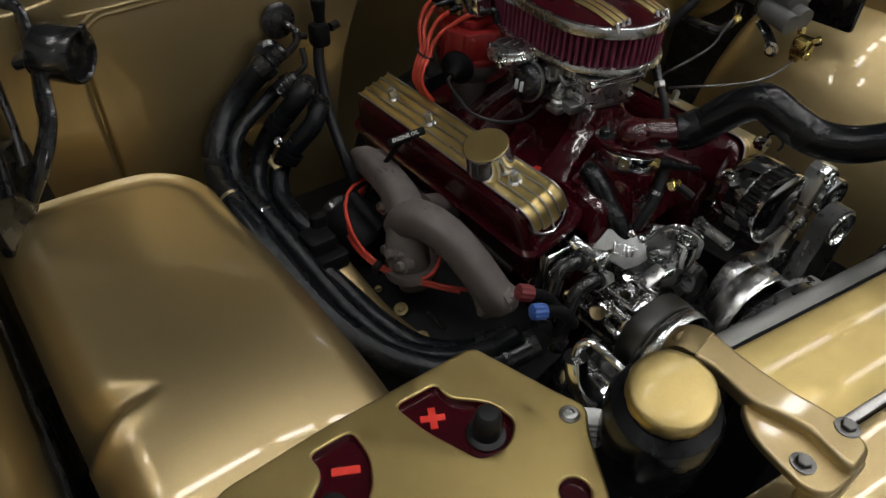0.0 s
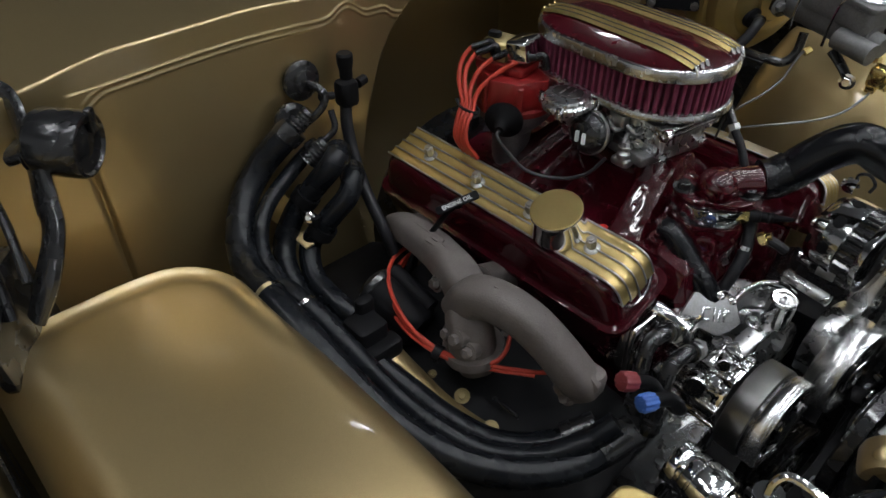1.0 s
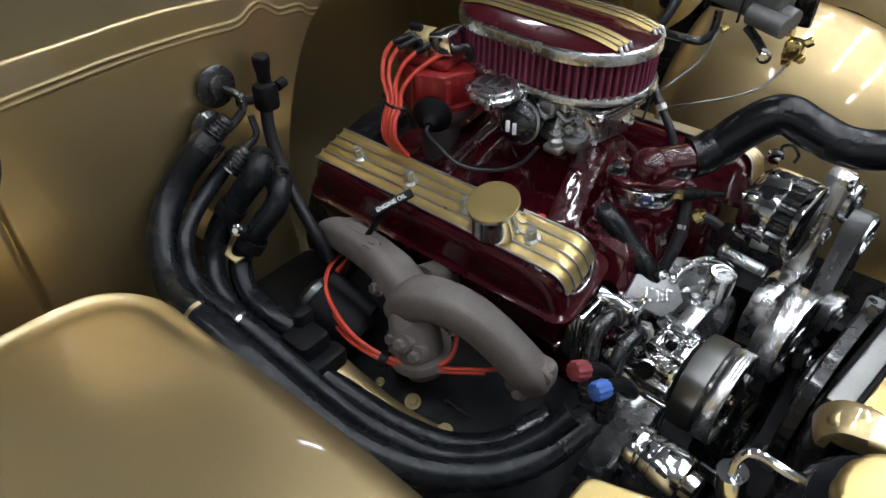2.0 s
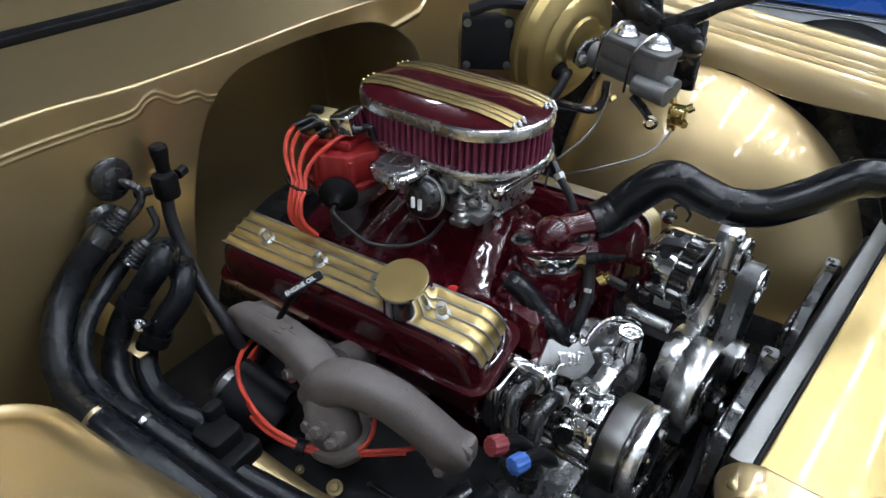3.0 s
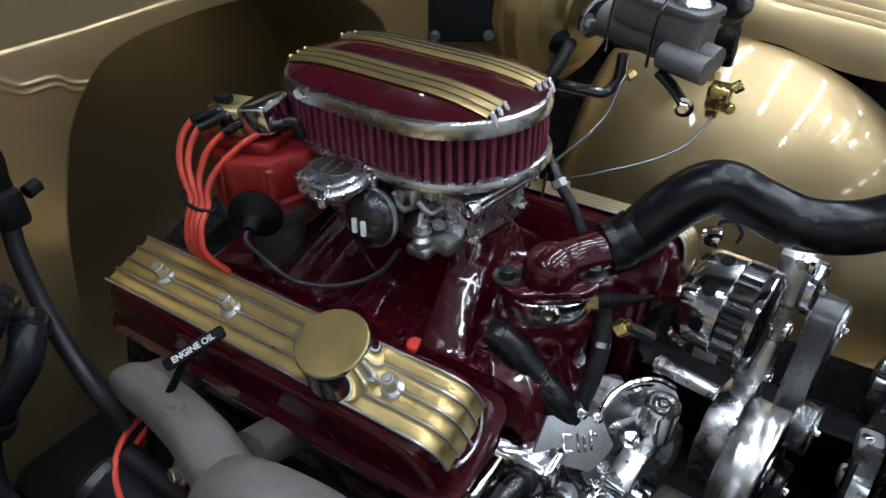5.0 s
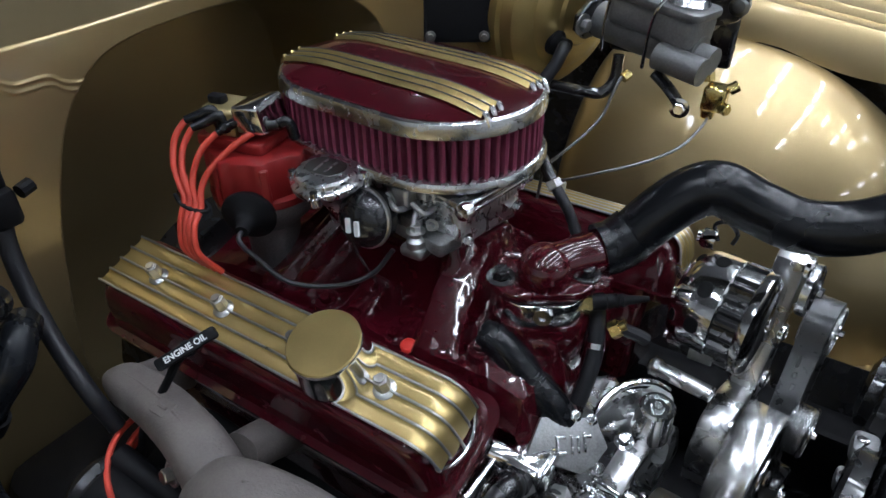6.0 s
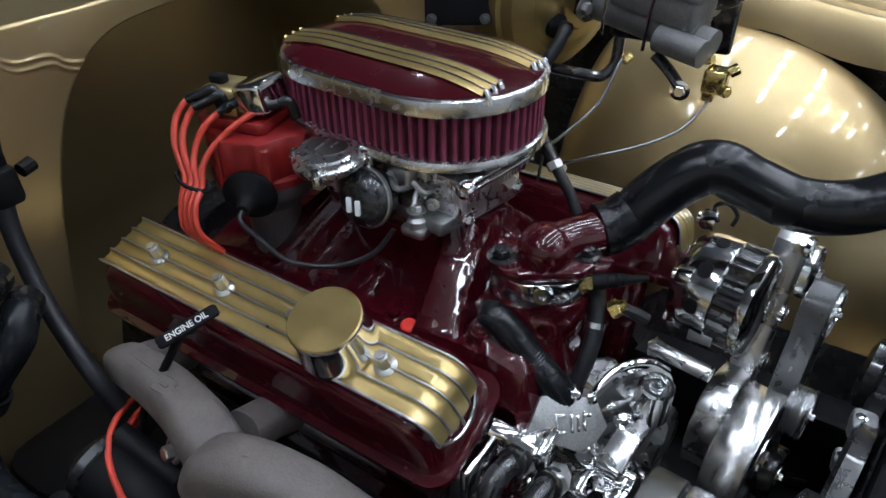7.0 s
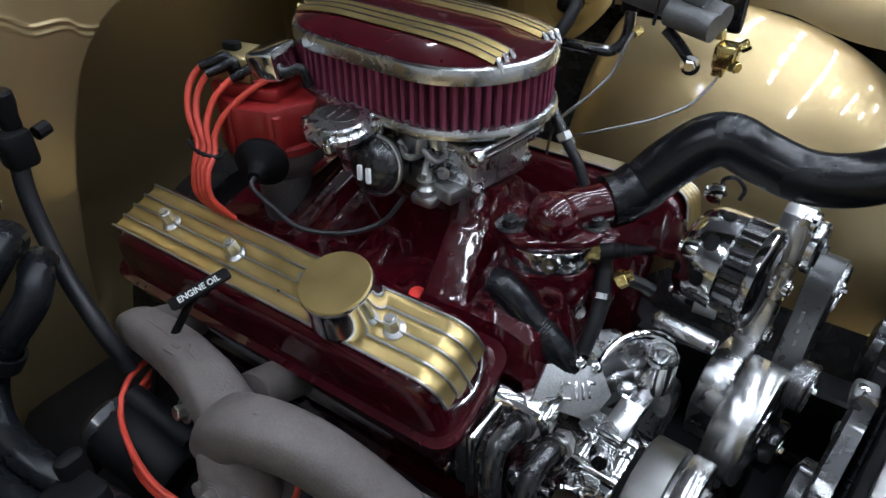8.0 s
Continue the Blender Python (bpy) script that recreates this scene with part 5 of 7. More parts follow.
def exhaust_manifold():
    t = thing("exhaust_manifold", (0.22, -0.30, 0.70), "grey cast exhaust manifold bolted under the valve cover", "exhaust manifold")
    bm = B()
    tube(bm, [(-0.002, -0.258, 0.738), (0.016, -0.264, 0.756), (0.040, -0.267, 0.766), (0.080, -0.270, 0.771), (0.132, -0.278, 0.775), (0.182, -0.290, 0.773), (0.222, -0.303, 0.762)], 0.03, 28, radii=[0.011, 0.0200, 0.0225, 0.0240, 0.0255, 0.0280, 0.0295], flat=(1.0, 1.05), square=0.70)
    part("rear_runner", bm, IRON, t)
    bm = B()
    tube(bm, [(0.218, -0.314, 0.748), (0.236, -0.313, 0.779), (0.270, -0.307, 0.792), (0.314, -0.295, 0.783), (0.354, -0.281, 0.752), (0.388, -0.268, 0.714), (0.398, -0.256, 0.690)], 0.031, 28, radii=[0.0285, 0.0285, 0.0270, 0.0262, 0.0262, 0.0268, 0.0265], flat=(1.06, 1.0), square=0.70)
    part("front_runner", bm, IRON, t)
    bm = B()
    tube(bm, [(0.222, -0.308, 0.768), (0.234, -0.318, 0.742), (0.243, -0.320, 0.712), (0.247, -0.316, 0.684), (0.250, -0.312, 0.655)], 0.036, 28, radii=[0.028, 0.0335, 0.0350, 0.033, 0.028], square=0.8)
    part("outlet", bm, IRON, t)
    bm = B()
    lathe(bm, axes((0.246, -0.317, 0.697), (0.07, 0.1, -1)), [(0.030, -0.004), (0.044, -0.002), (0.046, 0.002), (0.046, 0.012), (0.043, 0.015), (0.028, 0.015)], 30)
    part("outlet_flange", bm, IRON, t)
    for x in (0.03, 0.20):
        bm = B()
        tube(bm, [(x, -0.195, 0.728), (x, -0.23, 0.744), (x + 0.002, -0.262, 0.757)], 0.022, 16, square=0.8)
        part("port", bm, IRON, t)
    # seam along the castings, lifting pads
    for pts in ([(0.040, -0.270, 0.7890), (0.080, -0.273, 0.7955), (0.132, -0.281, 0.8012), (0.180, -0.293, 0.8015)], [(0.270, -0.310, 0.8185), (0.314, -0.298, 0.8092), (0.356, -0.284, 0.7765), (0.390, -0.271, 0.7385)]):
        bm = B()
        tube(bm, pts, 0.0020, 8)
        part("casting_seam", bm, IRON, t)
    for p, d in (((0.128, -0.284, 0.8000), (0.0, -0.25, 1)), ((0.338, -0.293, 0.7915), (0.5, -0.2, 0.85))):
        bm = B()
        prism(bm, axes(p, d), rounded(0.024, 0.019, 0.003, 3), -0.006, 0.003, 0.001, 1)
        pad = part("cast_pad", bm, IRON, t)
        bm = B()
        prism(bm, axes(p, d), rounded(0.012, 0.004, 0.001, 2), 0.002, 0.0044, 0.0006, 1)
        part("cast_mark", bm, IRON, pad)
    bm = B()
    prism(bm, axes((0.396, -0.268, 0.698), (0.25, -1, 0.15), (0.6, 0, 0.8)), rounded(0.036, 0.066, 0.009, 4), -0.014, 0.010, 0.003)
    part("end_flange", bm, IRON, t)
    bm = B()
    box(bm, (0.404, -0.252, 0.704), (0.040, 0.034, 0.040), 0.009)
    part("end_boss", bm, IRON, t)
    for p, d in (((0.392, -0.284, 0.684), (0.1, -1, 0.3)), ((0.166, -0.315, 0.760), (-0.2, -1, 0.35)), ((0.250, -0.357, 0.738), (0, -1, 0.4)), ((0.268, -0.350, 0.722), (0.1, -1, 0.3)), ((0.228, -0.350, 0.728), (-0.2, -1, 0.3))):
        bm = B()
        lathe(bm, axes(p, d), [(0, -0.014), (0.013, -0.014), (0.012, 0.0), (0.010, 0.002), (0, 0.002)], 16)
        part("bolt_boss", bm, IRON, t)
        bolt(t, p, d, 0.008, 0.011, SATIN if p[0] < 0.2 else IRON)
    w = thing("spark_plug_leads", (0.2, -0.34, 0.72), "orange-red spark plug leads looped under the manifold", "cable")
    loops = (
        [(0.042, -0.254, 0.730), (0.058, -0.307, 0.737), (0.085, -0.341, 0.728), (0.135, -0.363, 0.716), (0.185, -0.370, 0.706), (0.225, -0.362, 0.698), (0.26, -0.345, 0.694), (0.30, -0.318, 0.692), (0.335, -0.292, 0.692), (0.35, -0.275, 0.69)],
        [(0.050, -0.250, 0.722), (0.063, -0.300, 0.722), (0.094, -0.343, 0.714), (0.143, -0.366, 0.708), (0.20, -0.368, 0.704), (0.235, -0.356, 0.692), (0.27, -0.34, 0.692), (0.292, -0.322, 0.70), (0.297, -0.305, 0.715), (0.29, -0.29, 0.735)],
        [(0.052, -0.258, 0.715), (0.068, -0.322, 0.708), (0.104, -0.354, 0.700), (0.155, -0.370, 0.697), (0.21, -0.37, 0.697), (0.25, -0.352, 0.688), (0.295, -0.322, 0.686), (0.34, -0.29, 0.687)])
    for l in loops:
        bm = B()
        tube(bm, l, 0.0034, 10)
        part("lead", bm, WIRE, w)
    bm = B()
    tube(bm, [(0.285, -0.295, 0.73), (0.278, -0.285, 0.76), (0.272, -0.275, 0.775)], 0.006, 10)
    part("plug_boot", bm, CAST, w)
    bm = B()
    lathe(bm, axes((0.215, -0.366, 0.693), (1, 0.35, -0.2)), [(0.009, 0), (0.013, 0), (0.013, 0.012), (0.009, 0.012)], 14)
    part("cable_clip", bm, BLACK_MATTE, w)


exhaust_manifold()


def lower_parts():
    t = thing("chassis_bracket", (0.3, -0.40, 0.55), "black painted chassis bracket with yellow zinc bolts", "bracket")
    bm = B()
    prism(bm, axes((0.27, -0.33, 0.602), (0.27, -0.35, 0.9), (1, 0, 0)), rounded(0.30, 0.44, 0.03, 4), -0.01, 0.0, 0.003)
    part("plate", bm, BLACK_MATTE, t)
    for p in ((0.255, -0.345, 0.612), (0.315, -0.345, 0.594)):
        bolt(t, p, (0.27, -0.35, 0.9), 0.007, 0.006, DULL_ZINC)
    bolt(t, (0.197, -0.352, 0.618), (0.27, -0.35, 0.9), 0.004, 0.006, DULL_ZINC)
    bm = B()
    box(bm, (0.315, -0.315, 0.615), (0.05, 0.006, 0.006), 0.002)
    part("raised_edge", bm, BLACK, t)
    s = thing("frame_strip", (0.25, -0.42, 0.60), "narrow gold painted strip of the frame", "strip")
    bm = B()
    tube(bm, [(0.168, -0.402, 0.682), (0.205, -0.392, 0.655), (0.26, -0.378, 0.622), (0.325, -0.348, 0.585)], 0.014, 8, flat=(1.0, 0.14))
    part("strip", bm, GOLD, s)
    g = thing("cowl_gusset", (-0.02, -0.33, 0.80), "gold painted body gusset behind the hoses", "gusset")
    bm = B()
    prism(bm, axes((-0.03, -0.385, 0.790), (0.2, -0.3, 1), (0, 1, 0)), [(-0.09, -0.045), (0.020, -0.035), (0.026, 0.0), (-0.02, 0.002), (-0.09, 0.0)], -0.006, 0.0, 0.002)
    part("plate", bm, GOLD, g)
    u = thing("heater_box", (0.02, -0.30, 0.68), "black ribbed housing in the shade below the firewall", "housing")
    bm = B()
    box(bm, (-0.06, -0.29, 0.52), (0.14, 0.20, 0.22), 0.03)
    body = part("body", bm, BLACK_MATTE, u)
    for k in range(6):
        bm = B()
        box(bm, (0.012, -0.35 + 0.022 * k, 0.53), (0.006, 0.008, 0.12), 0.002)
        part("rib", bm, BLACK_MATTE, body)
    st = thing("starter_motor", (0.12, -0.34, 0.66), "black starter motor with dark end cap in shade", "motor")
    bm = B()
    lathe(bm, axes((0.06, -0.345, 0.70), (1, 0.1, -0.35)), [(0, 0), (0.032, 0.0), (0.036, 0.006), (0.036, 0.09), (0.03, 0.10), (0, 0.10)], 24)
    part("casing", bm, BLACK_MATTE, st)
    f = axes((0.06, -0.345, 0.70), (-1, -0.1, 0.35))
    bm = B()
    lathe(bm, f, [(0.0365, -0.010), (0.038, -0.008), (0.038, 0.002), (0.030, 0.010), (0.012, 0.014), (0, 0.014)], 24)
    part("end_cap", bm, BLACK, st, "dark end cap")
    bm = B()
    tube(bm, [(0.07, -0.318, 0.725), (0.15, -0.31, 0.697)], 0.014, 16, per=2)
    part("solenoid", bm, BLACK_MATTE, st)
    e = thing("valve_block", (0.13, -0.44, 0.68), "black plastic valve block beside the hoses", "valve")
    for p, sz in (((0.135, -0.425, 0.71), (0.05, 0.05, 0.05)), ((0.165, -0.42, 0.695), (0.03, 0.06, 0.03)), ((0.115, -0.41, 0.735), (0.02, 0.03, 0.04))):
        bm = B()
        box(bm, p, sz, 0.006)
        part("block", bm, BLACK_MATTE, e)
    for k in range(4):
        bolt(e, (0.12 + 0.016 * k, -0.45, 0.715 - 0.008 * k), (0, -0.6, 0.8), 0.005, 0.006, SATIN)


lower_parts()


def hose(name, label, pts, r, material=SHINY_RUBBER, rings=(), ribs=0.0, radii=None):
    t = thing(name, pts[0], label, "hose", "air conditioning hoses" if name == "air_conditioning_hose" else "")
    bm = B()
    tube(bm, pts, r, 18, ribs=ribs, radii=radii)
    part("hose_body", bm, material, t)
    for k in (0, -1):
        a, b = Vector(pts[k]), Vector(pts[1 if k == 0 else -2])
        bm = B()
        tube(bm, [a, a.lerp(b, 0.35), a.lerp(b, 0.7)], r + 0.0022, 18, per=2)
        part("end_sleeve", bm, BLACK, t, "glossy black crimped end sleeve")
    for p, d, rr, w, mt in rings:
        bm = B()
        lathe(bm, axes(p, d), [(rr - 0.001, 0), (rr + 0.0015, 0), (rr + 0.0015, w), (rr - 0.001, w)], 22)
        part("clamp_ring", bm, mt, t)
    return t


# insulated air conditioning hoses from the firewall to the compressor
hose("air_conditioning_hose", "thick black insulated hose curving down from the firewall", [(-0.078, -0.372, 0.935), (-0.085, -0.395, 0.916), (-0.097, -0.427, 0.881), (-0.083, -0.466, 0.848), (-0.043, -0.503, 0.821), (0.008, -0.522, 0.804), (0.074, -0.528, 0.802), (0.148, -0.525, 0.785), (0.200, -0.520, 0.763), (0.255, -0.508, 0.732), (0.312, -0.488, 0.700), (0.372, -0.450, 0.672), (0.425, -0.395, 0.655), (0.462, -0.330, 0.655), (0.485, -0.260, 0.680)], 0.0205, FOAM,
     rings=[((0.066, -0.5278, 0.8025), (1, -0.02, -0.06), 0.0212, 0.007, CHROME)])
hose("air_conditioning_hose", "thin black hose between the thicker hoses", [(-0.060, -0.346, 0.902), (-0.070, -0.362, 0.891), (-0.070, -0.400, 0.866), (-0.052, -0.445, 0.850), (-0.032, -0.473, 0.832), (-0.006, -0.490, 0.804), (0.042, -0.494, 0.786), (0.090, -0.488, 0.776), (0.160, -0.478, 0.744), (0.215, -0.462, 0.702), (0.270, -0.444, 0.668), (0.350, -0.415, 0.648), (0.415, -0.368, 0.655), (0.450, -0.325, 0.674), (0.472, -0.286, 0.705)], 0.0130, FOAM, radii=[0.0118, 0.0118, 0.0118, 0.0150, 0.0165, 0.0165, 0.0165],
     rings=[((0.088, -0.4885, 0.7765), (1, 0.10, -0.35), 0.0150, 0.006, CHROME)])
hose("air_conditioning_hose", "thick black insulated hose with a clamp", [(-0.030, -0.332, 0.900), (-0.016, -0.346, 0.903), (-0.014, -0.362, 0.890), (-0.034, -0.378, 0.856), (-0.053, -0.405, 0.812), (-0.046, -0.435, 0.769), (-0.006, -0.455, 0.743), (0.046, -0.460, 0.724), (0.131, -0.448, 0.700), (0.200, -0.425, 0.668), (0.280, -0.400, 0.634), (0.350, -0.370, 0.620), (0.405, -0.325, 0.632), (0.440, -0.275, 0.660)], 0.0178, FOAM)
hose("air_conditioning_hose", "thick black insulated hose beside the heater housing", [(-0.020, -0.318, 0.866), (0.000, -0.332, 0.868), (0.010, -0.350, 0.850), (-0.004, -0.378, 0.814), (-0.026, -0.402, 0.765), (0.014, -0.424, 0.736), (0.075, -0.424, 0.722), (0.150, -0.405, 0.690)], 0.0168, FOAM)


def hose_clamp():
    t = thing("hose_clamp", (-0.03, -0.42, 0.83), "black plastic hose clamp with a steel screw", "clamp")
    bm = B()
    for p, d in (((-0.040, -0.385, 0.845), (-0.35, -0.50, -0.80)), ((-0.007, -0.384, 0.803), (-0.3, -0.45, -0.85))):
        lathe(bm, axes(p, d), [(0.0172, 0), (0.0208, 0), (0.0212, 0.004), (0.0208, 0.018), (0.0172, 0.018)], 22)
    box(bm, (-0.018, -0.399, 0.818), (0.036, 0.014, 0.020), 0.004)
    part("band", bm, BLACK_MATTE, t)
    bolt(t, (-0.012, -0.405, 0.826), (0.5, -0.7, 0.5), 0.005, 0.008, CHROME)


hose_clamp()


def firewall_fittings():
    t = thing("firewall_fitting", (-0.10, -0.345, 0.985), "black round firewall fitting with threaded hose couplings", "fitting")
    m = axes((-0.112, -0.334, 0.986), (1, 0.0, 0.05))
    bm = B()
    lathe(bm, m, [(0, 0), (0.028, 0), (0.030, 0.003), (0.030, 0.008), (0.025, 0.012), (0.018, 0.013), (0.017, 0.018), (0.011, 0.02), (0, 0.02)], 30)
    part("grommet", bm, BLACK, t)
    bm = B()
    tube(bm, [(-0.095, -0.33, 0.985), (-0.072, -0.322, 0.978), (-0.066, -0.325, 0.962), (-0.072, -0.338, 0.945), (-0.085, -0.355, 0.928)], 0.006, 10)
    part("pipe", bm, BLACK, t)
    for c, d in (((-0.082, -0.352, 0.942), (-0.25, -0.62, -0.62)), ((-0.05, -0.35, 0.905), (-0.3, -0.6, -0.6))):
        bm = B()
        prof = [(0, -0.014), (0.010, -0.014)]
        for k in range(6):
            prof += [(0.0115 + 0.0006 * k, 0.006 * k - 0.012), (0.0125 + 0.0006 * k, 0.006 * k - 0.009), (0.0105 + 0.0006 * k, 0.006 * k - 0.007)]
        prof += [(0.016, 0.026), (0, 0.026)]
        lathe(bm, axes(c, d), prof, 20)
        part("threaded_coupling", bm, BLACK, t, "glossy black threaded coupling")
    bm = B()
    tube(bm, [(-0.055, -0.322, 0.955), (-0.045, -0.325, 0.93), (-0.05, -0.345, 0.912)], 0.005, 10)
    part("pipe", bm, BLACK, t)
    bm = B()
    lathe(bm, axes((-0.10, -0.365, 0.938), (1, 0, 0)), [(0, 0), (0.026, 0), (0.027, 0.006), (0.02, 0.012), (0, 0.012)], 24)
    part("lower_grommet", bm, BLACK, t)
    s = thing("heater_valve", (-0.09, -0.27, 0.97), "black plastic heater valve with hose down the firewall", "valve")
    bm = B()
    lathe(bm, axes((-0.086, -0.268, 0.968), (0, -0.02, 1)), [(0, 0), (0.008, 0), (0.010, 0.012), (0.010, 0.022), (0.0125, 0.036), (0.0125, 0.046), (0.010, 0.049), (0, 0.049)], 18)
    part("stem", bm, BLACK_MATTE, s)
    bm = B()
    box(bm, (-0.080, -0.274, 0.958), (0.030, 0.032, 0.040), 0.006)
    part("valve_body", bm, BLACK_MATTE, s)
    bm = B()
    tube(bm, [(-0.078, -0.30, 0.962), (-0.08, -0.322, 0.966)], 0.006, 10, per=2)
    part("side_port", bm, BLACK_MATTE, s)
    bm = B()
    tube(bm, [(-0.083, -0.25, 0.964), (-0.086, -0.235, 0.966)], 0.008, 10, per=2)
    part("side_port", bm, BLACK_MATTE, s)
    bm = B()
    tube(bm, [(-0.078, -0.278, 0.945), (-0.070, -0.285, 0.915), (-0.050, -0.292, 0.875), (-0.015, -0.300, 0.83), (0.03, -0.305, 0.785), (0.05, -0.30, 0.74)], 0.0095, 14)
    part("heater_pipe", bm, RUBBER, s)


firewall_fittings()


# frame of the belt drive: axis along the crankshaft, then across, then up
DRIVE = Matrix.Translation((0.60, 0.03, 0.67)) @ Matrix.Rotation(radians(-8.5), 4, "Z")
AXIS = DRIVE.to_3x3() @ Vector((1, 0, 0))
FACE = DRIVE @ Matrix(((0, 0, 1, 0), (1, 0, 0, 0), (0, 1, 0, 0), (0, 0, 0, 1)))


def front_drive():
    # alternator
    t = thing("alternator", (0.555, 0.14, 0.77), "chrome alternator with slotted end housing", "alternator")
    f = axes((0.516, 0.150, 0.816), AXIS)
    bm = B()
    lathe(bm, f, [(0, -0.014), (0.02, -0.014), (0.034, -0.012), (0.050, -0.006), (0.058, 0.002), (0.0610, 0.012), (0.0610, 0.042), (0.059, 0.044), (0.05, 0.044)], 52)
    rear = part("rear_housing", bm, CHROME, t)
    bm = B()
    out = [((0.0612 if k % 4 in (1, 2) else 0.0575) * math.cos(2 * math.pi * k / 104), (0.0612 if k % 4 in (1, 2) else 0.0575) * math.sin(2 * math.pi * k / 104)) for k in range(104)]
    prism(bm, f, out, 0.044, 0.068, 0.0006, 1)
    part("stator_band", bm, BLACK, t, "black grooved stator band")
    bm = B()
    lathe(bm, f, [(0.05, 0.068), (0.060, 0.068), (0.0610, 0.070), (0.0610, 0.078), (0.052, 0.084), (0.02, 0.086), (0, 0.086)], 48)
    part("front_housing", bm, CHROME, t)
    for k in range(9):
        a = 2 * math.pi * k / 9 + 0.2
        for h, r, lean, w, l in ((0.024, 0.0606, 0.0, 0.019, 0.015), (0.000, 0.0555, 0.75, 0.015, 0.010)):
            p = f @ Vector((r * math.cos(a), r * math.sin(a), h))
            d = (f.to_3x3() @ Vector((math.cos(a), math.sin(a), -lean))).normalized()
            bm = B()
            prism(bm, axes(p, d, AXIS), rounded(w, l, min(w, l) * 0.46, 4), -0.003, 0.0007, 0.0004, 1)
            part("slot", bm, BLACK_MATTE, rear, "dark cooling slot")
    for y, z in ((0.098, 0.852), (0.165, 0.888), (0.104, 0.79)):
        bm = B()
        lathe(bm, axes((0.508, y, z), (1, 0, 0)), [(0, 0), (0.010, 0), (0.012, 0.003), (0.012, 0.016), (0, 0.016)], 18)
        lathe(bm, axes((0.508, y, z), (-1, 0, 0)), [(0.007, 0), (0.007, 0.004), (0.003, 0.004), (0.003, 0.002), (0, 0.002)], 16)
        part("mounting_ear", bm, CHROME, t)
    bm = B()
    tube(bm, [(0.525, 0.168, 0.886), (0.518, 0.172, 0.902), (0.53, 0.178, 0.906), (0.542, 0.176, 0.896), (0.54, 0.172, 0.884)], 0.0025, 8)
    part("lead", bm, BLACK, t)
    bm = B()
    box(bm, (0.548, 0.092, 0.786), (0.026, 0.004, 0.018), 0.001)
    part("maker_plate", bm, SATIN, t)

    # polished main bracket: tall arm, ring round the water pump, arch over the compressor
    b = thing("accessory_bracket", (0.59, 0.10, 0.72), "polished billet aluminium accessory bracket with bolts", "bracket")
    tall = [(0.190, 0.196), (0.186, 0.208), (0.172, 0.212), (0.160, 0.204), (0.156, 0.186), (0.147, 0.150), (0.134, 0.100), (0.124, 0.066), (0.112, 0.050), (0.090, 0.056), (0.062, 0.058), (0.040, 0.046), (0.026, 0.022), (0.022, -0.01), (0.03, -0.05), (0.075, -0.07), (0.12, -0.05), (0.150, 0.0), (0.158, 0.05), (0.168, 0.10), (0.182, 0.15)]
    bm = B()
    prism(bm, FACE, tall, -0.040, -0.008, 0.003)
    main = part("main_arm", bm, BILLET, b)
    for y, z, r in ((0.174, 0.194, 0.0145), (0.150, 0.118, 0.011), (0.135, 0.055, 0.012), (0.052, 0.042, 0.010)):
        bm = B()
        lathe(bm, DRIVE @ axes((-0.010, y, z), (1, 0, 0)), [(0, 0), (r, 0), (r, 0.006), (r * 0.85, 0.008), (r * 0.6, 0.008), (r * 0.55, 0.004), (0, 0.004)], 24)
        part("round_lug", bm, CHROME, main)
    # arched plate over the compressor, an oval slot through it
    rim = [tuple(p.xy) for p in spline([(-0.116, 0.028, 0), (-0.112, 0.044, 0), (-0.098, 0.057, 0), (-0.074, 0.066, 0), (-0.040, 0.066, 0), (-0.004, 0.052, 0), (0.030, 0.022, 0), (0.046, -0.020, 0)], 4)]
    low = [tuple(p.xy) for p in spline([(-0.104, 0.024, 0), (-0.098, 0.034, 0), (-0.084, 0.038, 0), (-0.066, 0.034, 0), (-0.048, 0.020, 0), (-0.034, -0.004, 0), (-0.020, -0.040, 0), (-0.004, -0.070, 0)], 4)]
    bm = B()
    rows = []
    for k, (p, q) in enumerate(zip(rim, low)):
        a, b2 = Vector(p), Vector(q)
        cut = math.sin(math.pi * min(1, max(0, (k - 15) / 9))) ** 0.5 if 15 < k < 24 else 0.0
        mid = 0.50
        rows.append([[bm.verts.new(FACE @ Vector((v.x, v.y, z))) for v in (a, a.lerp(b2, 0.06), a.lerp(b2, mid - 0.24 * cut), a.lerp(b2, mid + 0.24 * cut), b2)] for z in (-0.054, -0.080)])
        for w in (0, 1):
            rows[-1][w][0].co += (FACE.to_3x3() @ Vector((0, 0, -0.0025 if w == 0 else 0.0025)))
    for k in range(len(rows) - 1):
        u, v = rows[k], rows[k + 1]
        opened = 15 <= k < 24
        for c in (0, 1, 3):
            bm.faces.new((u[0][c], u[0][c + 1], v[0][c + 1], v[0][c]))
            bm.faces.new((u[1][c], v[1][c], v[1][c + 1], u[1][c + 1]))
        for c, flip in ((0, False), (4, True)):
            f = (u[0][c], v[0][c], v[1][c], u[1][c])
            bm.faces.new(f if not flip else tuple(reversed(f)))
        if opened:
            for c in (2, 3):
                bm.faces.new((u[0][c], u[1][c], v[1][c], v[0][c]))
    for k in (0, len(rows) - 1):
        for c in (0, 1, 3):
            bm.faces.new((rows[k][0][c], rows[k][1][c], rows[k][1][c + 1], rows[k][0][c + 1]))
    bmesh.ops.remove_doubles(bm, verts=bm.verts, dist=0.00005)
    part("arch", bm, BILLET, b, "brushed arched plate with an oval slot")
    bm = B()
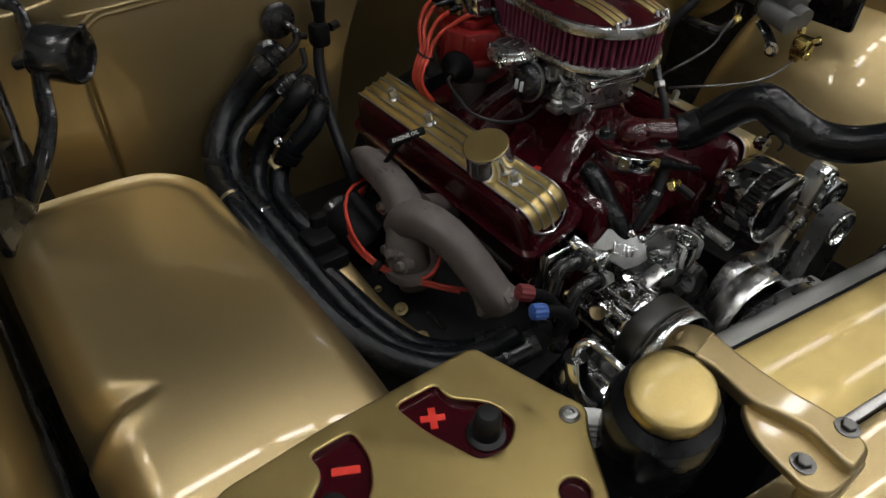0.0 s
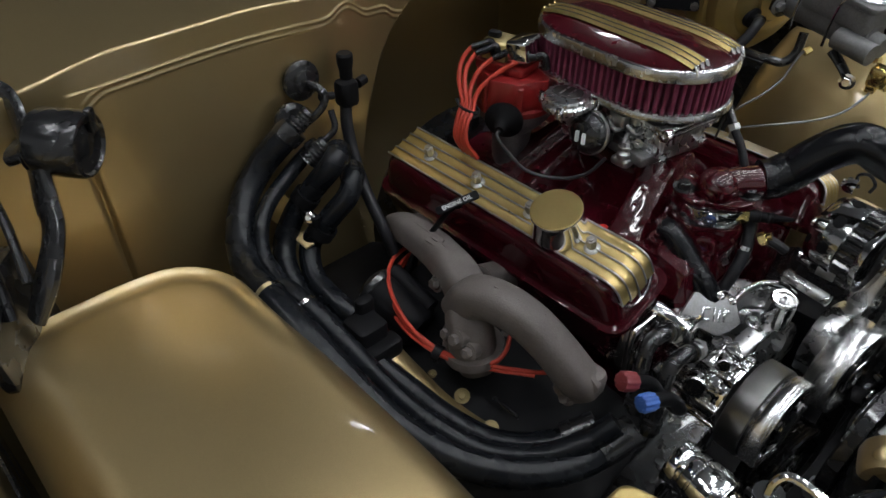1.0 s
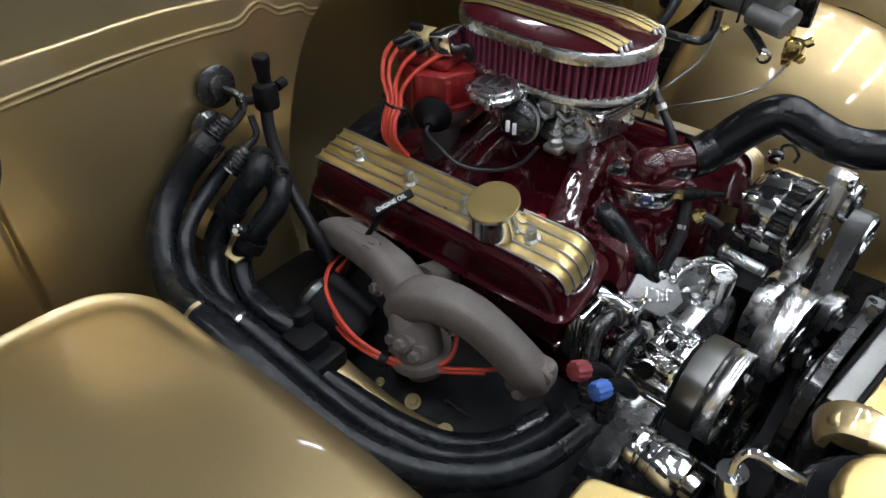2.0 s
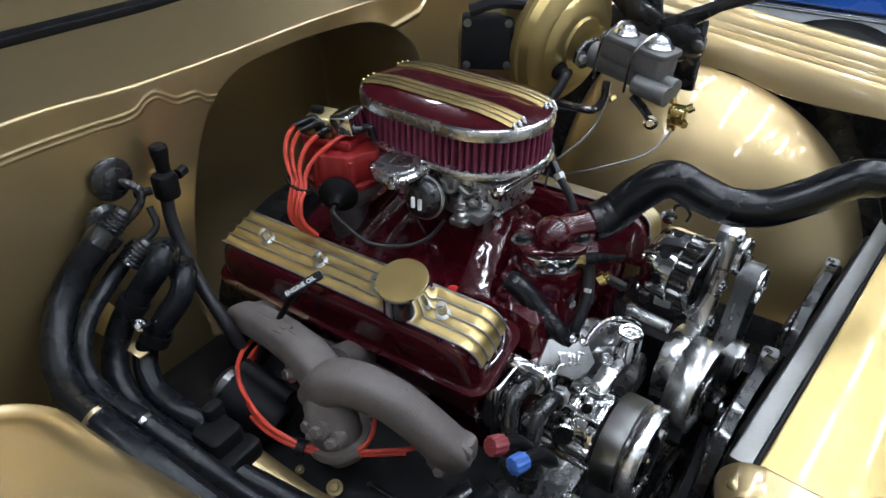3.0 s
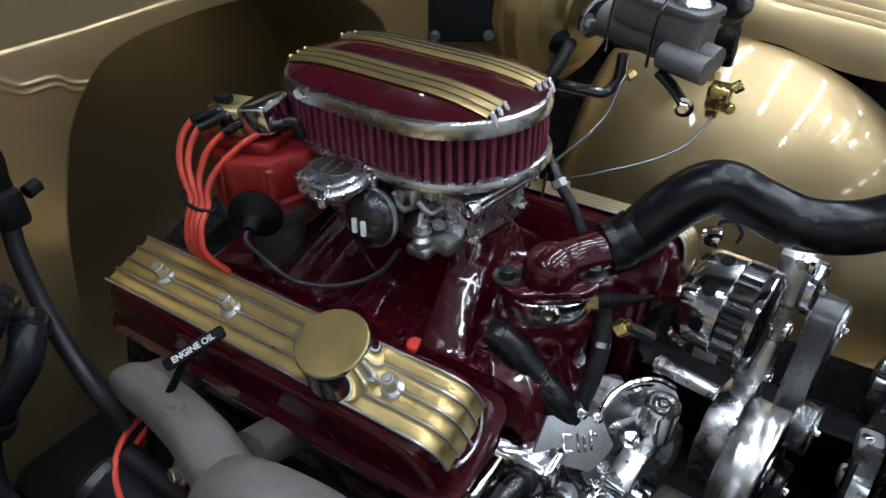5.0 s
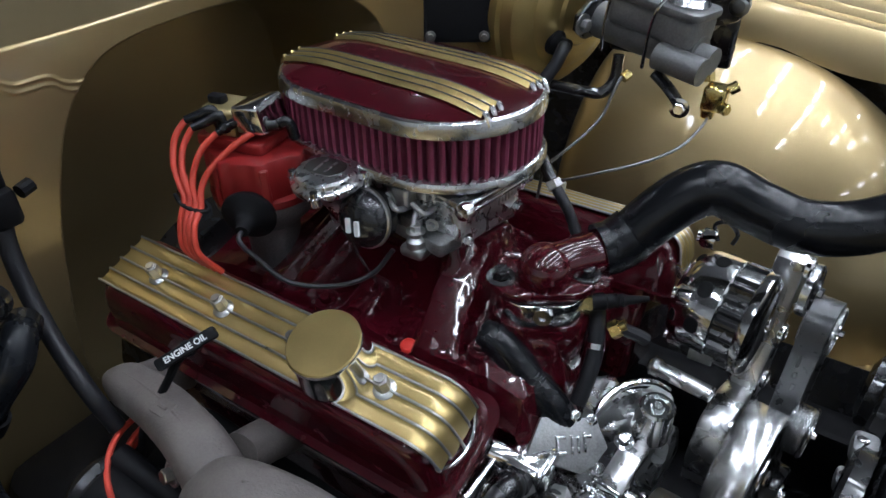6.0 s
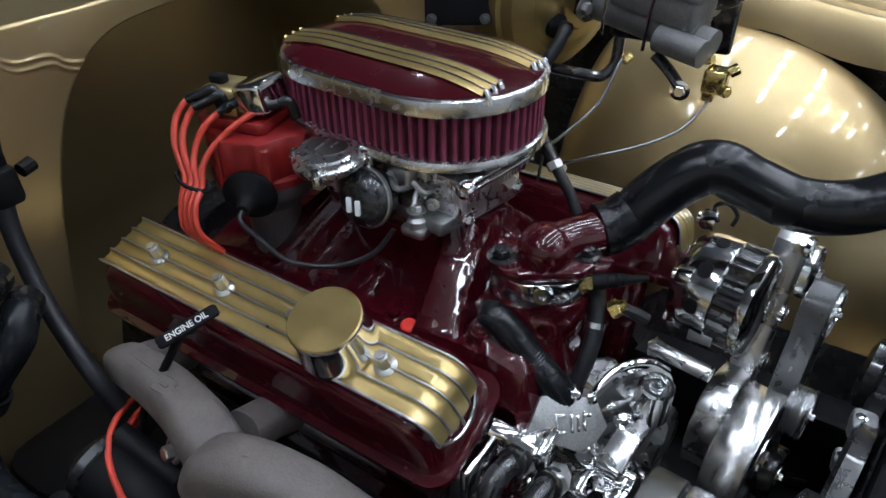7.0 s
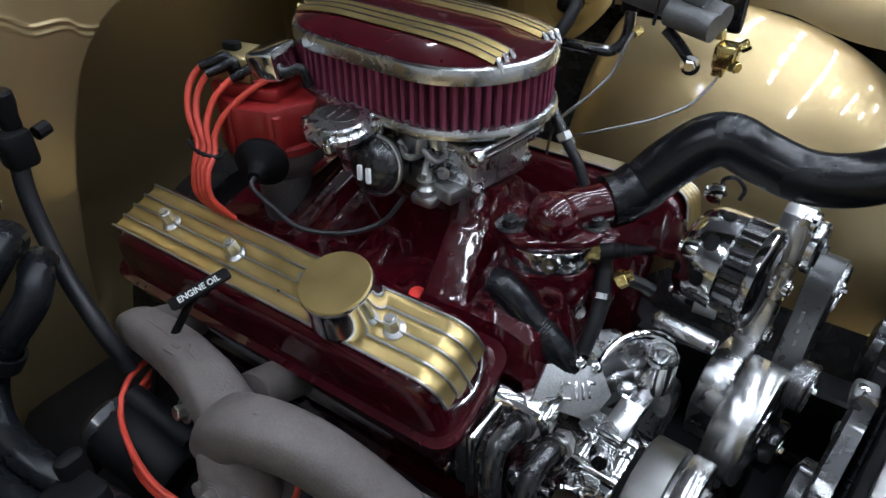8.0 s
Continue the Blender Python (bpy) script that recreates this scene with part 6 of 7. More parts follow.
    lathe(bm, FACE @ Matrix.Translation((-0.104, 0.036, -0.082)), [(0, 0), (0.012, 0), (0.0125, 0.003), (0.0125, 0.026), (0.010, 0.029), (0, 0.029)], 22)
    part("arch_foot", bm, CHROME, b)
    for y, z, x0, x1, r in ((0.020, 0.102, -0.095, -0.030, 0.0088),):
        bm = B()
        lathe(bm, DRIVE @ axes((x0, y, z), (1, 0, 0)), [(0, 0), (r * 1.2, 0), (r * 1.2, 0.006), (r, 0.007), (r, x1 - x0), (0, x1 - x0)], 18)
        part("spacer_rod", bm, BILLET, b)
    bolt(b, DRIVE @ Vector((-0.096, 0.020, 0.102)), -AXIS, 0.007, 0.006, CHROME)
    # idler behind the belt, on the bracket
    k = thing("belt_tensioner", (0.64, 0.18, 0.80), "polished belt tensioner wheel with dark ringed face", "tensioner")
    bm = B()
    lathe(bm, DRIVE @ axes((-0.006, 0.186, 0.160), (1, 0, 0)), [(0.0, 0), (0.030, 0), (0.032, 0.002), (0.032, 0.010), (0.029, 0.012), (0.026, 0.010), (0.0, 0.010)], 36)
    wheel = part("wheel", bm, POLISHED, k)
    bm = B()
    lathe(bm, DRIVE @ axes((0.0045, 0.186, 0.160), (1, 0, 0)), [(0.025, 0), (0.025, 0.001), (0.016, 0.0012), (0.015, 0.004), (0, 0.004)], 30)
    part("dark_face", bm, BLACK, wheel, "dark ringed face")
    bolt(k, DRIVE @ Vector((0.008, 0.186, 0.160)), AXIS, 0.007, 0.006, CHROME)


front_drive()


def pulley(name, label, y, z, d0, d1, r, material, ribs=0, hole=0.84):
    """A belt pulley on the drive's frame, its dark dished face towards the radiator."""
    c = DRIVE @ Vector((d0, y, z))
    w = d1 - d0
    t = thing(name, c, label, "pulley", "belt pulleys")
    m = axes(c, AXIS)
    prof = [(0, 0), (r * 0.9, 0), (r - 0.001, 0.001), (r, 0.003)]
    for k in range(ribs):
        a = 0.004 + (w - 0.009) * k / ribs
        g = (w - 0.009) / ribs
        prof += [(r, a), (r - 0.0025, a + g * 0.5)]
    prof += [(r, w - 0.004), (r - 0.001, w - 0.001), (r - 0.003, w), (r * hole + 0.003, w), (r * hole, w - 0.004), (r * hole - 0.002, w - 0.012)]
    bm = B()
    lathe(bm, m, prof, 60)
    part("rim", bm, material, t)
    bm = B()
    lathe(bm, m, [(r * hole - 0.001, w - 0.0115), (r * 0.5, w - 0.014), (r * 0.36, w - 0.010), (r * 0.34, w - 0.002), (0, w - 0.001)], 44)
    face = part("face", bm, BLACK, t, "black machined face")
    for k in range(6):
        a = 2 * math.pi * k / 6 + 0.3
        bolt(face, m @ Vector((r * 0.6 * math.cos(a), r * 0.6 * math.sin(a), w - 0.0125)), AXIS, r * 0.08, 0.006, CHROME)
    bm = B()
    lathe(bm, m, [(r * 0.345, w - 0.004), (r * 0.355, w - 0.001), (r * 0.345, w + 0.001), (r * 0.33, w)], 36)
    part("hub_ring", bm, CHROME, face)
    bolt(face, m @ Vector((0, 0, w - 0.002)), AXIS, r * 0.13, 0.008, CHROME)
    return t


pulley("water_pump_pulley", "wide smooth polished water pump pulley with black face", 0.058, -0.012, -0.006, 0.038, 0.075, BRUSHED)
pulley("crankshaft_pulley", "black ribbed crankshaft pulley low in the bay", 0.03, -0.24, -0.02, 0.03, 0.085, BLACK, 6)
pulley("alternator_pulley", "small polished alternator pulley in the belt", 0.180, 0.124, 0.006, 0.042, 0.030, BRUSHED, 6)
pulley("idler_pulley", "small ribbed polished idler pulley with black face", 0.128, 0.014, 0.034, 0.060, 0.032, POLISHED, 5)
pulley("idler_pulley", "small dark idler pulley below the water pump", 0.105, -0.075, 0.034, 0.056, 0.036, BLACK, 0)


def belt():
    t = thing("serpentine_belt", DRIVE @ Vector((0.02, 0.1, 0.0)), "black printed serpentine belt round the pulleys", "belt")
    # round the alternator pulley, down past the water pump and round the crankshaft pulley
    line = [(0.180 + 0.032 * math.cos(radians(a)), 0.124 + 0.032 * math.sin(radians(a))) for a in range(0, 181, 15)]
    line += [(0.146, 0.10), (0.138, 0.06), (0.134, 0.02)]
    line += [(0.058 + 0.077 * math.cos(radians(a)), -0.012 + 0.077 * math.sin(radians(a))) for a in range(0, -31, -10)]
    line += [(0.118, -0.11), (0.117, -0.20)]
    line += [(0.03 + 0.087 * math.cos(radians(a)), -0.24 + 0.087 * math.sin(radians(a))) for a in range(0, -181, -15)]
    back = [(0.212, 0.10), (0.205, 0.03), (0.18, -0.08), (0.15, -0.18), (0.11, -0.25)]
    def strip(path, name):
        bm = B()
        rows = []
        for i, p in enumerate(path):
            a, c = Vector(path[max(0, i - 1)]), Vector(path[min(len(path) - 1, i + 1)])
            nrm = Vector((-(c - a).y, (c - a).x)).normalized() * 0.0024
            rows.append([bm.verts.new(DRIVE @ Vector((d, p[0] + s * nrm.x, p[1] + s * nrm.y))) for d, s in ((0.009, -1), (0.037, -1), (0.037, 1), (0.009, 1))])
        for a, c in zip(rows, rows[1:]):
            for k in range(4):
                bm.faces.new((a[k], a[(k + 1) % 4], c[(k + 1) % 4], c[k]))
        bm.faces.new(rows[0])
        bm.faces.new(list(reversed(rows[-1])))
        return part(name, bm, BELT, t)
    run = strip(line, "belt_run")
    strip(back, "return_run")
    for i, (k0, k1) in enumerate(((0.10, 0.30), (0.36, 0.44), (0.52, 0.78))):
        p = Vector((0.1457, 0.112)).lerp(Vector((0.134, 0.022)), (k0 + k1) / 2)
        bm = B()
        box(bm, DRIVE @ Vector((0.020 + 0.002 * i, p.x - 0.0022, p.y)), (0.0035, 0.0012, 0.09 * (k1 - k0)), 0.0003)
        part("printed_bar", bm, CAST, run, "grey printed bar on the belt")


belt()


def compressor():
    t = thing("air_conditioning_compressor", (0.50, -0.09, 0.60), "chrome air conditioning compressor with grey clutch pulley", "compressor")
    way = Vector((math.cos(0.07), -math.sin(0.07), 0))
    m = axes((0.552, -0.080, 0.652), way)
    def lobed(r, k, d, turn=0.0):
        return [((r + d * smooth(0.55, 1.0, math.cos(k * (a - turn)))) * math.cos(a), (r + d * smooth(0.55, 1.0, math.cos(k * (a - turn)))) * math.sin(a)) for a in steps(0, 2 * math.pi, 112)[:-1]]
    bm = B()
    lathe(bm, m, [(0, -0.150), (0.036, -0.150), (0.046, -0.146), (0.050, -0.140), (0.050, -0.118), (0.047, -0.116), (0.047, -0.050), (0.052, -0.046), (0.052, -0.012), (0.040, -0.004), (0, -0.004)], 44)
    body = part("body", bm, CHROME, t)
    for z0, z1, d in ((-0.122, -0.098, 0.008), (-0.066, -0.046, 0.009), (-0.026, -0.008, 0.007)):
        bm = B()
        prism(bm, m, lobed(0.0525, 7, d, 0.35), z0, z1, 0.003)
        part("lobed_flange", bm, CHROME, body)
    for k in range(7):
        a = 2 * math.pi * k / 7 + 0.35
        bm = B()
        lathe(bm, axes(m @ Vector((0.0565 * math.cos(a), 0.0565 * math.sin(a), -0.128)), way), [(0, 0), (0.0035, 0), (0.0035, -0.003), (0.0075, -0.003), (0.0080, 0.0), (0.0080, 0.006), (0.0055, 0.007), (0.0055, 0.118), (0, 0.118)], 14)
        part("through_bolt", bm, CHROME, body)
    bm = B()
    lathe(bm, m, [(0.03, 0), (0.068, 0.0), (0.0710, 0.0015), (0.0718, 0.004), (0.0718, 0.034), (0.070, 0.036), (0.062, 0.036)], 64)
    part("clutch_coil", bm, SATIN_DARK, t, "satin grey clutch housing")
    bm = B()
    lathe(bm, m, [(0.050, 0.035), (0.0690, 0.0355), (0.0690, 0.040), (0.050, 0.041)], 60)
    part("gap_ring", bm, BLACK, t)
    bm = B()
    lathe(bm, m, [(0.055, 0.039), (0.0695, 0.040), (0.0708, 0.042), (0.0708, 0.061), (0.0695, 0.063), (0.066, 0.0635), (0.064, 0.061), (0.062, 0.050)], 64)
    part("clutch_pulley", bm, BRUSHED, t, "polished clutch ring")
    bm = B()
    lathe(bm, m, [(0.0625, 0.051), (0.050, 0.053), (0.046, 0.060), (0.034, 0.061), (0.024, 0.066), (0, 0.066)], 44)
    hub = part("clutch_plate", bm, BLACK, t, "black clutch plate")
    for k in range(3):
        a = 2 * math.pi * k / 3 + 0.3
        bm = B()
        prism(bm, m @ Matrix.Rotation(a, 4, "Z"), [(0.012, -0.009), (0.042, -0.006), (0.048, 0.0), (0.042, 0.006), (0.012, 0.009)], 0.060, 0.0645, 0.001, 1)
        part("leaf_spring", bm, SATIN, hub, "steel leaf spring")
        bolt(hub, m @ Vector((0.041 * math.cos(a), 0.041 * math.sin(a), 0.0640)), way, 0.0055, 0.005, CHROME)
    bm = B()
    lathe(bm, m, [(0.0595, 0.0525), (0.0605, 0.0590), (0.0585, 0.0590), (0.0575, 0.0525)], 48)
    part("inner_ring", bm, CHROME, hub)
    # rear head with hose ports, toward the exhaust
    bm = B()
    box(bm, (0.402, -0.150, 0.712), (0.030, 0.060, 0.086), 0.008)
    head = part("rear_head", bm, CHROME, t)
    bm = B()
    box(bm, (0.414, -0.150, 0.712), (0.012, 0.070, 0.096), 0.004)
    part("head_flange", bm, CHROME, head)
    bm = B()
    box(bm, (0.438, -0.104, 0.742), (0.060, 0.050, 0.034), 0.007)
    part("manifold_block", bm, CHROME, t)
    for y, z in ((-0.172, 0.748), (-0.128, 0.748), (-0.172, 0.680), (-0.128, 0.676)):
        bolt(head, (0.388, y, z), (-1, 0, 0), 0.008, 0.008, CHROME)
    bm = B()
    lathe(bm, axes((0.418, -0.118, 0.752), (-0.75, -0.25, 0.35)), [(0, -0.02), (0.013, -0.02), (0.0135, 0.014), (0.012, 0.017), (0.006, 0.018), (0, 0.018)], 24)
    part("port_plug", bm, CHROME, t)
    bm = B()
    prism(bm, axes((0.482, -0.118, 0.728), (0.25, -0.80, 0.35)), hexagon(0.0125), -0.01, 0.016, 0.0015, 1)
    part("large_nut", bm, SATIN, t, "satin steel nut")
    bm = B()
    prism(bm, axes((0.452, -0.122, 0.735), (-0.1, -0.80, 0.35)), hexagon(0.0105), -0.01, 0.014, 0.0015, 1)
    part("hex_nut", bm, SATIN, t, "satin steel nut")
    # two hose elbows looping out of the block and down, each with ferrules
    for pts in ([(0.446, -0.118, 0.738), (0.440, -0.146, 0.747), (0.436, -0.170, 0.738), (0.440, -0.186, 0.712), (0.450, -0.198, 0.680), (0.458, -0.212, 0.648)],
                [(0.482, -0.112, 0.722), (0.478, -0.142, 0.734), (0.474, -0.168, 0.726), (0.476, -0.186, 0.700), (0.482, -0.200, 0.664), (0.486, -0.214, 0.630)]):
        bm = B()
        tube(bm, pts, 0.0112, 18)
        elbow = part("hose_elbow", bm, BLACK, t, "glossy black hose elbow")
        for a, b, mt in ((0, 1, BLACK), (4, 5, BLACK)):
            p, q = Vector(pts[a]), Vector(pts[b])
            bm = B()
            lathe(bm, axes(p.lerp(q, 0.35), q - p), [(0.010, 0), (0.0150, 0), (0.0156, 0.003), (0.0150, 0.006), (0.0135, 0.007), (0.0150, 0.010), (0.0150, 0.015), (0.010, 0.016)], 22)
            part("ferrule", bm, mt, elbow)
    for x, y, z, r, l in ((0.462, -0.165, 0.700, 0.016, 0.030), (0.505, -0.150, 0.695, 0.017, 0.028), (0.520, -0.112, 0.722, 0.010, 0.022)):
        bm = B()
        lathe(bm, axes((x, y, z), (0.25, -0.75, 0.40)), [(0, -l), (r, -l), (r, -0.006), (r * 0.9, -0.003), (r * 0.9, 0.004), (r * 0.75, 0.006), (0, 0.006)], 24)
        part("port_boss", bm, CHROME, t)
    rnd = random.Random(3)
    for k in range(14):
        a = rnd.uniform(0.15, 1.5)
        p = m @ Vector((0.056 * math.cos(a), 0.056 * math.sin(a), -0.115 + 0.095 * rnd.random()))
        p = (p.x, p.y, p.z)
        bm = B()
        r = 0.006 + 0.006 * rnd.random()
        lathe(bm, axes(p, (rnd.uniform(-0.4, 0.4), rnd.uniform(-0.9, 0.1), 1)), [(0, -0.02), (r, -0.02), (r, 0.004), (r * 0.8, 0.006), (r * 0.6, 0.006), (r * 0.55, 0.012), (0, 0.012)], 14)
        part("port_fitting", bm, rnd.choice([CHROME, CHROME, POLISHED, BLACK]), body)
    for nm, p, d, mt, r in (("dull red plastic port cap", (0.471, -0.287, 0.786), (-0.35, -0.85, 0.35), RED_CAP, 0.0120), ("bright blue plastic port cap", (0.501, -0.287, 0.774), (-0.3, -0.9, 0.2), BLUE_CAP, 0.0112)):
        w = Vector(d).normalized()
        bm = B()
        tube(bm, [Vector(p) - w * 0.01, Vector(p) - w * 0.04 - Vector((0, 0, 0.006)), Vector(p) - w * 0.06 - Vector((0, 0, 0.03)), (0.46, -0.20, 0.70)], 0.009, 12, per=5)
        port = part("service_port", bm, BLACK_MATTE, t)
        bm = B()
        out = [((r + 0.0007 * math.cos(10 * a)) * math.cos(a), (r + 0.0007 * math.cos(10 * a)) * math.sin(a)) for a in steps(0, 2 * math.pi, 60)[:-1]]
        prism(bm, axes(Vector(p) - w * 0.011, d), out, 0, 0.023, 0.003)
        part("cap", bm, mt, port, nm)
    b = thing("pump_bracket", (0.47, -0.06, 0.74), "polished cast bracket with raised lettering plate over the compressor", "bracket")
    u = Vector((0.56, -0.42, 0.72)).normalized()
    c = Vector((0.470, -0.070, 0.758))
    q = [(0.436, -0.075, 0.776), (0.462, -0.057, 0.781), (0.490, -0.043, 0.772), (0.506, -0.051, 0.751), (0.498, -0.066, 0.738), (0.484, -0.079, 0.727), (0.455, -0.092, 0.735), (0.430, -0.102, 0.745)]
    m = axes(c, u, (0, 0, 1))
    inv = m.inverted()
    out = [(p.x, p.y) for p in [inv @ Vector(v) for v in q]]
    bm = B()
    prism(bm, m, out, -0.005, 0.002, 0.0012)
    plate = part("plate", bm, CAST, b, "satin plate with raised marks")
    tilt = m @ Matrix.Rotation(radians(-14), 4, "Z")
    for dx, dy, w, h in ((-0.016, -0.004, 0.0035, 0.020), (-0.011, 0.004, 0.010, 0.0035), (-0.011, -0.012, 0.010, 0.0035), (0.000, -0.004, 0.0035, 0.020), (0.007, -0.004, 0.0035, 0.018), (0.014, -0.002, 0.0035, 0.020), (0.018, 0.004, 0.008, 0.0035)):
        bm = B()
        box(bm, (dx, dy, 0.0025), (w, h, 0.0022), 0.0007, tilt)
        part("raised_bar", bm, CHROME, plate, "raised polished bar")
    for x, y in ((0.012, 0.022), (0.028, 0.014)):
        bm = B()
        lathe(bm, m @ Matrix.Translation((x, y, 0.002)), [(0, 0), (0.0065, 0), (0.006, 0.002), (0.004, 0.0032), (0.0024, 0.0033), (0.002, 0.0015), (0, 0.0015)], 18)
        part("button_bolt", bm, CHROME, plate)
    bm = B()
    prism(bm, m, offset_loop(out, 0.004), -0.034, -0.005, 0.003)
    part("under_block", bm, CHROME, b)
    # polished water pump casting: lobed body, curled rim, two upright bosses
    bm = B()
    out = []
    for a in steps(0, 2 * math.pi, 72)[:-1]:
        r = 0.046 + 0.007 * math.cos(3 * a - 0.6) + 0.003 * math.cos(7 * a)
        out.append((0.478 + 0.85 * r * math.cos(a), 0.016 + 0.95 * r * math.sin(a)))
    prism(bm, Matrix(), out, 0.640, 0.742, 0.012, 4)
    part("pump_body", bm, BILLET, b, "polished water pump body")
    bm = B()
    tube(bm, [(0.480, -0.034, 0.744), (0.478, -0.014, 0.760), (0.486, 0.006, 0.772), (0.500, 0.020, 0.779), (0.516, 0.034, 0.776), (0.532, 0.044, 0.764)], 0.0042, 10)
    part("curled_rim", bm, CHROME, b)
    bm = B()
    sheet(bm, lambda u, v: (0.480 + 0.050 * u, -0.030 + 0.074 * u, 0.735 + (0.044 * math.sin(math.pi * (0.15 + 0.75 * u)) ) * v), steps(0, 1, 16), steps(0, 1, 5), 0.005)
    part("curled_wall", bm, BILLET, b)
    bm = B()
    lathe(bm, axes((0.530, 0.000, 0.748), (0.08, -0.10, 1)), [(0, -0.008), (0.0205, -0.008), (0.0195, 0.020), (0.0185, 0.032), (0.0185, 0.036), (0.0165, 0.0385), (0.0135, 0.0385), (0.012, 0.035), (0.0075, 0.035), (0.0065, 0.039), (0.004, 0.039), (0.0035, 0.033), (0, 0.033)], 36)
    part("boss", bm, CHROME, b)
    bm = B()
    lathe(bm, axes((0.524, 0.036, 0.738), (0.05, -0.05, 1)), [(0, -0.006), (0.0172, -0.006), (0.0165, 0.018), (0.015, 0.021), (0, 0.021)], 30)
    part("rear_boss", bm, SATIN, b)
    for p, d in (((0.500, 0.010, 0.748), (0, -0.2, 1)), ((0.512, -0.026, 0.740), (0, -0.3, 1))):
        bolt(b, p, d, 0.006, 0.009, CHROME)


compressor()


def steering_pump():
    t = thing("power_steering_pump", (0.56, -0.20, 0.50), "chrome power steering pump low beside the compressor", "pump")
    f = axes((0.540, -0.236, 0.648), AXIS)
    bm = B()
    lathe(bm, f, [(0, 0), (0.030, 0), (0.033, 0.0015), (0.034, 0.004), (0.034, 0.016), (0.033, 0.018), (0.0305, 0.019), (0.0305, 0.022), (0.033, 0.023), (0.034, 0.025), (0.034, 0.034), (0.0315, 0.036), (0.0315, 0.038), (0.035, 0.040), (0.0355, 0.044), (0.0355, 0.074), (0.034, 0.078), (0.024, 0.080), (0.022, 0.094), (0, 0.095)], 48)
    body = part("body", bm, CHROME, t)
    for k in range(8):
        a = 2 * math.pi * k / 8
        bm = B()
        box(bm, (0.0345, 0, 0.056), (0.003, 0.007, 0.016), 0.001, f @ Matrix.Rotation(a, 4, "Z"))
        part("slot", bm, BLACK, body)


steering_pump()


# ==== cooling hose, brakes, hinges ====
def radiator_hose():
    pts = [(0.432, 0.055, 0.905), (0.450, 0.075, 0.912), (0.475, 0.092, 0.945), (0.500, 0.105, 0.970), (0.524, 0.112, 0.978), (0.556, 0.118, 0.966), (0.60, 0.124, 0.955), (0.645, 0.135, 0.962), (0.69, 0.15, 0.988), (0.735, 0.165, 1.02), (0.775, 0.172, 1.02), (0.80, 0.17, 0.98)]
    t = thing("radiator_hose", pts[0], "thick ribbed black radiator hose bent over the engine", "hose")
    bm = B()
    tube(bm, pts, 0.0275, 28, per=10, radii=[0.0275, 0.0275, 0.0268, 0.0250, 0.0245], ribs=0.00032, rib_len=0.0036)
    part("hose_body", bm, SHINY_RUBBER, t)
    bm = B()
    tube(bm, [(0.430, 0.054, 0.904), (0.442, 0.066, 0.908), (0.456, 0.078, 0.921)], 0.0288, 28, per=6)
    part("heat_sleeve", bm, SHINY_RUBBER, t, "smooth black end sleeve")


radiator_hose()


def brake_booster():
    t = thing("brake_booster", (0.15, 0.34, 0.95), "gold brake booster on the firewall", "brake booster")
    d = Vector((0.955, -0.25, -0.10)).normalized()
    c = Vector((0.248, 0.345, 1.066))
    f = axes(c, d)
    bm = B()
    lathe(bm, f, [(0, -0.10), (0.08, -0.10), (0.105, -0.085), (0.115, -0.06), (0.117, -0.03), (0.122, -0.028), (0.122, -0.018), (0.116, -0.016), (0.112, 0.0), (0.098, 0.012), (0.085, 0.014), (0.080, 0.020), (0.062, 0.026), (0.05, 0.026), (0.046, 0.030), (0, 0.030)], 56)
    part("shell", bm, GOLD_SATIN, t, "gold painted steel shell")
    bm = B()
    lathe(bm, f, [(0.1175, -0.030), (0.1235, -0.029), (0.1235, -0.017), (0.1165, -0.015)], 56)
    part("clamp_band", bm, GOLD_SATIN, t)
    v = f @ Vector((-0.05, -0.035, 0.02))
    bm = B()
    lathe(bm, axes(v, d), [(0, 0), (0.016, 0), (0.016, 0.01), (0.010, 0.014), (0.010, 0.026), (0, 0.026)], 18)
    part("check_valve", bm, BLACK_MATTE, t)
    bm = B()
    e = v + d * 0.02
    tube(bm, [e, e + Vector((0.004, -0.012, -0.002)), e + Vector((-0.002, -0.032, -0.025)), e + Vector((-0.025, -0.062, -0.06)), (0.215, 0.165, 0.985), (0.19, 0.11, 0.955)], 0.0085, 14)
    part("vacuum_hose", bm, RUBBER, t)
    bm = B()
    box(bm, (0.10, 0.35, 1.03), (0.12, 0.10, 0.12), 0.01)
    part("mounting_bracket", bm, GOLD, t)
    bm = B()
    tube(bm, [(0.345, 0.285, 1.03), (0.345, 0.28, 1.0), (0.335, 0.268, 0.985), (0.315, 0.262, 0.984), (0.27, 0.262, 0.984)], 0.007, 10)
    part("rod_guard", bm, BLACK, t, "black bent rod")
    bolt(t, f @ Vector((0.055, -0.03, 0.02)), d, 0.008, 0.012, GOLD_ZINC)


brake_booster()


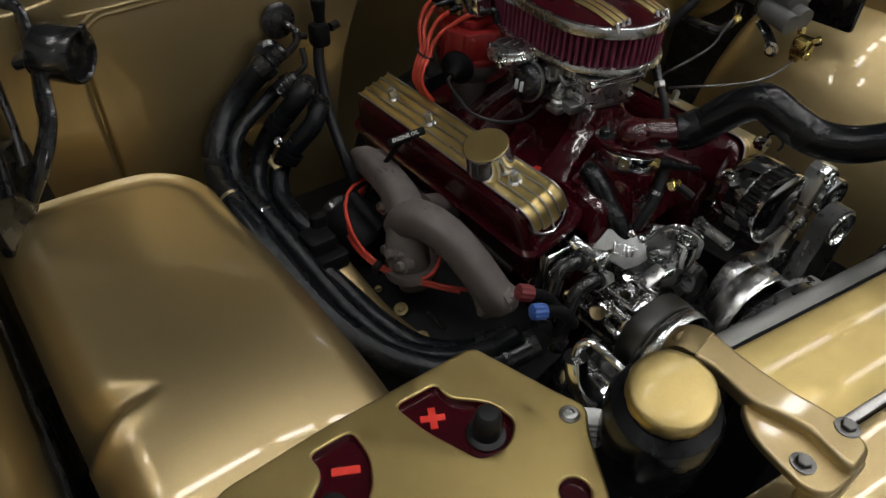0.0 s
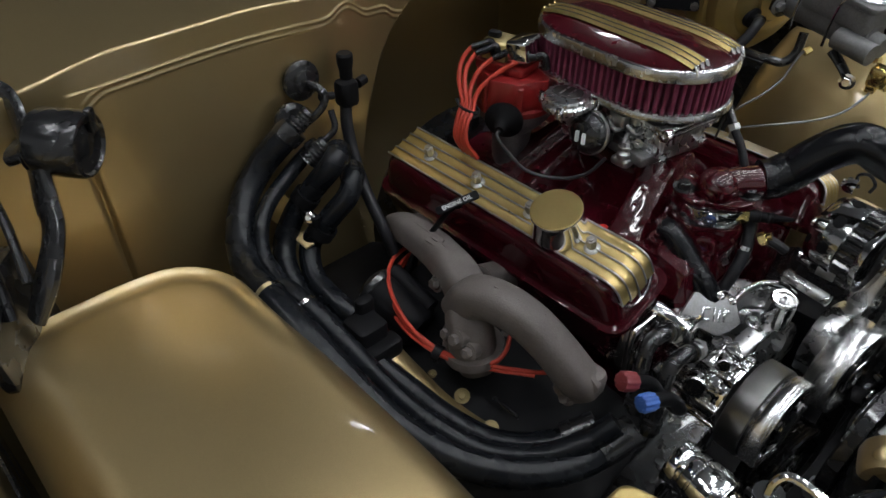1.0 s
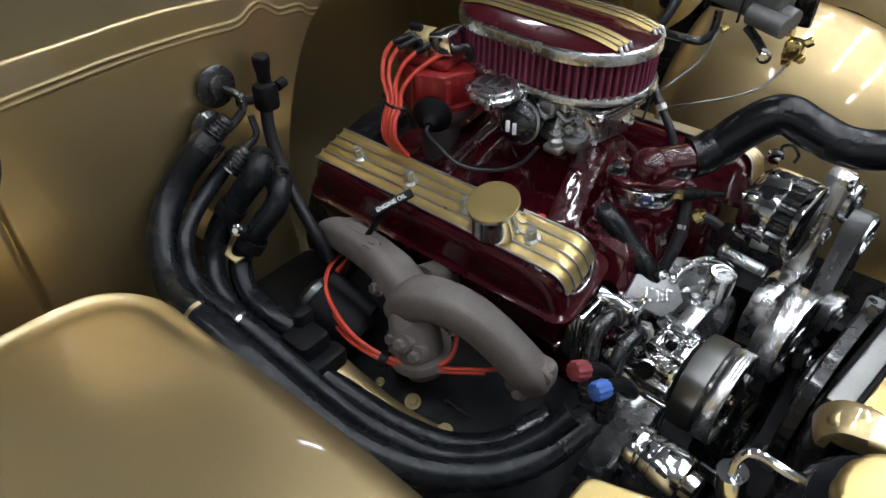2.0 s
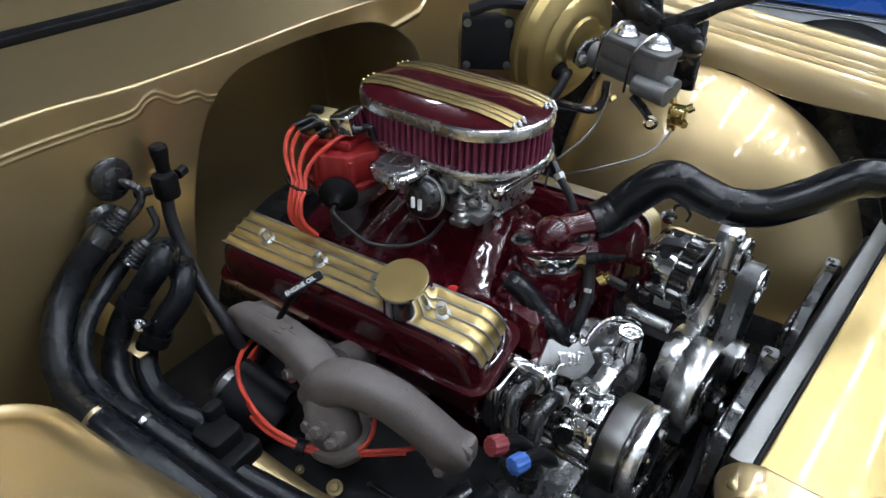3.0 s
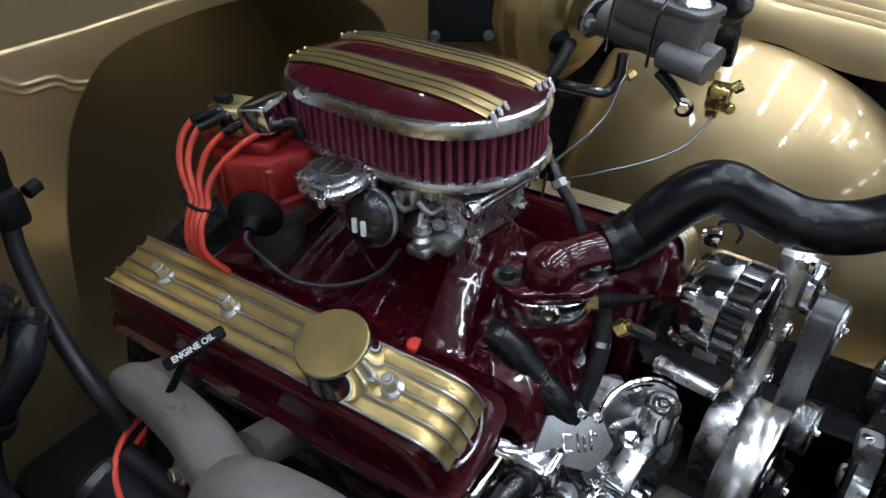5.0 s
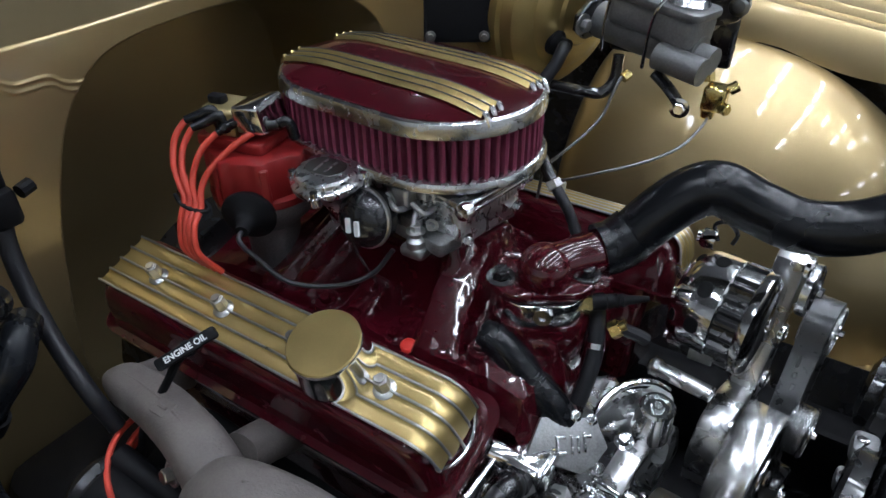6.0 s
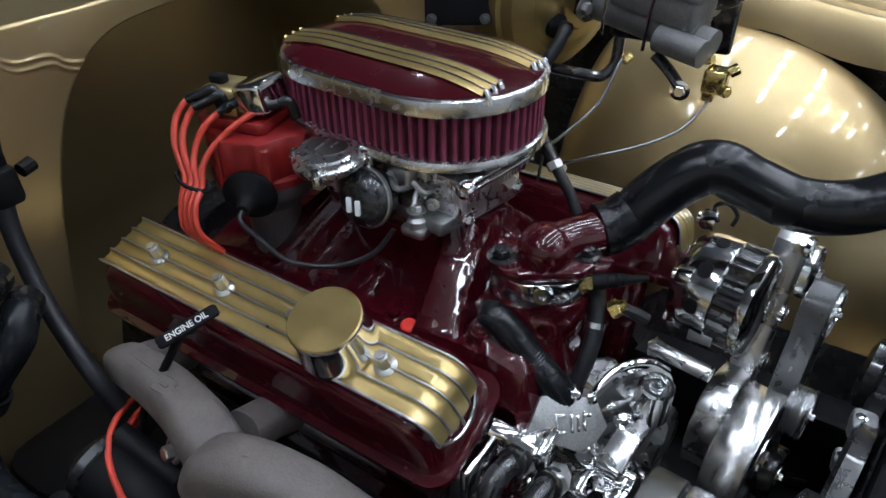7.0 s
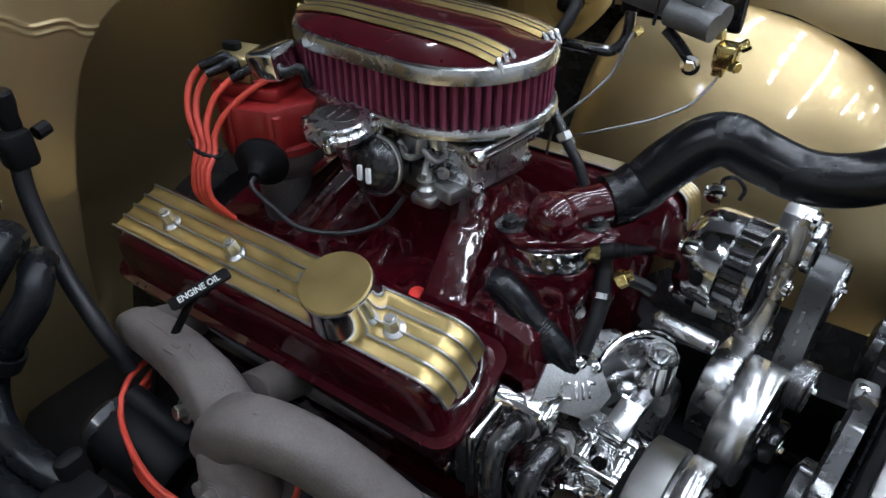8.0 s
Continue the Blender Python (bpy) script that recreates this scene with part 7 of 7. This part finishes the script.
def master_cylinder():
    t = thing("brake_master_cylinder", (0.38, 0.29, 1.02), "grey cast brake master cylinder with twin capped reservoir", "master cylinder")
    c = Vector((0.380, 0.312, 1.068))
    x = Vector((0.955, -0.25, -0.10)).normalized()
    z = Vector((0.03, 0.0, 1.0)).normalized()
    y = z.cross(x).normalized()
    z = x.cross(y)
    m = Matrix(((x.x, y.x, z.x, c.x), (x.y, y.y, z.y, c.y), (x.z, y.z, z.z, c.z), (0, 0, 0, 1)))
    bm = B()
    prism(bm, m, rounded(0.118, 0.056, 0.010, 4), -0.012, 0.022, 0.006)
    part("reservoir", bm, IRON_GREY, t)
    bm = B()
    prism(bm, m, rounded(0.124, 0.062, 0.012, 4), 0.020, 0.030, 0.003)
    part("lid", bm, IRON_GREY, t)
    for dx, r in ((-0.030, 0.020), (0.030, 0.024)):
        bm = B()
        lathe(bm, m @ Matrix.Translation((dx, 0, 0.030)), [(0, 0), (r, 0), (r + 0.001, 0.003), (r * 0.9, 0.007), (r * 0.72, 0.009), (r * 0.68, 0.013), (r * 0.5, 0.017), (0, 0.019)], 28)
        part("reservoir_cap", bm, POLISHED, t, "domed polished reservoir cap")
    bm = B()
    tube(bm, [m @ Vector((-0.095, 0, -0.022)), m @ Vector((0.060, 0, -0.022))], 0.023, 22, per=3)
    part("bore", bm, IRON_GREY, t)
    bm = B()
    tube(bm, [m @ Vector((0.058, 0, -0.022)), m @ Vector((0.080, 0, -0.022))], 0.016, 20, per=3)
    part("bore_end", bm, IRON_GREY, t)
    bm = B()
    tube(bm, [m @ Vector((0.025, -0.030, -0.026)), m @ Vector((0.085, -0.030, -0.026))], 0.016, 18, per=3)
    part("outlet_boss", bm, IRON_GREY, t)
    bm = B()
    prism(bm, m @ axes((-0.092, 0, -0.02), (1, 0, 0)), [(-0.046, 0.010), (-0.046, -0.010), (-0.026, -0.024), (0.026, -0.024), (0.046, -0.010), (0.046, 0.010), (0.026, 0.024), (-0.026, 0.024)], 0, 0.010, 0.003)
    part("flange", bm, BLACK, t, "black mounting flange")
    for dx in (-0.05, 0.012):
        bm = B()
        tube(bm, [m @ Vector((dx, -0.036, -0.045)), m @ Vector((dx, -0.039, 0.0)), m @ Vector((dx + 0.004, -0.038, 0.03)), m @ Vector((dx + 0.010, -0.015, 0.046)), m @ Vector((dx + 0.010, 0.015, 0.046)), m @ Vector((dx + 0.004, 0.038, 0.03)), m @ Vector((dx, 0.039, 0.0)), m @ Vector((dx, 0.036, -0.03))], 0.0022, 8)
        part("bail_wire", bm, CHROME, t, "bright steel bail wire")
    for s in (-1, 1):
        bolt(t, m @ Vector((-0.080, s * 0.042, -0.02)), x, 0.008, 0.010, CAST)
    # lever bracket with the proportioning valve
    b = thing("proportioning_valve", (0.466, 0.300, 0.985), "brass proportioning valve on a black bracket", "valve")
    bm = B()
    tube(bm, [(0.395, 0.270, 1.022), (0.415, 0.272, 1.005), (0.434, 0.270, 0.986)], 0.013, 12, per=5, flat=(1.0, 0.45))
    arm = part("bracket", bm, BLACK, b, "black bracket")
    bolt(arm, (0.434, 0.262, 0.988), (0.1, -1, 0.1), 0.007, 0.008, CHROME)
    bm = B()
    box(bm, (0.464, 0.300, 0.995), (0.026, 0.030, 0.028), 0.003)
    box(bm, (0.460, 0.296, 0.978), (0.014, 0.016, 0.016), 0.002)
    part("body", bm, BRASS, b)
    for p, dd in (((0.476, 0.306, 1.004), (0.7, 0.3, 0.5)), ((0.474, 0.290, 0.988), (0.7, -0.5, 0)), ((0.452, 0.306, 1.010), (-0.3, 0.2, 1))):
        bm = B()
        prism(bm, axes(p, dd), hexagon(0.007), 0, 0.012, 0.001, 1)
        part("nut", bm, BRASS, b)
    l = thing("brake_line", (0.40, 0.22, 0.95), "thin bent steel brake line", "pipe", "brake lines")
    bm = B()
    tube(bm, [(0.372, 0.252, 1.022), (0.366, 0.240, 1.018), (0.362, 0.228, 1.0), (0.358, 0.215, 0.978), (0.345, 0.188, 0.957), (0.328, 0.165, 0.938), (0.315, 0.158, 0.92), (0.31, 0.155, 0.88)], 0.0020, 8)
    part("pipe", bm, SATIN_DARK, l)
    bm = B()
    prism(bm, axes((0.372, 0.252, 1.022), (-0.3, -0.6, -0.3)), hexagon(0.006), 0, 0.012, 0.001, 1)
    part("nut", bm, BRASS, l)
    l = thing("brake_line", (0.44, 0.24, 0.95), "thin bent steel brake line", "pipe", "brake lines")
    bm = B()
    tube(bm, [(0.462, 0.290, 0.972), (0.460, 0.276, 0.965), (0.447, 0.248, 0.947), (0.42, 0.215, 0.935), (0.379, 0.184, 0.923), (0.33, 0.165, 0.905)], 0.0020, 8)
    part("pipe", bm, SATIN_DARK, l)


master_cylinder()


def fuel_line():
    t = thing("fuel_line", (0.36, 0.10, 0.93), "black braided fuel line with a grey fitting", "hose")
    a, b = Vector((0.338, 0.098, 0.968)), Vector((0.396, 0.075, 0.902))
    bm = B()
    tube(bm, [a, a.lerp(b, 0.35)], 0.0070, 14, per=4)
    part("fitting", bm, BLACK, t, "dark hose fitting")
    bm = B()
    prism(bm, axes(a.lerp(b, 0.3), b - a), hexagon(0.0090), 0, 0.010, 0.001, 1)
    part("nut", bm, SATIN, t)
    bm = B()
    tube(bm, [a.lerp(b, 0.35), a.lerp(b, 0.7) + Vector((0.002, 0, 0.002)), b], 0.0062, 12, per=5)
    part("hose_body", bm, RUBBER, t)


fuel_line()


def hinge_thing(side):
    return thing("hood_spring_mount", (0.0, side * 0.72, 0.95), "black hood spring mount with linked arms and pivot bolt", "spring mount", "hood spring mounts")


def far_hinge():
    t = hinge_thing(1)
    flat = Matrix(((1, 0, 0, 0), (0, 0, -1, 0), (0, 1, 0, 0), (0, 0, 0, 1)))
    for name, y, out in (
            ("arm", 0.480, [(0.373, 1.068), (0.362, 1.090), (0.389, 1.104), (0.456, 1.140), (0.54, 1.185), (0.55, 1.160), (0.462, 1.120), (0.418, 1.087)]),
            ("pivot_plate", 0.470, [(0.366, 1.052), (0.375, 1.085), (0.405, 1.095), (0.432, 1.086), (0.449, 1.070), (0.449, 1.052), (0.440, 1.040), (0.425, 1.033), (0.395, 1.026), (0.37, 1.033)]),
            ("arm", 0.490, [(0.25, 1.120), (0.27, 1.150), (0.308, 1.122), (0.36, 1.096), (0.378, 1.072), (0.36, 1.050), (0.31, 1.066)]),
            ("link", 0.520, [(0.27, 1.00), (0.30, 1.16), (0.33, 1.18), (0.36, 1.05), (0.38, 1.00)]),
            ("arm", 0.510, [(0.30, 1.13), (0.33, 1.20), (0.36, 1.20), (0.345, 1.12)])):
        bm = B()
        prism(bm, Matrix.Translation((0, y, 0)) @ flat, out, -0.009, 0.009, 0.003)
        part(name, bm, BLACK, t)
    bm = B()
    lathe(bm, axes((0.438, 0.462, 1.060), (0.1, -1, 0.1)), [(0, -0.02), (0.013, -0.02), (0.013, 0.0), (0.010, 0.004), (0.008, 0.007), (0, 0.008)], 22)
    part("pivot", bm, SATIN_DARK, t, "worn steel pivot bolt")
    bm = B()
    box(bm, (0.32, 0.60, 1.0), (0.20, 0.02, 0.14), 0.006)
    part("base_plate", bm, BLACK, t)
    bm = B()
    box(bm, (0.32, 0.56, 1.02), (0.04, 0.09, 0.03), 0.006)
    part("spacer", bm, BLACK, t)
    for x, z in ((0.30, 1.03), (0.38, 1.0)):
        bolt(t, (x, 0.588, z), (0, -1, 0), 0.008, 0.008, SATIN)
    b = thing("relay_box", (0.10, 0.24, 1.05), "black metal box on the firewall", "box")
    mm = axes((0.155, 0.215, 1.075), (0.50, -0.80, 0.10), (0, 0, 1))
    bm = B()
    prism(bm, mm, rounded(0.085, 0.085, 0.006, 3), -0.06, 0.0, 0.004)
    part("box_body", bm, BLACK_MATTE, b)
    for dx, dz in ((-0.034, 0.034), (-0.034, -0.034), (0.034, 0.034), (0.034, -0.034)):
        bolt(b, mm @ Vector((dx, dz, 0.0)), (0.5, -0.8, 0.1), 0.004, 0.005, SATIN_DARK)
    bm = B()
    tube(bm, [(0.12, 0.215, 1.125), (0.16, 0.235, 1.14), (0.21, 0.27, 1.135)], 0.01, 10)
    part("cable", bm, RUBBER, b)


far_hinge()


def near_hinge():
    t = hinge_thing(-1)
    # drum-like spring seat, curved arm and lower strap
    f = axes((-0.050, -0.662, 1.032), (0.62, 0.60, -0.06))
    bm = B()
    lathe(bm, f, [(0, -0.042), (0.034, -0.042), (0.038, -0.036), (0.038, 0.010), (0.036, 0.016), (0.033, 0.017), (0.031, 0.013), (0.020, 0.011), (0.012, 0.014), (0, 0.014)], 36)
    drum = part("spring_cup", bm, BLACK, t)
    bm = B()
    prism(bm, f @ Matrix.Translation((0.014, 0.024, 0.012)), rounded(0.012, 0.03, 0.004, 3), 0, 0.008, 0.002)
    part("spring_hook", bm, BLACK, drum)
    def arm(pts, r, radii=None, fl=(1.0, 0.4)):
        bm = B()
        tube(bm, pts, r, 14, flat=fl, radii=radii, square=0.8)
        part("arm", bm, BLACK, t)
    arm([(-0.150, -0.722, 1.082), (-0.120, -0.697, 1.077), (-0.093, -0.698, 1.052), (-0.064, -0.704, 1.019), (-0.037, -0.713, 0.987), (-0.016, -0.721, 0.961), (0.003, -0.746, 0.923), (0.010, -0.775, 0.880)], 0.014, [0.010, 0.013, 0.014, 0.016, 0.019, 0.018, 0.020, 0.016], (0.45, 1.1))
    arm([(-0.174, -0.740, 1.097), (-0.144, -0.745, 1.065), (-0.110, -0.750, 1.031), (-0.071, -0.755, 0.991), (-0.039, -0.758, 0.960), (-0.002, -0.766, 0.920)], 0.011, None, (0.5, 1.1))
    arm([(-0.133, -0.775, 1.030), (-0.099, -0.780, 0.996), (-0.062, -0.785, 0.959), (-0.025, -0.789, 0.922), (0.0, -0.795, 0.885)], 0.012, None, (0.5, 1.1))
    arm([(-0.100, -0.712, 1.020), (-0.080, -0.690, 1.030), (-0.060, -0.672, 1.036)], 0.026)
    bm = B()
    prism(bm, axes((-0.02, -0.79, 0.87), (0.6, 0.75, 0.1), (0, 0, 1)), rounded(0.13, 0.13, 0.02, 4), -0.012, 0.006, 0.004)
    part("pivot_plate", bm, BLACK, t)
    bm = B()
    box(bm, (-0.085, -0.82, 0.93), (0.05, 0.06, 0.28), 0.01)
    part("base_plate", bm, BLACK, t)
    bolt(t, (-0.012, -0.728, 0.948), (0.5, 0.7, 0.2), 0.009, 0.009, BLACK)
    bolt(t, (-0.078, -0.708, 1.02), (0.5, 0.7, 0.2), 0.009, 0.009, BLACK)


near_hinge()


# ==== the next car in the hall ====
def parked_car():
    t = thing("parked_car", (0.0, 3.2, 0.0), "blue over silver two-tone car parked beside the truck", "car")
    def arch(cx, r):
        return [(cx + r * math.cos(a), 0.30 + r * math.sin(a)) for a in [-0.2 + (math.pi + 0.4) * k / 24 for k in range(25)]]
    side = [(1.5, 0.22), (1.5, 0.60), (1.42, 0.70), (-2.9, 0.70), (-3.0, 0.58), (-3.0, 0.22)]
    lower = side + arch(-2.15, 0.385)[::-1] + arch(0.57, 0.385)[::-1]
    bm = B()
    prism(bm, axes((0, 2.40, 0.0), (0, 1, 0), (0, 0, 1)), [(-x, z) for x, z in lower][::-1], 0.0, 1.6, 0.01, 2)
    part("lower_body", bm, SILVER_PAINT, t, "silver painted lower side")
    bm = B()
    prism(bm, axes((0, 2.395, 0.0), (0, 1, 0), (0, 0, 1)), [(-1.45, 0.712), (-1.3, 0.80), (-0.3, 0.93), (2.6, 0.95), (2.95, 0.85), (2.95, 0.712)], 0.0, 1.61, 0.05, 4)
    part("upper_body", bm, BLUE_PAINT, t, "blue painted upper body")
    bm = B()
    prism(bm, axes((0, 2.45, 0.0), (0, 1, 0), (0, 0, 1)), [(0.2, 0.93), (0.7, 1.38), (1.9, 1.40), (2.5, 0.94)], 0.1, 1.4, 0.06, 3)
    part("cabin", bm, BLACK, t, "dark glazed cabin")
    bm = B()
    box(bm, (-0.75, 2.395, 0.706), (4.3, 0.024, 0.014), 0.004)
    part("trim_strip", bm, CHROME, t, "thin bright trim strip")
    for x in (0.57, -2.15):
        bm = B()
        lathe(bm, axes((x, 2.44, 0.345), (0, 1, 0)), [(0.19, 0.02), (0.2, 0.0), (0.30, 0.0), (0.325, 0.02), (0.345, 0.05), (0.345, 0.18), (0.3, 0.2), (0.19, 0.2)], 48)
        wheel = part("wheel", bm, TYRE, t, "black tyre")
        bm = B()
        lathe(bm, axes((x, 2.455, 0.345), (0, 1, 0)), [(0, 0.03), (0.05, 0.03), (0.14, 0.05), (0.185, 0.0), (0.19, 0.05)], 32)
        part("rim", bm, SATIN, wheel)


parked_car()
